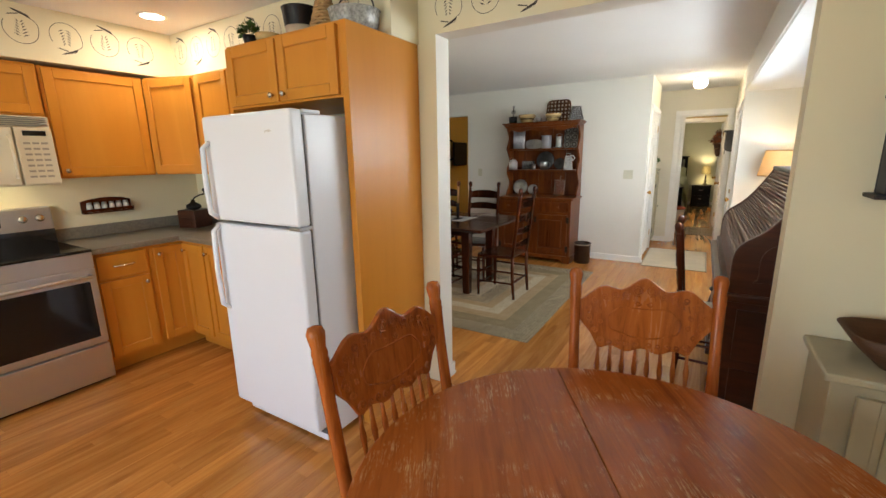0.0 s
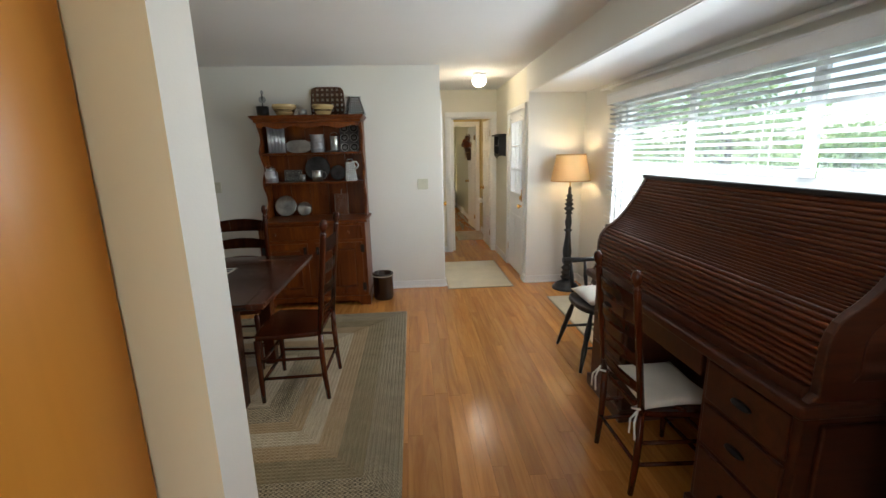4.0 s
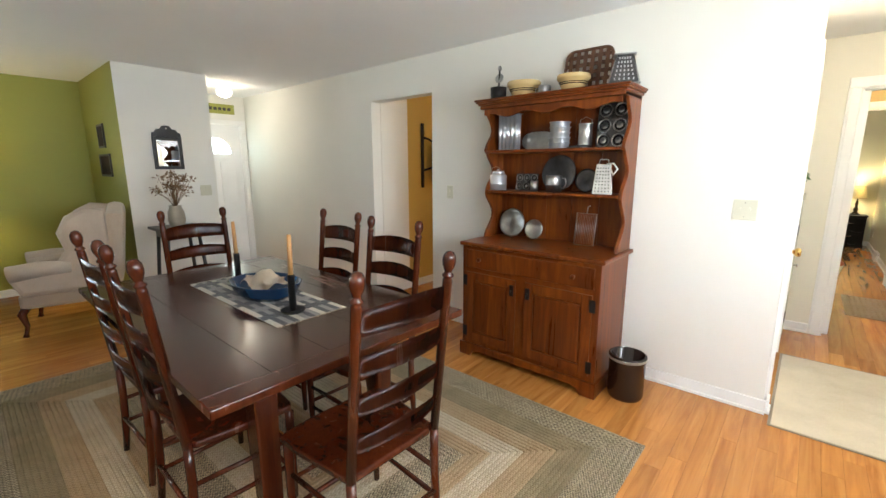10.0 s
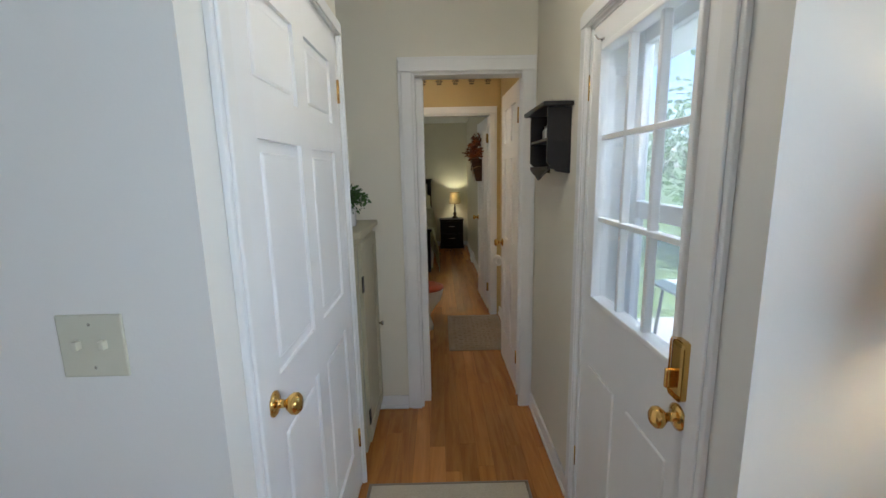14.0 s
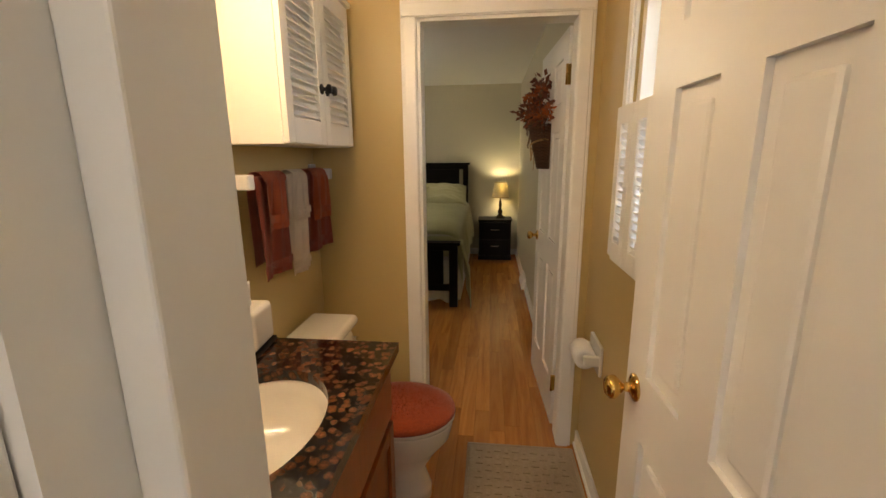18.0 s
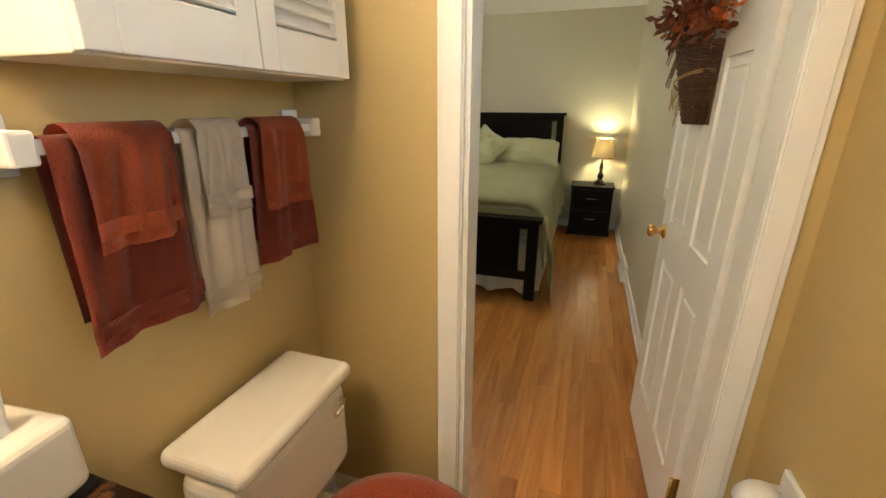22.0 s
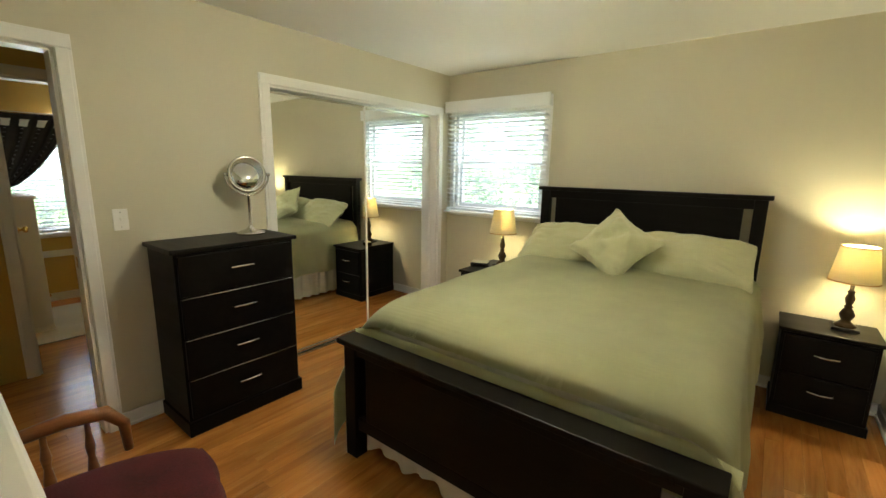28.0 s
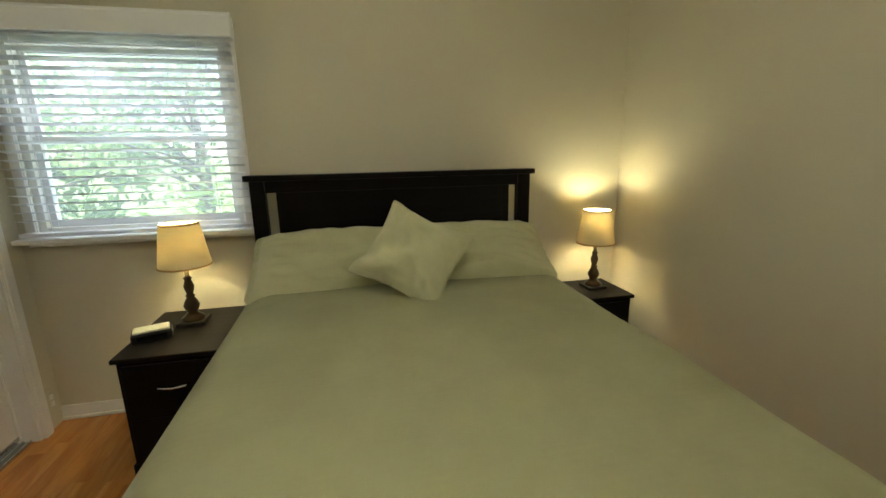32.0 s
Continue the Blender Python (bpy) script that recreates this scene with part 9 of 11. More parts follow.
for y0, y1, z0, z1 in ((8.45, 8.84, 0.12, 0.64), (8.85, 9.235, 0.12, 0.64), (8.45, 9.235, 0.66, 0.82)):
    bm = bm_new()
    x = VX1 - 0.035
    f = 0.05
    if z1 < 0.7:
        box(bm, x, y0, z0, x + 0.018, y0 + f, z1, 0.003)
        box(bm, x, y1 - f, z0, x + 0.018, y1, z1, 0.003)
        box(bm, x, y0 + f, z0, x + 0.018, y1 - f, z0 + f, 0.003)
        box(bm, x, y0 + f, z1 - f, x + 0.018, y1 - f, z1, 0.003)
        box(bm, x, y0 + f, z0 + f, x + 0.007, y1 - f, z1 - f)
    else:
        box(bm, x, y0, z0, x + 0.016, y1, z1, 0.005)
    d = part("vanity_door" if z1 < 0.7 else "false_drawer", bm, M_VANITY, va)
    if z1 < 0.7:
        part("knob", lathe(bm_new(), [(0, 0), (0.007, 0), (0.006, 0.012), (0.014, 0.02), (0, 0.028)], m=pose(x + 0.018, y1 - 0.025 if y0 < 8.6 else y0 + 0.025, 0.58, 0, 90, 0), seg=12), M_IRON, d)
# granite top with an oval cut-out
SX, SY, RX, RY = -0.398, 8.842, 0.172, 0.232


def granite_top():
    bm = bm_new()
    n = 64
    inner_t, inner_b, outer_t, outer_b = [], [], [], []
    hx0, hx1, hy0, hy1 = VX0 - SX, VX1 - SX, VY0 - SY, VY1 - SY
    for k in range(n):
        a = 2 * math.pi * k / n
        c, s = math.cos(a), math.sin(a)
        tx = (hx1 if c > 0 else hx0) / c if abs(c) > 1e-9 else 1e9
        ty = (hy1 if s > 0 else hy0) / s if abs(s) > 1e-9 else 1e9
        t = min(tx, ty)
        ox, oy = SX + c * t, SY + s * t
        ix, iy = SX + c * RX, SY + s * RY
        for lst, x, y, z in ((inner_t, ix, iy, VZ), (inner_b, ix, iy, VZ - 0.03), (outer_t, ox, oy, VZ), (outer_b, ox, oy, VZ - 0.03)):
            lst.append(bm.verts.new((x, y, z)))
    for cx, cy in ((hx0, hy0), (hx1, hy0), (hx1, hy1), (hx0, hy1)):
        a = math.atan2(cy, cx) % (2 * math.pi)
        k = round(a / (2 * math.pi) * n) % n
        for lst, z in ((outer_t, VZ), (outer_b, VZ - 0.03)):
            lst[k].co = (SX + cx, SY + cy, z)
    for k in range(n):
        j = (k + 1) % n
        bm.faces.new((inner_t[k], outer_t[k], outer_t[j], inner_t[j]))
        bm.faces.new((inner_b[j], outer_b[j], outer_b[k], inner_b[k]))
        bm.faces.new((outer_t[k], outer_b[k], outer_b[j], outer_t[j]))
        bm.faces.new((inner_t[j], inner_b[j], inner_b[k], inner_t[k]))
    return bm


part("granite_top", granite_top(), M_GRANITE, va, "polished brown and black granite top")
part("backsplash", box(bm_new(), VX0, VY0, VZ, VX0 + 0.02, VY1, VZ + 0.055, 0.002), M_GRANITE, va)
bm = bm_new()
prof = [(1.03, VZ - 0.030), (1.02, VZ - 0.032), (0.985, VZ - 0.036), (0.95, VZ - 0.065), (0.86, VZ - 0.11), (0.66, VZ - 0.145), (0.35, VZ - 0.16), (0.10, VZ - 0.163)]
rows = []
for r, z in prof:
    rows.append([bm.verts.new((SX + RX * r * math.cos(2 * math.pi * k / 56), SY + RY * r * math.sin(2 * math.pi * k / 56), z)) for k in range(56)])
for a, b in zip(rows, rows[1:]):
    for k in range(56):
        bm.faces.new((a[k], a[(k + 1) % 56], b[(k + 1) % 56], b[k])).smooth = True
bm.faces.new(rows[-1])
part("basin", bm, M_PORCELAIN, va, "white porcelain basin")
part("drain", lathe(bm_new(), [(0, 0.006), (0.012, 0.006), (0.02, 0.002), (0.026, 0.004), (0.030, 0.0)], (SX - 0.01, SY, VZ - 0.163), 22), M_STEEL, va, "steel drain ring")
fa = thing("faucet", pose(-0.645, 8.905, VZ), "chrome single-hole faucet with a flat open spout", "faucet")


def paddle(bm, sections, seg=14):
    """A flat curved blade swept along x: sections of x, z, half width, half thickness."""
    rows = [[bm.verts.new((x, w * math.cos(2 * math.pi * k / seg), z + h * math.sin(2 * math.pi * k / seg))) for k in range(seg)] for x, z, w, h in sections]
    for p, q in zip(rows, rows[1:]):
        for k in range(seg):
            bm.faces.new((p[k], p[(k + 1) % seg], q[(k + 1) % seg], q[k])).smooth = True
    bm.faces.new(tuple(reversed(rows[0])))
    bm.faces.new(rows[-1])
    return bm


part("base_plate", paddle(bm_new(), [(-0.030, 0.004, 0.050, 0.004), (-0.022, 0.005, 0.078, 0.006), (0.0, 0.006, 0.086, 0.007), (0.022, 0.005, 0.078, 0.006), (0.030, 0.004, 0.050, 0.004)], 20), M_CHROME, fa)
part("body", tube(bm_new(), [(0, 0, 0.008), (0, 0, 0.035), (0.004, 0, 0.075), (0.012, 0, 0.112), (0.014, 0, 0.128)], 0.025, 20, [0.030, 0.024, 0.021, 0.024, 0.016]), M_CHROME, fa)
part("spout", paddle(bm_new(), [(-0.004, 0.090, 0.020, 0.013), (0.025, 0.100, 0.023, 0.012), (0.060, 0.102, 0.027, 0.009), (0.095, 0.096, 0.030, 0.006), (0.125, 0.084, 0.027, 0.005), (0.136, 0.076, 0.018, 0.003)]), M_CHROME, fa)
part("lever", paddle(bm_new(), [(-0.022, 0.130, 0.012, 0.006), (0.0, 0.141, 0.020, 0.009), (0.03, 0.148, 0.024, 0.007), (0.065, 0.153, 0.027, 0.005), (0.098, 0.160, 0.023, 0.004), (0.110, 0.163, 0.012, 0.002)]), M_CHROME, fa)
rod = part("lift_rod", tube(bm_new(), [(-0.034, 0, 0.008), (-0.034, 0, 0.128)], 0.003, 8), M_CHROME, fa)
part("knob", lathe(bm_new(), [(0, 0.126), (0.006, 0.127), (0.008, 0.133), (0.006, 0.139), (0, 0.141)], m=Matrix.Translation((-0.034, 0, 0)), seg=12), M_CHROME, rod)
sd2 = thing("soap_dispenser", pose(-0.638, 9.035, VZ), "matte black soap bottle with a pump", "soap dispenser")
part("bottle", lathe(bm_new(), [(0, 0), (0.037, 0), (0.038, 0.10), (0.033, 0.125), (0.026, 0.132), (0.026, 0.15), (0, 0.15)], seg=26), M_BLACKPLASTIC, sd2)
bm = bm_new()
lathe(bm, [(0.009, 0.15), (0.009, 0.175), (0.013, 0.178), (0.013, 0.205), (0, 0.206)], seg=14)
tube(bm, [(0, 0, 0.19), (0.03, 0.01, 0.192), (0.045, 0.015, 0.182)], 0.005, 8)
part("pump", bm, M_BLACKPLASTIC, sd2)
tbc = thing("tissue_cover", pose(-0.600, 9.185, VZ, 0, 0, 6), "white square tissue box cover with a black base", "tissue box")
part("base", box(bm_new(), -0.073, -0.073, 0, 0.073, 0.073, 0.014, 0.004), M_BLACKPLASTIC, tbc)
part("cover", box(bm_new(), -0.070, -0.070, 0.012, 0.070, 0.070, 0.135, 0.018, 4), M_PORCELAIN, tbc)
part("tissue", pillow(bm_new(), 0.075, 0.10, 0.028, pose(0, 0, 0.155, 84, 0, 40), 10, 0.4, 0.03), M_PAPER, tbc)
# toilet
to = thing("toilet", pose(-0.675, 9.645, 0), "white toilet with a rust plush lid cover", "toilet")
part("tank", box(bm_new(), 0.012, -0.215, 0.40, 0.195, 0.215, 0.70, 0.055, 5), M_PORCELAIN, to)
part("tank_lid", box(bm_new(), -0.012, -0.215, 0.695, 0.212, 0.215, 0.745, 0.024, 5), M_PORCELAIN, to)
part("flush_lever", tube(bm_new(), [(0.195, 0.16, 0.65), (0.215, 0.16, 0.65), (0.22, 0.10, 0.645)], 0.007, 8), M_CHROME, to)


def ellipse_loft(levels, seg=36):
    bm = bm_new()
    rows = []
    for cx, rx, ry, z in levels:
        rows.append([bm.verts.new((cx + rx * math.cos(2 * math.pi * k / seg), ry * math.sin(2 * math.pi * k / seg), z)) for k in range(seg)])
    for a, b in zip(rows, rows[1:]):
        for k in range(seg):
            bm.faces.new((a[k], a[(k + 1) % seg], b[(k + 1) % seg], b[k])).smooth = True
    bm.faces.new(tuple(reversed(rows[0])))
    bm.faces.new(rows[-1])
    return bm


part("bowl", ellipse_loft([(0.36, 0.21, 0.105, 0.0), (0.37, 0.20, 0.10, 0.05), (0.37, 0.17, 0.085, 0.14), (0.40, 0.19, 0.11, 0.22), (0.44, 0.21, 0.155, 0.30), (0.448, 0.218, 0.172, 0.37), (0.448, 0.218, 0.174, 0.385)]), M_PORCELAIN, to)
part("pedestal_back", box(bm_new(), 0.06, -0.10, 0.0, 0.32, 0.10, 0.38, 0.03, 3), M_PORCELAIN, to)
part("seat", ellipse_loft([(0.448, 0.222, 0.178, 0.385), (0.448, 0.225, 0.180, 0.393), (0.448, 0.222, 0.178, 0.400)]), M_PORCELAIN, to)
part("lid_cover", ellipse_loft([(0.445, 0.220, 0.176, 0.398), (0.445, 0.230, 0.186, 0.410), (0.445, 0.226, 0.182, 0.430), (0.445, 0.18, 0.142, 0.444), (0.445, 0.09, 0.072, 0.449)]), M_RUSTPLUSH, to, "rust plush lid cover")
bm = bm_new()
rnd = random.Random(2)
for _ in range(6000):
    a, r = rnd.uniform(0, 6.283), math.sqrt(rnd.uniform(0, 1))
    p = Vector((0.445 + 0.224 * r * math.cos(a), 0.179 * r * math.sin(a), 0.448 - 0.025 * r ** 4))
    d = Vector((rnd.gauss(0, 0.5), rnd.gauss(0, 0.5), 1)).normalized() * 0.009
    s = Vector((rnd.gauss(0, 1), rnd.gauss(0, 1), 0)).normalized() * 0.0016
    bm.faces.new([bm.verts.new(q) for q in (p - s, p + s, p + d)])
tagged(part("plush", bm, M_RUSTPLUSH, to), kind="stuff")
# cabinet over the toilet
oc = thing("wall_cupboard", pose(0, 0, 0), "white wall cabinet with two louvered doors", "cabinet")
CX0, CX1, CY0, CY1, CZ0, CZ1 = -0.70, -0.485, 9.355, 9.985, 1.488, 2.06
part("body", box(bm_new(), CX0, CY0, CZ0, CX1 - 0.018, CY1, CZ1, 0.003), M_WHITEPAINT, oc)
part("top_moulding", box(bm_new(), CX0, CY0 - 0.015, CZ1, CX1 + 0.012, CY1 + 0.015, CZ1 + 0.022, 0.006), M_WHITEPAINT, oc)
for y0, y1 in ((CY0 + 0.004, (CY0 + CY1) / 2 - 0.002), ((CY0 + CY1) / 2 + 0.002, CY1 - 0.004)):
    bm = bm_new()
    st = 0.048
    for a, b, lo, hi in ((y0, y0 + st, CZ0 + 0.004, CZ1 - 0.004), (y1 - st, y1, CZ0 + 0.004, CZ1 - 0.004), (y0 + st, y1 - st, CZ0 + 0.004, CZ0 + 0.085), (y0 + st, y1 - st, CZ1 - 0.07, CZ1 - 0.004)):
        box(bm, CX1 - 0.018, a, lo, CX1, b, hi, 0.002)
    d = part("louvered_door", bm, M_WHITEPAINT, oc)
    n = 15
    for k in range(n):
        lv = part("louver", box(bm_new(), -0.011, y0 + st, -0.0025, 0.011, y1 - st, 0.0025), M_WHITEPAINT, d)
        lv.matrix_local = pose(CX1 - 0.010, 0, CZ0 + 0.10 + k * (CZ1 - CZ0 - 0.18) / (n - 1), 0, 50, 0)
    ky = y1 - 0.024 if y0 < 9.5 else y0 + 0.024
    part("knob", lathe(bm_new(), [(0, 0), (0.018, 0), (0.018, 0.004), (0.007, 0.008), (0.007, 0.018), (0.018, 0.026), (0.015, 0.036), (0, 0.038)], m=pose(CX1, ky, CZ0 + 0.20, 0, 90, 0), seg=16), M_IRON, d, "dark bronze knob")
# towel bar with towels
tbr = thing("towel_bar", pose(-0.70, 9.33, 1.372), "white ceramic towel bar", "towel bar")
for y in (0.0, 0.665):
    part("post", box(bm_new(), 0.0, y - 0.032, -0.045, 0.012, y + 0.032, 0.045, 0.004), M_POTWHITE, tbr)
    part("arm", box(bm_new(), 0.01, y - 0.018, -0.024, 0.095, y + 0.018, 0.024, 0.005), M_POTWHITE, tbr)
part("bar", box(bm_new(), 0.062, 0.018, -0.011, 0.084, 0.647, 0.011, 0.003), M_POTWHITE, tbr)


def towel(name, y, w, front, back, mat, label, depth=0.0, flare=0.02, seed=0, hem=0.0):
    """A folded towel hung over the bar; depth: how far it stands off."""
    t = thing(name, pose(-0.627, 9.33 + y, 1.372), label, "towel", "towels on the bar")

    def fn(u, v):
        s = v * (front + back + 0.08)
        yy = (u - 0.5) * w
        r = 0.017 + depth
        wob = 0.010 * math.sin(u * 9 + seed) * min(1, abs(v - back / (front + back)) * 2.5) + 0.004 * math.sin(u * 23 + seed * 2 + v * 6)
        if s < back:
            d = back - s
            return Vector((-r * 0.9 + wob * 0.5, yy * (1 + flare * d), -d))
        if s < back + 0.08:
            a = (s - back) / 0.08 * math.pi
            return Vector((-r * math.cos(a), yy, r * math.sin(a) * 0.95))
        d = s - back - 0.08
        return Vector((r + 0.02 * d + wob, yy * (1 + flare * 3 * d) - 0.03 * d, -d))
    part("cloth", sheet(bm_new(), fn, 26, 34, 0.011), mat, t)
    if hem:
        d = front - 0.05

        def band(u, v):
            dd = d + 0.028 * v
            yy = (u - 0.5) * w
            wob = 0.010 * math.sin(u * 9 + seed) * 0.8
            return Vector((0.017 + depth + 0.02 * dd + wob + 0.0035, yy * (1 + flare * 3 * dd) - 0.03 * dd, -dd))
        part("woven_band", sheet(bm_new(), band, 20, 2, 0.003), mat, t)
    return t


towel("bath_towel", 0.128, 0.200, 0.325, 0.28, M_RUSTDARK, "rust terry bath towel folded over the bar", 0.0, 0.10, 1, 1)
towel("hand_towel", 0.132, 0.155, 0.165, 0.14, M_RUST, "small fringed rust towel layered over a larger one", 0.016, 0.05, 2, 1)
towel("bath_towel", 0.315, 0.150, 0.365, 0.30, M_CREAMTOWEL, "cream terry towel folded over the bar", 0.0, 0.06, 3, 1)
towel("hand_towel", 0.322, 0.110, 0.16, 0.12, M_CREAMTOWEL, "small cream washcloth layered over a towel", 0.016, 0.03, 4, 1)
towel("bath_towel", 0.508, 0.190, 0.312, 0.26, M_RUSTDARK, "rust terry hand towel folded over the bar", 0.0, 0.10, 5, 1)
towel("hand_towel", 0.508, 0.150, 0.18, 0.13, M_RUST, "small rust washcloth layered over a towel", 0.016, 0.04, 6, 1)
# mirror
bmr = thing("bathroom_mirror", pose(-0.70, 8.44, 1.29), "frameless-look bathroom mirror with a slim chrome frame", "mirror")
for nm, y0, z0, y1, z1 in (("frame", 0, 0, 0.022, 0.80), ("frame", 0.633, 0, 0.655, 0.80), ("frame", 0.022, 0, 0.633, 0.022), ("frame", 0.022, 0.778, 0.633, 0.80)):
    part(nm, box(bm_new(), 0.001, y0, z0, 0.026, y1, z1, 0.004), M_NICKEL, bmr)
part("glass", box(bm_new(), 0.003, 0.022, 0.022, 0.016, 0.633, 0.778), M_MIRROR, bmr)
# vanity light above the mirror
vl = thing("vanity_light", pose(-0.70, 8.72, 2.20), "brass bar light with frosted shades above the mirror", "wall light")
part("bar", box(bm_new(), 0.001, -0.25, -0.03, 0.03, 0.25, 0.03, 0.006), M_BRASS, vl)
for y in (-0.17, 0.0, 0.17):
    part("shade", lathe(bm_new(), [(0.02, 0.0), (0.045, -0.05), (0.055, -0.10), (0.05, -0.10), (0.018, -0.004)], (0.075, y, 0.03), 20), M_GLOBE, vl, "glowing frosted shade")
lamp("vanity_lamp", "AREA", look((-0.50, 8.74, 2.14), (-0.56, 9.7, 1.35)), 5.0, (1, 0.74, 0.42), 0.45, 0.1)
ph = thing("paper_holder", pose(0.59, 9.78, 0.63), "white ceramic toilet paper holder with a roll", "paper holder")
part("plate", box(bm_new(), -0.014, -0.085, -0.065, 0.0, 0.085, 0.065, 0.005), M_POTWHITE, ph)
for y in (-0.072, 0.072):
    part("arm", box(bm_new(), -0.075, y - 0.010, -0.022, -0.010, y + 0.010, 0.022, 0.006), M_POTWHITE, ph)
part("roll", lathe(bm_new(), [(0.018, -0.054), (0.045, -0.054), (0.045, 0.054), (0.018, 0.054), (0.018, -0.054)], m=Matrix.Translation((-0.062, 0, 0)) @ Matrix.Rotation(radians(90), 4, "X"), seg=26), M_PAPER, ph, "white paper roll")
mt = flat_rug("bath_mat", 0.035, 9.12, 0.56, 9.995, M_BATHMAT, "taupe bath mat with a raised basket weave", 0.007, M_BATHMAT)
bm = bm_new()
for i in range(10):
    for j in range(18):
        x, y = -0.20 + 0.044 * i, -0.39 + 0.0455 * j
        if (i + j) % 2:
            box(bm, x - 0.018, y - 0.010, 0.006, x + 0.018, y + 0.010, 0.0115)
        else:
            box(bm, x - 0.008, y - 0.018, 0.006, x + 0.008, y + 0.018, 0.0110)
tagged(part("weave_ribs", bm, M_BATHMAT, mt), kind="stuff")
# stencil row above the bedroom doorway
sb = tagged(new("stencil_row"), "dark flower stencil under the bathroom ceiling", "stencil", "", "structure")
bm = bm_new()
for a, ln in ((90, 0.065), (60, 0.055), (120, 0.055), (30, 0.045), (150, 0.045)):
    dx, dz = math.cos(radians(a)), math.sin(radians(a))
    bm.faces.new([bm.verts.new(q) for q in ((0, 0, 0), (dx * ln * 0.6 - dz * 0.006, 0, dz * ln * 0.6 + dx * 0.006), (dx * ln, 0, dz * ln), (dx * ln * 0.6 + dz * 0.006, 0, dz * ln * 0.6 - dx * 0.006))])
bm.faces.new([bm.verts.new(q) for q in ((-0.025, 0, -0.004), (0.025, 0, -0.004), (0.02, 0, -0.016), (-0.02, 0, -0.016))])
fleur = mesh_of("stencil_flower", bm, M_STENCIL)
for k in range(8):
    ob = new("stencil_flower", fleur)
    ob.matrix_world = pose(-0.62 + 0.155 * k, 10.033, 2.315)
    ob.parent = sb

# ---- bedroom ----
BX0, BX1, BY0, BY1 = -1.757, -0.18, 11.97, 14.20
bed = thing("bed", pose(0, 0, 0), "espresso wooden queen bed with a sage green bedspread", "bed")
part("headboard", box(bm_new(), BX0 + 0.128, BY1 - 0.045, 0.25, BX1 - 0.128, BY1 - 0.015, 1.262, 0.002), M_ESPRESSO, bed)
part("headboard_rail", box(bm_new(), BX0 + 0.075, BY1 - 0.048, 1.262, BX1 - 0.075, BY1 - 0.012, 1.325, 0.002), M_ESPRESSO, bed)
part("headboard_rail", box(bm_new(), BX0 + 0.075, BY1 - 0.048, 0.25, BX1 - 0.075, BY1 - 0.046, 0.60, 0.001), M_ESPRESSO, bed)
for x in (BX0, BX1 - 0.075):
    part("headboard_post", box(bm_new(), x, BY1 - 0.06, 0.0, x + 0.075, BY1, 1.325, 0.004), M_ESPRESSO, bed)
part("headboard_cap", box(bm_new(), BX0 - 0.025, BY1 - 0.075, 1.325, BX1 + 0.025, BY1 + 0.012, 1.355, 0.004), M_ESPRESSO, bed)
part("footboard", box(bm_new(), BX0 + 0.128, BY0 + 0.02, 0.225, BX1 - 0.128, BY0 + 0.05, 0.565, 0.003), M_ESPRESSO, bed)
for z0, z1 in ((0.16, 0.225), (0.565, 0.62)):
    part("footboard_rail", box(bm_new(), BX0 + 0.07, BY0 + 0.017, z0, BX1 - 0.07, BY0 + 0.053, z1, 0.003), M_ESPRESSO, bed)
for x in (BX0 - 0.01, BX1 - 0.07):
    part("footboard_post", box(bm_new(), x, BY0, 0.0, x + 0.08, BY0 + 0.075, 0.62, 0.004), M_ESPRESSO, bed)
part("footboard_cap", box(bm_new(), BX0 - 0.04, BY0 - 0.022, 0.62, BX1 + 0.035, BY0 + 0.098, 0.648, 0.005), M_ESPRESSO, bed)
for x in (BX0 + 0.02, BX1 - 0.05):
    part("side_rail", box(bm_new(), x, BY0 + 0.07, 0.20, x + 0.03, BY1 - 0.05, 0.36, 0.003), M_ESPRESSO, bed)
part("box_spring", box(bm_new(), BX0 + 0.06, BY0 + 0.09, 0.20, BX1 - 0.06, BY1 - 0.07, 0.42, 0.02), M_SKIRT, bed)
part("mattress", box(bm_new(), BX0 + 0.05, BY0 + 0.17, 0.42, BX1 - 0.05, BY1 - 0.07, 0.71, 0.05, 4), M_SKIRT, bed)


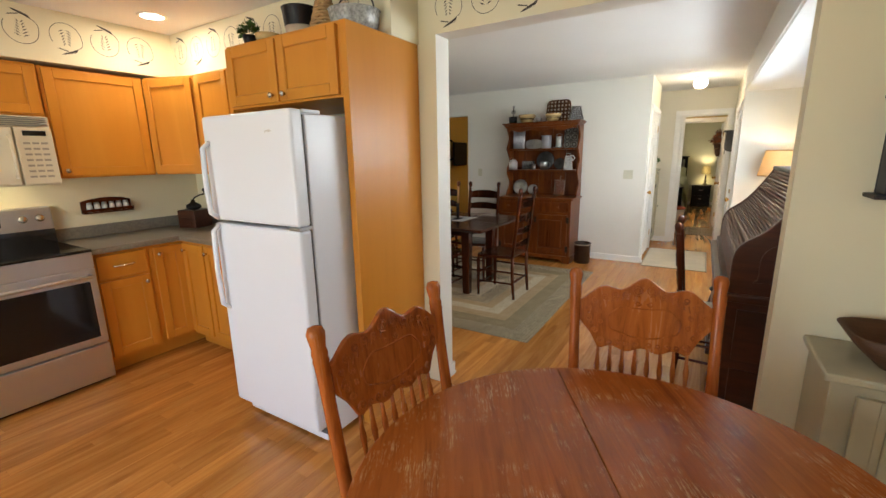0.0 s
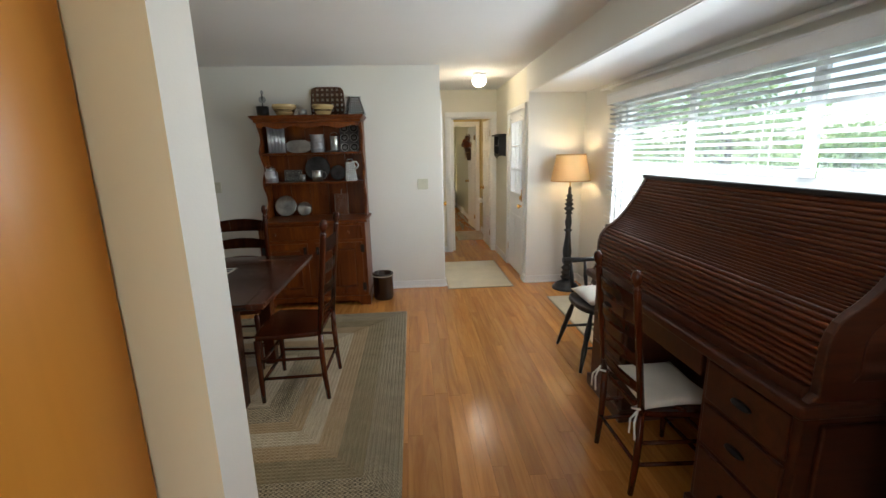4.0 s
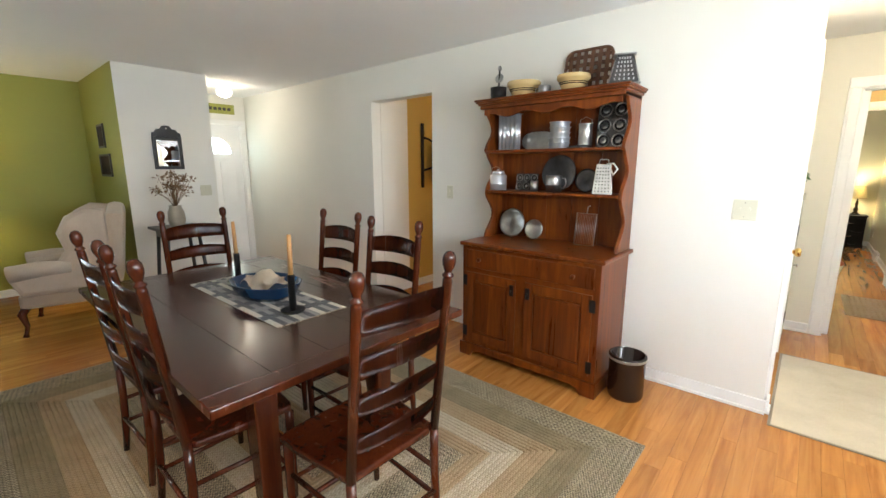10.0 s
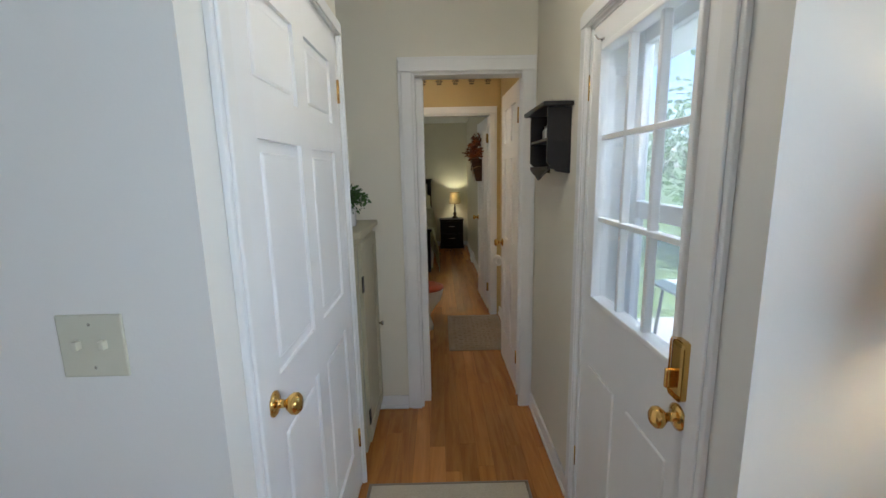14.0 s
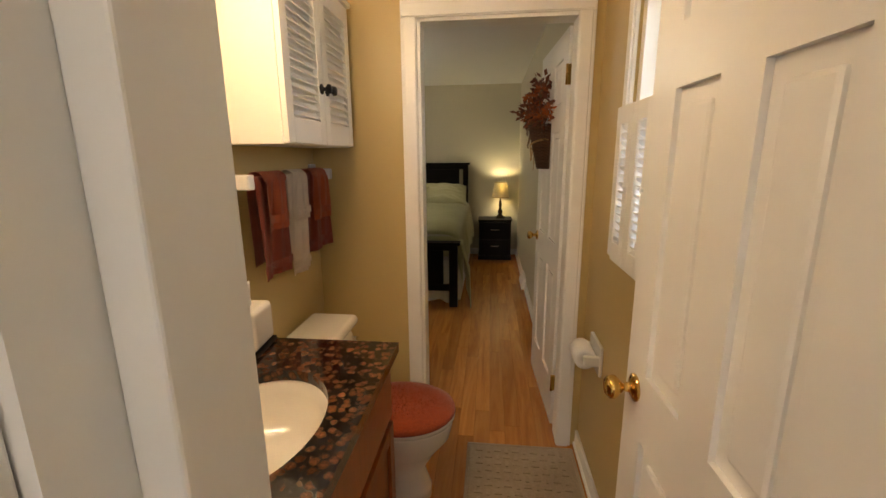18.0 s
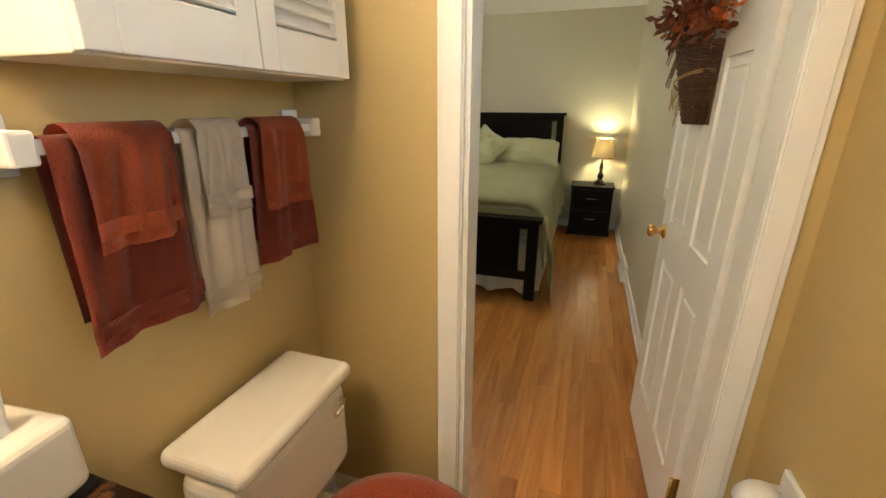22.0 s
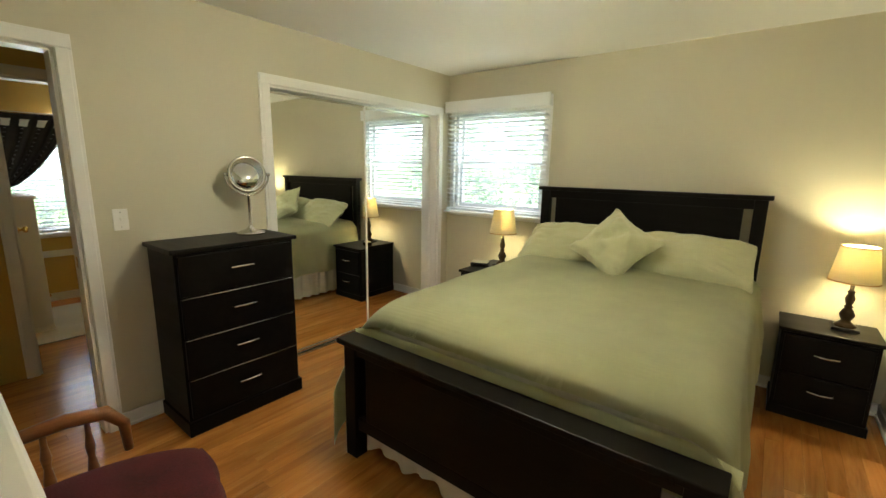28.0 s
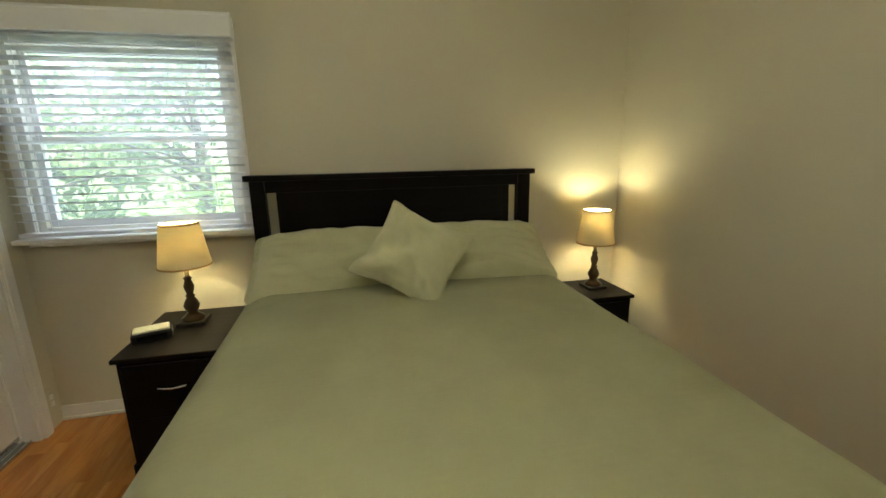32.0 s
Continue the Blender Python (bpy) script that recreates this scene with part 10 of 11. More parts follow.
def spread(u, v):
    """Bedspread: a crowned top, rounded shoulders, hanging sides that ripple and fall lowest at the foot."""
    tail = max(0.0, 1 - v / 0.22) ** 1.3
    drop_l, drop_r = 0.46 + 0.16 * tail, 0.44 + 0.27 * tail
    half = (BX1 - BX0) / 2 + 0.02
    cx = (BX0 + BX1) / 2 + 0.008
    y = BY0 + 0.105 + v * (BY1 - BY0 - 0.185)
    fr = max(0.0, 0.15 - v) / 0.15
    top = 0.822 - 0.11 * (1 - math.sqrt(1 - fr * fr)) + 0.02 * v
    R = 0.16
    a, b = 0.22, 0.78
    if u < a or u > b:
        left = u < a
        d = (a - u) / a * drop_l if left else (u - b) / (1 - b) * drop_r
        f = min(1.0, d / 0.30)
        side = -1 if left else 1
        fold = 0.020 * math.sin(y * 13 + (0 if left else 1)) + 0.010 * math.sin(y * 29 + 2)
        flare = (0.02 + 0.05 * tail) * f + 0.03 * d
        x = cx + side * (half + flare + fold * f)
        return Vector((x, y - 0.115 * f * tail, top - 0.085 - d))
    x = (u - a) / (b - a) * 2 * half - half
    e = max(0.0, abs(x) - (half - R))
    z = top - (R - math.sqrt(max(0.0, R * R - e * e))) * 0.65 - 0.012 * (x / half) ** 2
    z += 0.007 * noise.noise(Vector((x * 2.6, y * 2.6, 0))) + 0.003 * noise.noise(Vector((x * 9, y * 9, 2)))
    return Vector((cx + x, y, z))


part("bedspread", sheet(bm_new(), spread, 110, 80, 0.014), M_SPREAD, bed, "ribbed sage green bedspread")


def foot_drop(u, v):
    x = BX0 - 0.05 + (BX1 - BX0 + 0.11) * u
    top = 0.705
    e = abs(u - 0.5) * 2
    z = top - 0.02 - 0.20 * v - 0.26 * v * max(0, e - 0.93) / 0.07
    return Vector((x, BY0 + 0.112 - 0.010 * math.sin(v * 3.1) - 0.004 * math.sin(u * 40), z - 0.03 * max(0, e - 0.85) / 0.15))


part("bedspread_foot", sheet(bm_new(), foot_drop, 60, 8, 0.010), M_SPREAD, bed)
for s, x in ((-1, BX0 + 0.055), (1, BX1 - 0.055)):
    def skirt(u, v, s=s, x=x):
        y = BY0 + 0.10 + (BY1 - BY0 - 0.2) * u
        return Vector((x + s * (0.006 + 0.016 * v) * math.sin(y * 55) + s * 0.068, y, 0.43 - 0.40 * v))
    part("bed_skirt", sheet(bm_new(), skirt, 220, 4), M_SKIRT, bed, "gathered cream bed skirt")


def skirt_foot(u, v):
    x = BX0 + 0.08 + (BX1 - BX0 - 0.16) * u
    return Vector((x, BY0 + 0.075 + 0.014 * v * math.sin(x * 50), 0.30 - (0.265 + 0.02 * math.sin(x * 21)) * v))


part("bed_skirt", sheet(bm_new(), skirt_foot, 180, 4), M_SKIRT, bed, "gathered cream bed skirt")
def flanged(bm, w, h, d, m, hollow, n=36, rim=0.10, wave=0.0, seed=0, blunt=0.08, taper=0.0, sag=0.0):
    """A stuffed pillow inside a flat flange: its sides curve inward by hollow and its corners stay full."""
    for side in (1, -1):
        g = []
        for i in range(n + 1):
            row = []
            for j in range(n + 1):
                u, v = 2 * i / n - 1, 2 * j / n - 1
                ku, kv = u * u, v * v
                tip = 1 - blunt * (ku * kv) ** 4
                x = u * w / 2 * (1 - hollow * (1 - kv) * ku) * tip
                y = v * h / 2 * (1 - hollow * (1 - ku) * kv) * tip
                a = max(0.0, 1 - (abs(u) / (1 - rim)) ** 2.6) * max(0.0, 1 - (abs(v) / (1 - rim)) ** 2.6)
                z = side * (d / 2 * a ** 0.55 + 0.004)
                z += wave * noise.noise(Vector((u * 1.7 + seed, v * 2.2, seed))) * (0.25 + a)
                z += wave * 0.35 * noise.noise(Vector((u * 5 + seed, v * 6, seed + 4)))
                row.append(bm.verts.new(m @ Vector((x * (1 - taper * v), y - sag * ku * v, z))))
            g.append(row)
        for i in range(n):
            for j in range(n):
                q = (g[i][j], g[i + 1][j], g[i + 1][j + 1], g[i][j + 1])
                bm.faces.new(q if side > 0 else tuple(reversed(q))).smooth = True
        if side > 0:
            top = g
    edge = [(i, 0) for i in range(n)] + [(n, j) for j in range(n)] + [(i, n) for i in range(n, 0, -1)] + [(0, j) for j in range(n, 0, -1)]
    for p, q in zip(edge, edge[1:] + edge[:1]):
        bm.faces.new((top[p[0]][p[1]], g[p[0]][p[1]], g[q[0]][q[1]], top[q[0]][q[1]]))
    return bm


for k, (x, rz) in enumerate(((-1.335, 2), (-0.595, -3))):
    pw = thing("bed_pillow", pose(x, 13.90, 0.915, 39, 0, rz), "plump sage green bed pillow with a flat flange", "pillow", "bed pillows")
    part("pillow", flanged(bm_new(), 0.83, 0.47, 0.20, pose(0, 0, 0), 0.04, 40, 0.05, 0.04, k * 3 + 1, 0.06, 0.045, 0.025), M_SAGE, pw)
tpw = thing("throw_pillow", pose(-0.968, 13.64, 1.00, 50, 0, 0) @ pose(0, 0, 0, 0, 0, 56), "square sage throw pillow set on its corner", "pillow")
part("pillow", flanged(bm_new(), 0.48, 0.48, 0.18, pose(0, 0, 0), 0.20, 34, 0.06, 0.04, 7, 0.10), M_SAGE, tpw)


def nightstand(x0, x1, y0, y1, h, label):
    n = thing("nightstand", pose(0, 0, 0), label, "nightstand", "nightstands")
    part("body", box(bm_new(), x0 + 0.015, y0 + 0.02, 0.03, x1 - 0.015, y1, h - 0.022, 0.003), M_ESPRESSO, n)
    part("top", box(bm_new(), x0, y0, h - 0.022, x1, y1, h, 0.005), M_ESPRESSO, n)
    part("plinth", box(bm_new(), x0 + 0.005, y0 + 0.012, 0.0, x1 - 0.005, y1, 0.06, 0.004), M_ESPRESSO, n)
    for z0, z1 in ((0.085, 0.29), (0.305, h - 0.04)):
        d = part("drawer", box(bm_new(), x0 + 0.035, y0 + 0.004, z0, x1 - 0.035, y0 + 0.022, z1, 0.003), M_ESPRESSO, n)
        cx, cz = (x0 + x1) / 2, (z0 + z1) / 2 + 0.02
        part("pull", tube(bm_new(), [(cx - 0.06, y0 + 0.005, cz), (cx - 0.055, y0 - 0.018, cz), (cx, y0 - 0.026, cz - 0.004), (cx + 0.055, y0 - 0.018, cz), (cx + 0.06, y0 + 0.005, cz)], 0.006, 8), M_NICKEL, d, "brushed nickel bow pull")
    return n


nightstand(-0.03, 0.446, 13.925, 14.295, 0.575, "black nightstand with two drawers beside the bed")
nightstand(-2.315, -1.845, 13.70, 14.295, 0.600, "black nightstand with two drawers under the window")


def small_lamp(m, label):
    lp = thing("bedside_lamp", m, label, "table lamp", "bedside lamps")
    part("foot", box(bm_new(), -0.062, -0.062, 0.0, 0.062, 0.062, 0.018, 0.005), M_IRON, lp)
    part("stem", lathe(bm_new(), [(0.05, 0.018), (0.052, 0.028), (0.035, 0.04), (0.022, 0.055), (0.032, 0.075), (0.036, 0.09), (0.026, 0.115), (0.016, 0.13), (0.022, 0.137), (0.014, 0.146), (0.020, 0.165), (0.024, 0.185), (0.014, 0.215), (0.020, 0.225), (0.010, 0.235), (0.010, 0.27), (0, 0.27)], seg=22), plain("aged_bronze", (0.055, 0.035, 0.018), 0.35, 0.7, vary=0.3, scale=20), lp)
    part("shade", lathe(bm_new(), [(0.112, 0.285), (0.113, 0.287), (0.082, 0.488), (0.080, 0.49), (0.079, 0.487), (0.110, 0.287), (0.112, 0.285)], seg=36), M_SHADE2, lp, "lit yellow linen shade")
    bm = bm_new()
    for r, z in ((0.1125, 0.288), (0.0812, 0.486)):
        part("shade_trim", lathe(bm_new(), [(r, z - 0.004), (r + 0.002, z - 0.004), (r + 0.001, z + 0.004), (r - 0.001, z + 0.004)], seg=36), M_RAFFIA, lp)
    part("bulb", lathe(bm_new(), [(0, 0.31), (0.01, 0.315), (0.024, 0.36), (0.016, 0.39), (0, 0.40)], seg=14), M_BULB, lp, "glowing bulb")
    return lp


sl = small_lamp(pose(0.280, 14.13, 0.575) @ Matrix.Scale(1.045, 4), "bronze bedside lamp with a lit linen shade")
copy_thing(sl, pose(-2.095, 14.09, 0.600) @ Matrix.Scale(1.045, 4))
lamp("bedside_light", "POINT", pose(0.280, 14.13, 0.575 + 0.452), 3.5, (1.0, 0.90, 0.56), 0.025)
lamp("bedside_light", "POINT", pose(-2.095, 14.09, 0.600 + 0.452), 3.0, (1.0, 0.90, 0.56), 0.025)
ac = thing("alarm_clock", pose(-2.225, 13.92, 0.600, 0, 0, 20), "small black clock radio with a pale top", "clock radio")
part("body", box(bm_new(), -0.085, -0.05, 0.0, 0.085, 0.05, 0.045, 0.012, 3), M_BLACKPLASTIC, ac)
part("top", box(bm_new(), -0.075, -0.04, 0.043, 0.075, 0.045, 0.056, 0.01, 3), M_PLATE, ac)
part("display", box(bm_new(), -0.06, -0.053, 0.012, 0.06, -0.049, 0.036), M_BLACKGLASS, ac)
# chest of drawers
ch = thing("chest_of_drawers", pose(0, 0, 0), "black chest of four drawers with nickel pulls", "dresser")
QX0, QX1, QY0, QY1, QH = -2.91, -2.535, 11.50, 12.20, 1.06
part("body", box(bm_new(), QX0, QY0 + 0.01, 0.04, QX1 - 0.005, QY1 - 0.01, QH - 0.025, 0.003), M_ESPRESSO, ch)
part("top", box(bm_new(), QX0, QY0 - 0.012, QH - 0.025, QX1 + 0.02, QY1 + 0.012, QH, 0.005), M_ESPRESSO, ch)
part("plinth", box(bm_new(), QX0, QY0 - 0.002, 0.0, QX1 + 0.018, QY1 + 0.002, 0.085, 0.005), M_ESPRESSO, ch)
for k in range(4):
    z0 = 0.105 + k * 0.232
    d = part("drawer", box(bm_new(), QX1 - 0.006, QY0 + 0.022, z0, QX1 + 0.014, QY1 - 0.022, z0 + 0.218, 0.003), M_ESPRESSO, ch)
    part("top_lip", tube(bm_new(), [(QX1 + 0.008, QY0 + 0.03, z0 + 0.219), (QX1 + 0.008, QY1 - 0.03, z0 + 0.219)], 0.004, 6), M_NICKEL if k < 3 else M_ESPRESSO, d)
    cy, cz = (QY0 + QY1) / 2, z0 + 0.125
    part("pull", tube(bm_new(), [(QX1 + 0.014, cy - 0.065, cz), (QX1 + 0.035, cy - 0.062, cz), (QX1 + 0.040, cy, cz), (QX1 + 0.035, cy + 0.062, cz), (QX1 + 0.014, cy + 0.065, cz)], 0.006, 8), M_NICKEL, d, "brushed nickel pull")
vm = thing("vanity_mirror", pose(-2.785, 12.055, QH, 0, 0, 78), "round nickel magnifying mirror on a stand", "mirror")
part("base", lathe(bm_new(), [(0, 0), (0.085, 0), (0.086, 0.008), (0.06, 0.018), (0.03, 0.028), (0.012, 0.045), (0.010, 0.06), (0.010, 0.235), (0.018, 0.245), (0.010, 0.255), (0, 0.258)], seg=32), M_NICKEL, vm)
part("yoke", tube(bm_new(), [(0.128 * math.cos(a), 0, 0.375 + 0.128 * math.sin(a)) for a in [math.pi * (1 + k / 24) for k in range(25)]], 0.006, 8), M_NICKEL, vm)
part("rim", lathe(bm_new(), [(0.098, -0.010), (0.112, -0.010), (0.116, 0.0), (0.112, 0.010), (0.098, 0.010), (0.098, -0.010)], m=Matrix.Translation((0, 0, 0.375)) @ Matrix.Rotation(radians(86), 4, "X"), seg=40), M_NICKEL, vm)
part("glass", lathe(bm_new(), [(0, 0.006), (0.099, 0.006), (0.099, -0.006), (0, -0.006)], m=Matrix.Translation((0, 0, 0.375)) @ Matrix.Rotation(radians(86), 4, "X"), seg=40), M_MIRROR, vm)
for s in (-1, 1):
    part("pivot", lathe(bm_new(), [(0, 0), (0.010, 0), (0.010, 0.02), (0, 0.022)], m=Matrix.Translation((s * 0.116, 0, 0.375)) @ Matrix.Rotation(radians(90 * s), 4, "Y"), seg=12), M_NICKEL, vm)
plate(pose(-2.93, 11.41, 1.19, 0, 0, 90), "white light switch beside the side door", "switch", 1, M_TRIM)
plate(pose(0.54, 13.86, 0.27, 0, 0, -90), "ivory outlet beside the nightstand", "outlet")
plate(pose(-2.93, 14.25, 0.16, 0, 0, 90), "small ivory outlet by the closet", "outlet")
# white dresser close to the door
wd = thing("white_dresser", pose(0, 0, 0), "white painted dresser with a moulded top", "dresser")
WX0, WX1, WY0, WY1, WH = -1.58, -0.662, 10.17, 10.757, 1.135
part("body", box(bm_new(), WX0 + 0.02, WY0, 0.05, WX1 - 0.02, WY1 - 0.025, WH - 0.03, 0.004), M_WHITEPAINT, wd)
part("top", box(bm_new(), WX0, WY0, WH - 0.03, WX1, WY1, WH, 0.010, 3), M_WHITEPAINT, wd)
part("moulding", box(bm_new(), WX0 + 0.01, WY0, WH - 0.05, WX1 - 0.01, WY1 - 0.012, WH - 0.03, 0.006), M_WHITEPAINT, wd)
part("plinth", box(bm_new(), WX0 + 0.01, WY0, 0.0, WX1 - 0.01, WY1 - 0.015, 0.08, 0.004), M_WHITEPAINT, wd)
for k in range(5):
    z0 = 0.10 + k * 0.192
    d = part("drawer", box(bm_new(), WX0 + 0.05, WY1 - 0.028, z0, WX1 - 0.05, WY1 - 0.010, z0 + 0.178, 0.005), M_WHITEPAINT, wd)
    for x in (WX0 + 0.22, WX1 - 0.22):
        part("knob", lathe(bm_new(), [(0, 0), (0.008, 0), (0.007, 0.012), (0.016, 0.02), (0.013, 0.03), (0, 0.032)], m=Matrix.Translation((x, WY1 - 0.010, z0 + 0.09)) @ Matrix.Rotation(radians(-90), 4, "X"), seg=14), M_WHITEPAINT, d)


def rocker(m):
    c = thing("rocking_chair", m, "oak rocking chair with maroon dotted upholstery", "chair")
    wd_ = M_RAFFIA_OAK
    part("seat", pillow(bm_new(), 0.55, 0.68, 0.20, Matrix.Translation((0, 0.07, 0.44)), 20, 0.45, 0.0, 1, 0.16), M_MAROON, c)
    part("backrest", pillow(bm_new(), 0.46, 0.62, 0.13, Matrix.Translation((0, -0.27, 0.76)) @ Matrix.Rotation(radians(78), 4, "X"), 18, 0.45, 0.0, 1, 0.12), M_MAROON, c)
    bm = bm_new()
    for i in range(9):
        for j in range(9):
            if (i + j) % 2 == 0:
                x, y = -0.2 + 0.05 * i, -0.2 + 0.05 * j
                k = max(0.0, (1 - (x / 0.25) ** 2) * (1 - (y / 0.25) ** 2)) ** 0.25
                bmesh.ops.create_icosphere(bm, subdivisions=1, radius=0.005, matrix=Matrix.Translation((x, y, 0.44 + 0.08 * k)))
    part("dots", bm, M_MAROON, c)
    for s in (-1, 1):
        part("arm", tube(bm_new(), [(s * 0.27, -0.26, 0.62), (s * 0.275, -0.14, 0.645), (s * 0.28, -0.01, 0.665), (s * 0.285, 0.09, 0.655), (s * 0.287, 0.135, 0.60), (s * 0.28, 0.14, 0.50)], 0.02, 10, [0.018, 0.022, 0.026, 0.024, 0.019, 0.014]), wd_, c)
        for y in (0.04, -0.07, -0.18):
            part("arm_spindle", lathe(bm_new(), [(0.008, 0.36), (0.011, 0.42), (0.017, 0.47), (0.010, 0.52), (0.015, 0.56), (0.009, 0.60), (0.008, 0.655)], (s * 0.272, y, 0), 10), wd_, c)
        part("side_rail", tube(bm_new(), [(s * 0.265, -0.25, 0.37), (s * 0.265, 0.26, 0.37)], 0.018, 8), wd_, c)
        for y in (-0.22, 0.22):
            part("leg", lathe(bm_new(), [(0.013, 0.05), (0.018, 0.13), (0.022, 0.2), (0.015, 0.26), (0.02, 0.33), (0.015, 0.38)], (s * 0.255, y, 0), 10), wd_, c)
        part("runner", tube(bm_new(), [(s * 0.255, -0.48 + 0.086 * k, 0.018 + 0.10 * ((k - 5.2) / 5.2) ** 2 * 0.9) for k in range(11)], 0.016, 8), wd_, c)
        part("back_post", tube(bm_new(), [(s * 0.25, -0.24, 0.37), (s * 0.25, -0.33, 0.9), (s * 0.25, -0.37, 1.08)], 0.017, 8), wd_, c)
    part("crest_rail", tube(bm_new(), [(-0.25, -0.37, 1.08), (0, -0.385, 1.11), (0.25, -0.37, 1.08)], 0.022, 8), wd_, c)
    return c


M_RAFFIA_OAK = wood("honey_oak", (0.16, 0.055, 0.016), (0.25, 0.095, 0.03), (0.32, 0.13, 0.045), rough=0.3, axis="y", scale=1.0)
rocker(pose(-1.60, 10.865, 0, 0, 0, -15))
bl = thing("ceiling_light", pose(-1.16, 12.28, H), "lit flush ceiling light with a frosted glass dish", "ceiling light")
part("pan", lathe(bm_new(), [(0, 0), (0.17, 0), (0.17, -0.02), (0.15, -0.025)], seg=36), M_NICKEL, bl)
part("dish", lathe(bm_new(), [(0.162, -0.02), (0.16, -0.035), (0.13, -0.06), (0.08, -0.078), (0.02, -0.086), (0, -0.086)], seg=36), M_GLOBE, bl, "glowing frosted glass dish")
part("finial", lathe(bm_new(), [(0, -0.085), (0.012, -0.09), (0.008, -0.10), (0, -0.105)], seg=14), M_NICKEL, bl)
lamp("ceiling_lamp", "POINT", pose(-1.16, 12.28, H - 0.16), 6.8, (1, 0.92, 0.70), 0.1)
fv = thing("floor_vent", pose(0.54, 12.78, 0.0), "white baseboard heat register", "vent", "", "structure")
part("frame", slab(bm_new(), [(0, 0.0), (0.05, 0.0), (0.05, 0.03), (0.022, 0.125), (0, 0.125)], 0.36, Matrix.Translation((0, 0.18, 0)) @ Matrix(((-1, 0, 0, 0), (0, 0, -1, 0), (0, 1, 0, 0), (0, 0, 0, 1)))), M_TRIM, fv)
for k in range(14):
    part("slot", box(bm_new(), -0.001, -0.15 + k * 0.022, 0.0, 0.001, -0.142 + k * 0.022, 0.075, 0, m=Matrix.Translation((-0.037, 0, 0.038)) @ Matrix.Rotation(radians(16.5), 4, "Y")), M_KEY, fv)

# basket of dried flowers on the bedroom door
wb_m = pose(0.510, 10.185, 0.012, 0, 0, 93.0) @ pose(0.425, 0.037, 1.36)
wbk = thing("door_basket", wb_m, "dark wicker wall basket with autumn flowers on the door", "basket")
for k in range(30):
    z = 0.004 + k * 0.0081
    w, d = 0.055 + 0.045 * (k / 29) ** 0.9, 0.045 + 0.055 * (k / 29) ** 0.9
    pts = []
    for q in range(53):
        a = math.pi * q / 52
        wob = 0.0055 * math.sin(q / 52 * 13 * math.pi + (math.pi if k % 2 else 0))
        pts.append(((w + wob) * math.cos(a), 0.004 + (d + wob) * math.sin(a), z))
    part("withe", tube(bm_new(), pts, 0.0042, 6), M_WICKER, wbk)
for q in range(13):
    a = math.pi * (q + 0.5) / 13
    part("stake", tube(bm_new(), [(0.053 * math.cos(a), 0.004 + 0.043 * math.sin(a), 0.0), (0.099 * math.cos(a), 0.004 + 0.099 * math.sin(a), 0.245)], 0.004, 6), M_WICKER, wbk)
part("back", box(bm_new(), -0.09, 0.0, 0.0, 0.09, 0.004, 0.24, 0.001), M_WICKER, wbk)
for z in (0.128, 0.134):
    part("raffia_band", tube(bm_new(), [(0.087 * math.cos(a), 0.010 + 0.088 * math.sin(a), z - 0.03 * math.cos(a)) for a in [math.pi * q / 16 for q in range(17)]], 0.0026, 6), M_RAFFIA, wbk, "thin raffia tie")
for k, (out, low, turn) in enumerate(((0.060, 0.085, 0.0), (0.040, 0.065, 0.5), (0.075, 0.055, -0.4))):
    loop = [(0.088 + out * math.sin(q * math.pi) * math.cos(turn), 0.045 + 0.02 * k + out * math.sin(q * math.pi) * math.sin(turn) * 0.6, 0.108 - low * (1 - math.cos(2 * math.pi * q)) / 2 + 0.012 * math.sin(2 * math.pi * q)) for q in [i / 16 for i in range(17)]]
    part("raffia_loop", tube(bm_new(), loop, 0.0021, 5), M_RAFFIA, wbk)
part("raffia_tail", tube(bm_new(), [(0.088, 0.05, 0.106), (0.094, 0.062, 0.06), (0.090, 0.060, 0.02), (0.098, 0.062, -0.012)], 0.0021, 5), M_RAFFIA, wbk)
part("raffia_tail", tube(bm_new(), [(0.082, 0.060, 0.106), (0.070, 0.078, 0.07), (0.062, 0.078, 0.045)], 0.0021, 5), M_RAFFIA, wbk)
for k, (x, y, z, tilt, rz) in enumerate(((0.055, 0.105, 0.275, 62, -18), (-0.005, 0.115, 0.29, 66, 4), (-0.06, 0.10, 0.275, 60, 22), (0.025, 0.10, 0.335, 50, -10), (-0.035, 0.09, 0.35, 48, 12), (0.075, 0.07, 0.33, 52, -50))):
    place = Matrix.Translation((x, y, z)) @ Matrix.Rotation(radians(rz), 4, "Z") @ Matrix.Rotation(radians(-tilt), 4, "X")
    bm = bm_new()
    hub = bm.verts.new(place @ Vector((0, 0, 0.004)))
    ring = [bm.verts.new(place @ Vector(((0.030 if q % 2 else 0.012) * math.cos(math.pi * q / 13), (0.030 if q % 2 else 0.012) * math.sin(math.pi * q / 13), -0.004 if q % 2 else 0.003))) for q in range(26)]
    for q in range(26):
        bm.faces.new((hub, ring[q], ring[(q + 1) % 26]))
    daisy = part("daisy", bm, M_ORANGE, wbk, "orange dried daisy")
    part("daisy_centre", lathe(bm_new(), [(0, 0.008), (0.007, 0.007), (0.010, 0.003), (0.010, 0.001)], m=place, seg=12), M_BROWNGLAZE, daisy)
rnd = random.Random(11)
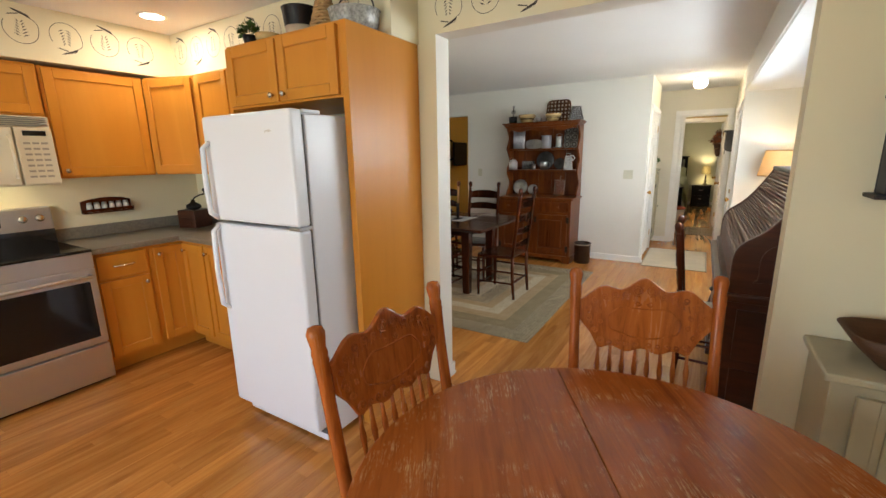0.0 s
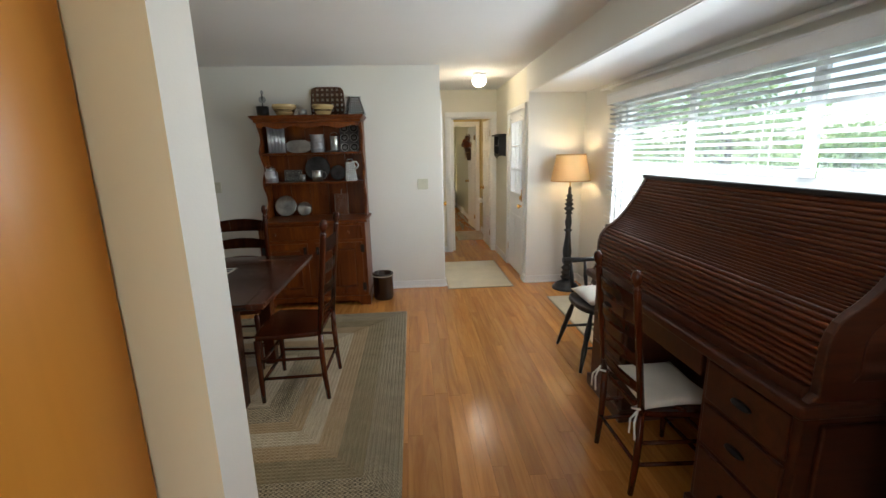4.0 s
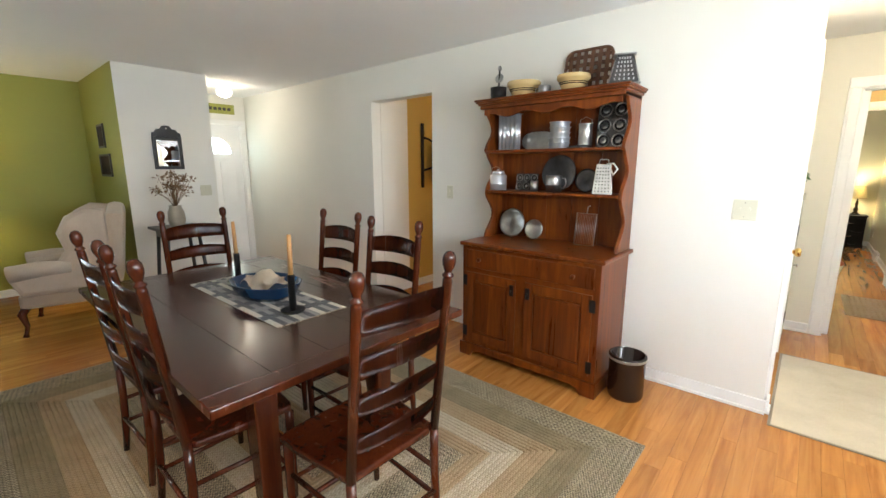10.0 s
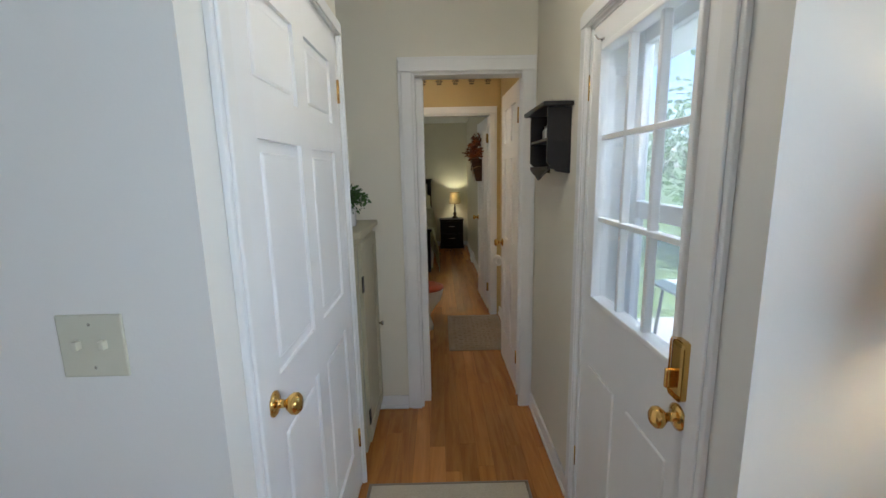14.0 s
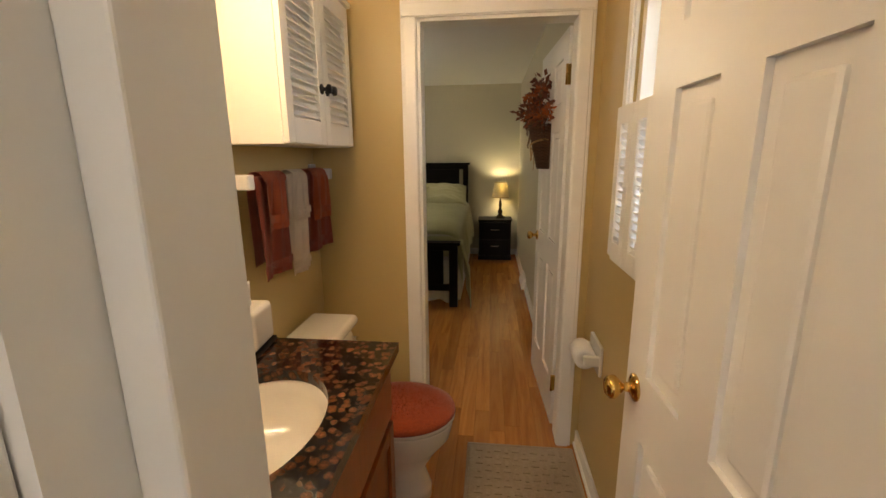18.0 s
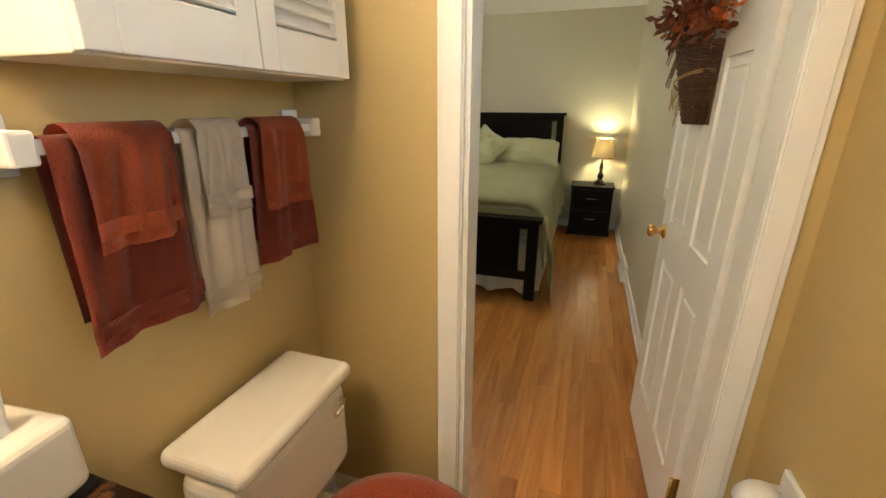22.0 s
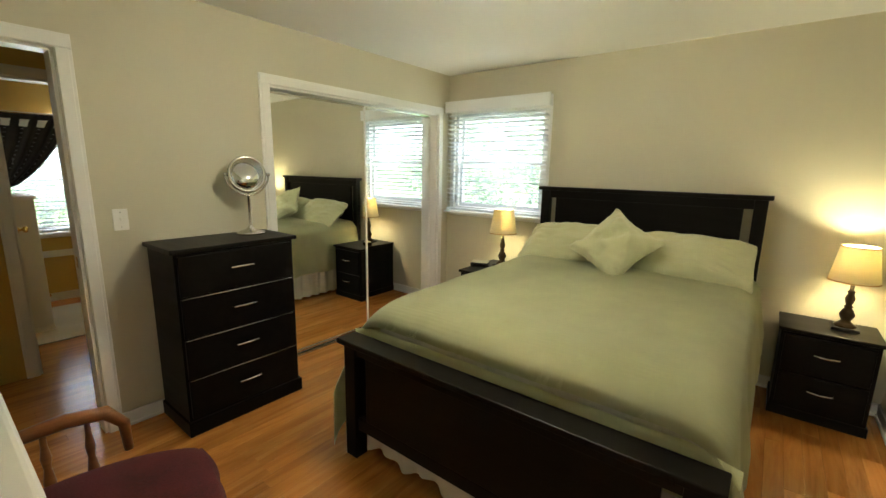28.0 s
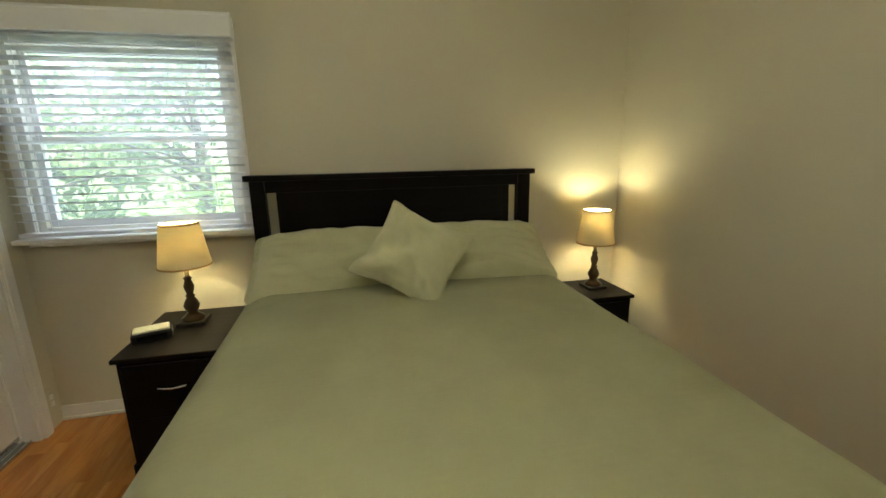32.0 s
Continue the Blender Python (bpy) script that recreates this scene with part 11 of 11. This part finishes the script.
for k in range(46):
    a = rnd.uniform(0.1, math.pi - 0.1)
    r = rnd.uniform(0.02, 0.17)
    h = 0.26 + rnd.uniform(0.0, 0.24) * (1.1 - r / 0.2)
    tip = Vector((r * math.cos(a) * 1.0, 0.02 + r * math.sin(a) * 0.8, h))
    part("stem", tube(bm_new(), [(0.02 * math.cos(a), 0.04, 0.20), (tip.x * 0.5, 0.03 + tip.y * 0.5, h * 0.85), tip], 0.0022, 4), M_DRYSTEM, wbk)
    if k % 3 == 0:
        part("bloom", leafy(bm_new(), tip, 0.022, 26, 0.026, k, 0.2, 0.7), M_ORANGE, wbk, "orange dried flower")
    else:
        tagged(part("dried_leaf", leafy(bm_new(), tip, 0.05, 16, 0.038, k, 0.2, 1.0), M_DRYLEAF, wbk), kind="stuff")
for k in range(9):
    x, z = rnd.uniform(0.08, 0.20), rnd.uniform(0.16, 0.30)
    part("stem", tube(bm_new(), [(0.06, 0.06, 0.22), (x * 0.8, 0.08, z + 0.05), (x + 0.03, 0.09, z - 0.05)], 0.0022, 4), M_DRYSTEM, wbk)


# ---- outdoors ----
ground = tagged(part("ground", box(bm_new(), -1500, -1500, -0.40, 1500, 1500, -0.30), M_GRASS, None), "mown green lawn reaching to the horizon", "ground", "", "structure")
flat("patio", 0.75, 4.5, 4.2, 10.2, -0.30, -0.14, M_CONCRETE, "pale concrete patio outside the back door", "patio", "structure", 0.01)


def patio_chair(m):
    c = thing("patio_chair", m, "grey sling patio chair on a bent metal frame", "chair", "patio chairs")
    for s in (-1, 1):
        part("frame_side", tube(bm_new(), [(s * 0.27, 0.26, 0.0), (s * 0.27, -0.20, 0.0), (s * 0.27, 0.27, 0.40), (s * 0.27, 0.20, 0.44), (s * 0.27, -0.2, 0.40), (s * 0.27, -0.42, 0.98)], 0.014, 8), M_SLING, c)
        part("arm", tube(bm_new(), [(s * 0.29, 0.25, 0.42), (s * 0.29, 0.24, 0.62), (s * 0.29, -0.28, 0.62)], 0.014, 8), M_SLING, c)
    part("sling", sheet(bm_new(), lambda u, v: Vector(((u - 0.5) * 0.52, 0.22 - 0.42 * min(1, v * 2) - 0.22 * max(0, v * 2 - 1), 0.43 - 0.04 * math.sin(min(1, v * 2) * 3.1) - 0.03 * min(1, v * 2) + 0.56 * max(0, v * 2 - 1))), 6, 14, 0.008), M_SLING, c)
    return c


pch = patio_chair(pose(1.85, 7.85, -0.14, 0, 0, -30))
copy_thing(pch, pose(3.15, 8.55, -0.14, 0, 0, 80))
ptb = thing("patio_table", pose(2.25, 8.80, -0.14), "patio table with a pale rounded top", "table")
part("top", box(bm_new(), -0.55, -0.4, 0.68, 0.55, 0.4, 0.70, 0.008), M_PATIOTOP, ptb)
for sx in (-1, 1):
    for sy in (-1, 1):
        part("leg", tube(bm_new(), [(sx * 0.45, sy * 0.32, 0.68), (sx * 0.5, sy * 0.36, 0)], 0.014, 8), M_SLING, ptb)


def bush(x, y, r, h, seed, n=5200, size=0.15):
    """A shrub or tree crown: limbs, and many small leaves in uneven clumps."""
    t = thing("garden_tree", pose(x, y, -0.3), "leafy green garden tree", "tree", "garden trees")
    rnd = random.Random(seed)
    bm = bm_new()
    tube(bm, [(0, 0, 0), (0.05, 0.02, h * 0.3), (0.0, 0.05, h * 0.6)], 0.1, 8, [0.13, 0.10, 0.05])
    clumps = []
    for k in range(26):
        a, q = rnd.uniform(0, 6.28), rnd.uniform(0.2, 1.0)
        z = h * rnd.uniform(0.18, 1.0)
        rr = r * q * math.sin(min(1.0, z / h * 0.9 + 0.15) * math.pi) ** 0.6
        clumps.append(Vector((rr * math.cos(a), rr * math.sin(a), z)))
        tube(bm, [(0, 0.03, min(z * 0.7, h * 0.6)), clumps[-1]], 0.02, 5, [0.035, 0.012])
    part("trunk", bm, M_BARK, t)
    bm = bm_new()
    for k, c in enumerate(clumps):
        leafy(bm, c, r * rnd.uniform(0.28, 0.5), n // 26, size, seed * 50 + k, 0.1, 0.8)
    tagged(part("crown", bm, M_TREELEAF, t), kind="stuff")
    return t


bush(7.2, 8.9, 1.4, 1.9, 1)
bush(15.5, 8.0, 2.2, 2.3, 2)
bush(6.8, 11.6, 1.8, 3.6, 3)
bush(17.0, 3.0, 2.4, 2.5, 4)
bush(5.6, 13.9, 1.9, 3.6, 11)
bush(-1.2, 18.6, 1.9, 4.2, 5)
bush(-3.6, 19.4, 2.0, 4.6, 6)
bush(-6.0, 18.4, 1.8, 3.8, 7)
bush(-13.5, 3.5, 2.2, 4.0, 8)
bush(-12.5, 12.5, 2.0, 3.6, 9)
ed = thing("garden_edging", pose(0, 0, 0), "pale stone edging along the hedge bed", "edging")
for k in range(22):
    part("stone", box(bm_new(), 5.4 + 0.02 * math.sin(k), 3.0 + k * 0.36, -0.30, 5.6 + 0.02 * math.cos(k * 2), 3.0 + k * 0.36 + 0.33, -0.20, 0.02), M_CONCRETE, ed)
nf = thing("garden_fence", pose(0, 0, 0), "grey wooden garden fence", "fence")
for k in range(40):
    part("board", box(bm_new(), 10.4, 0.0 + k * 0.33, -0.30, 10.43, 0.0 + k * 0.33 + 0.32, 1.2, 0.004), M_SIDING, nf)

lay_floor()
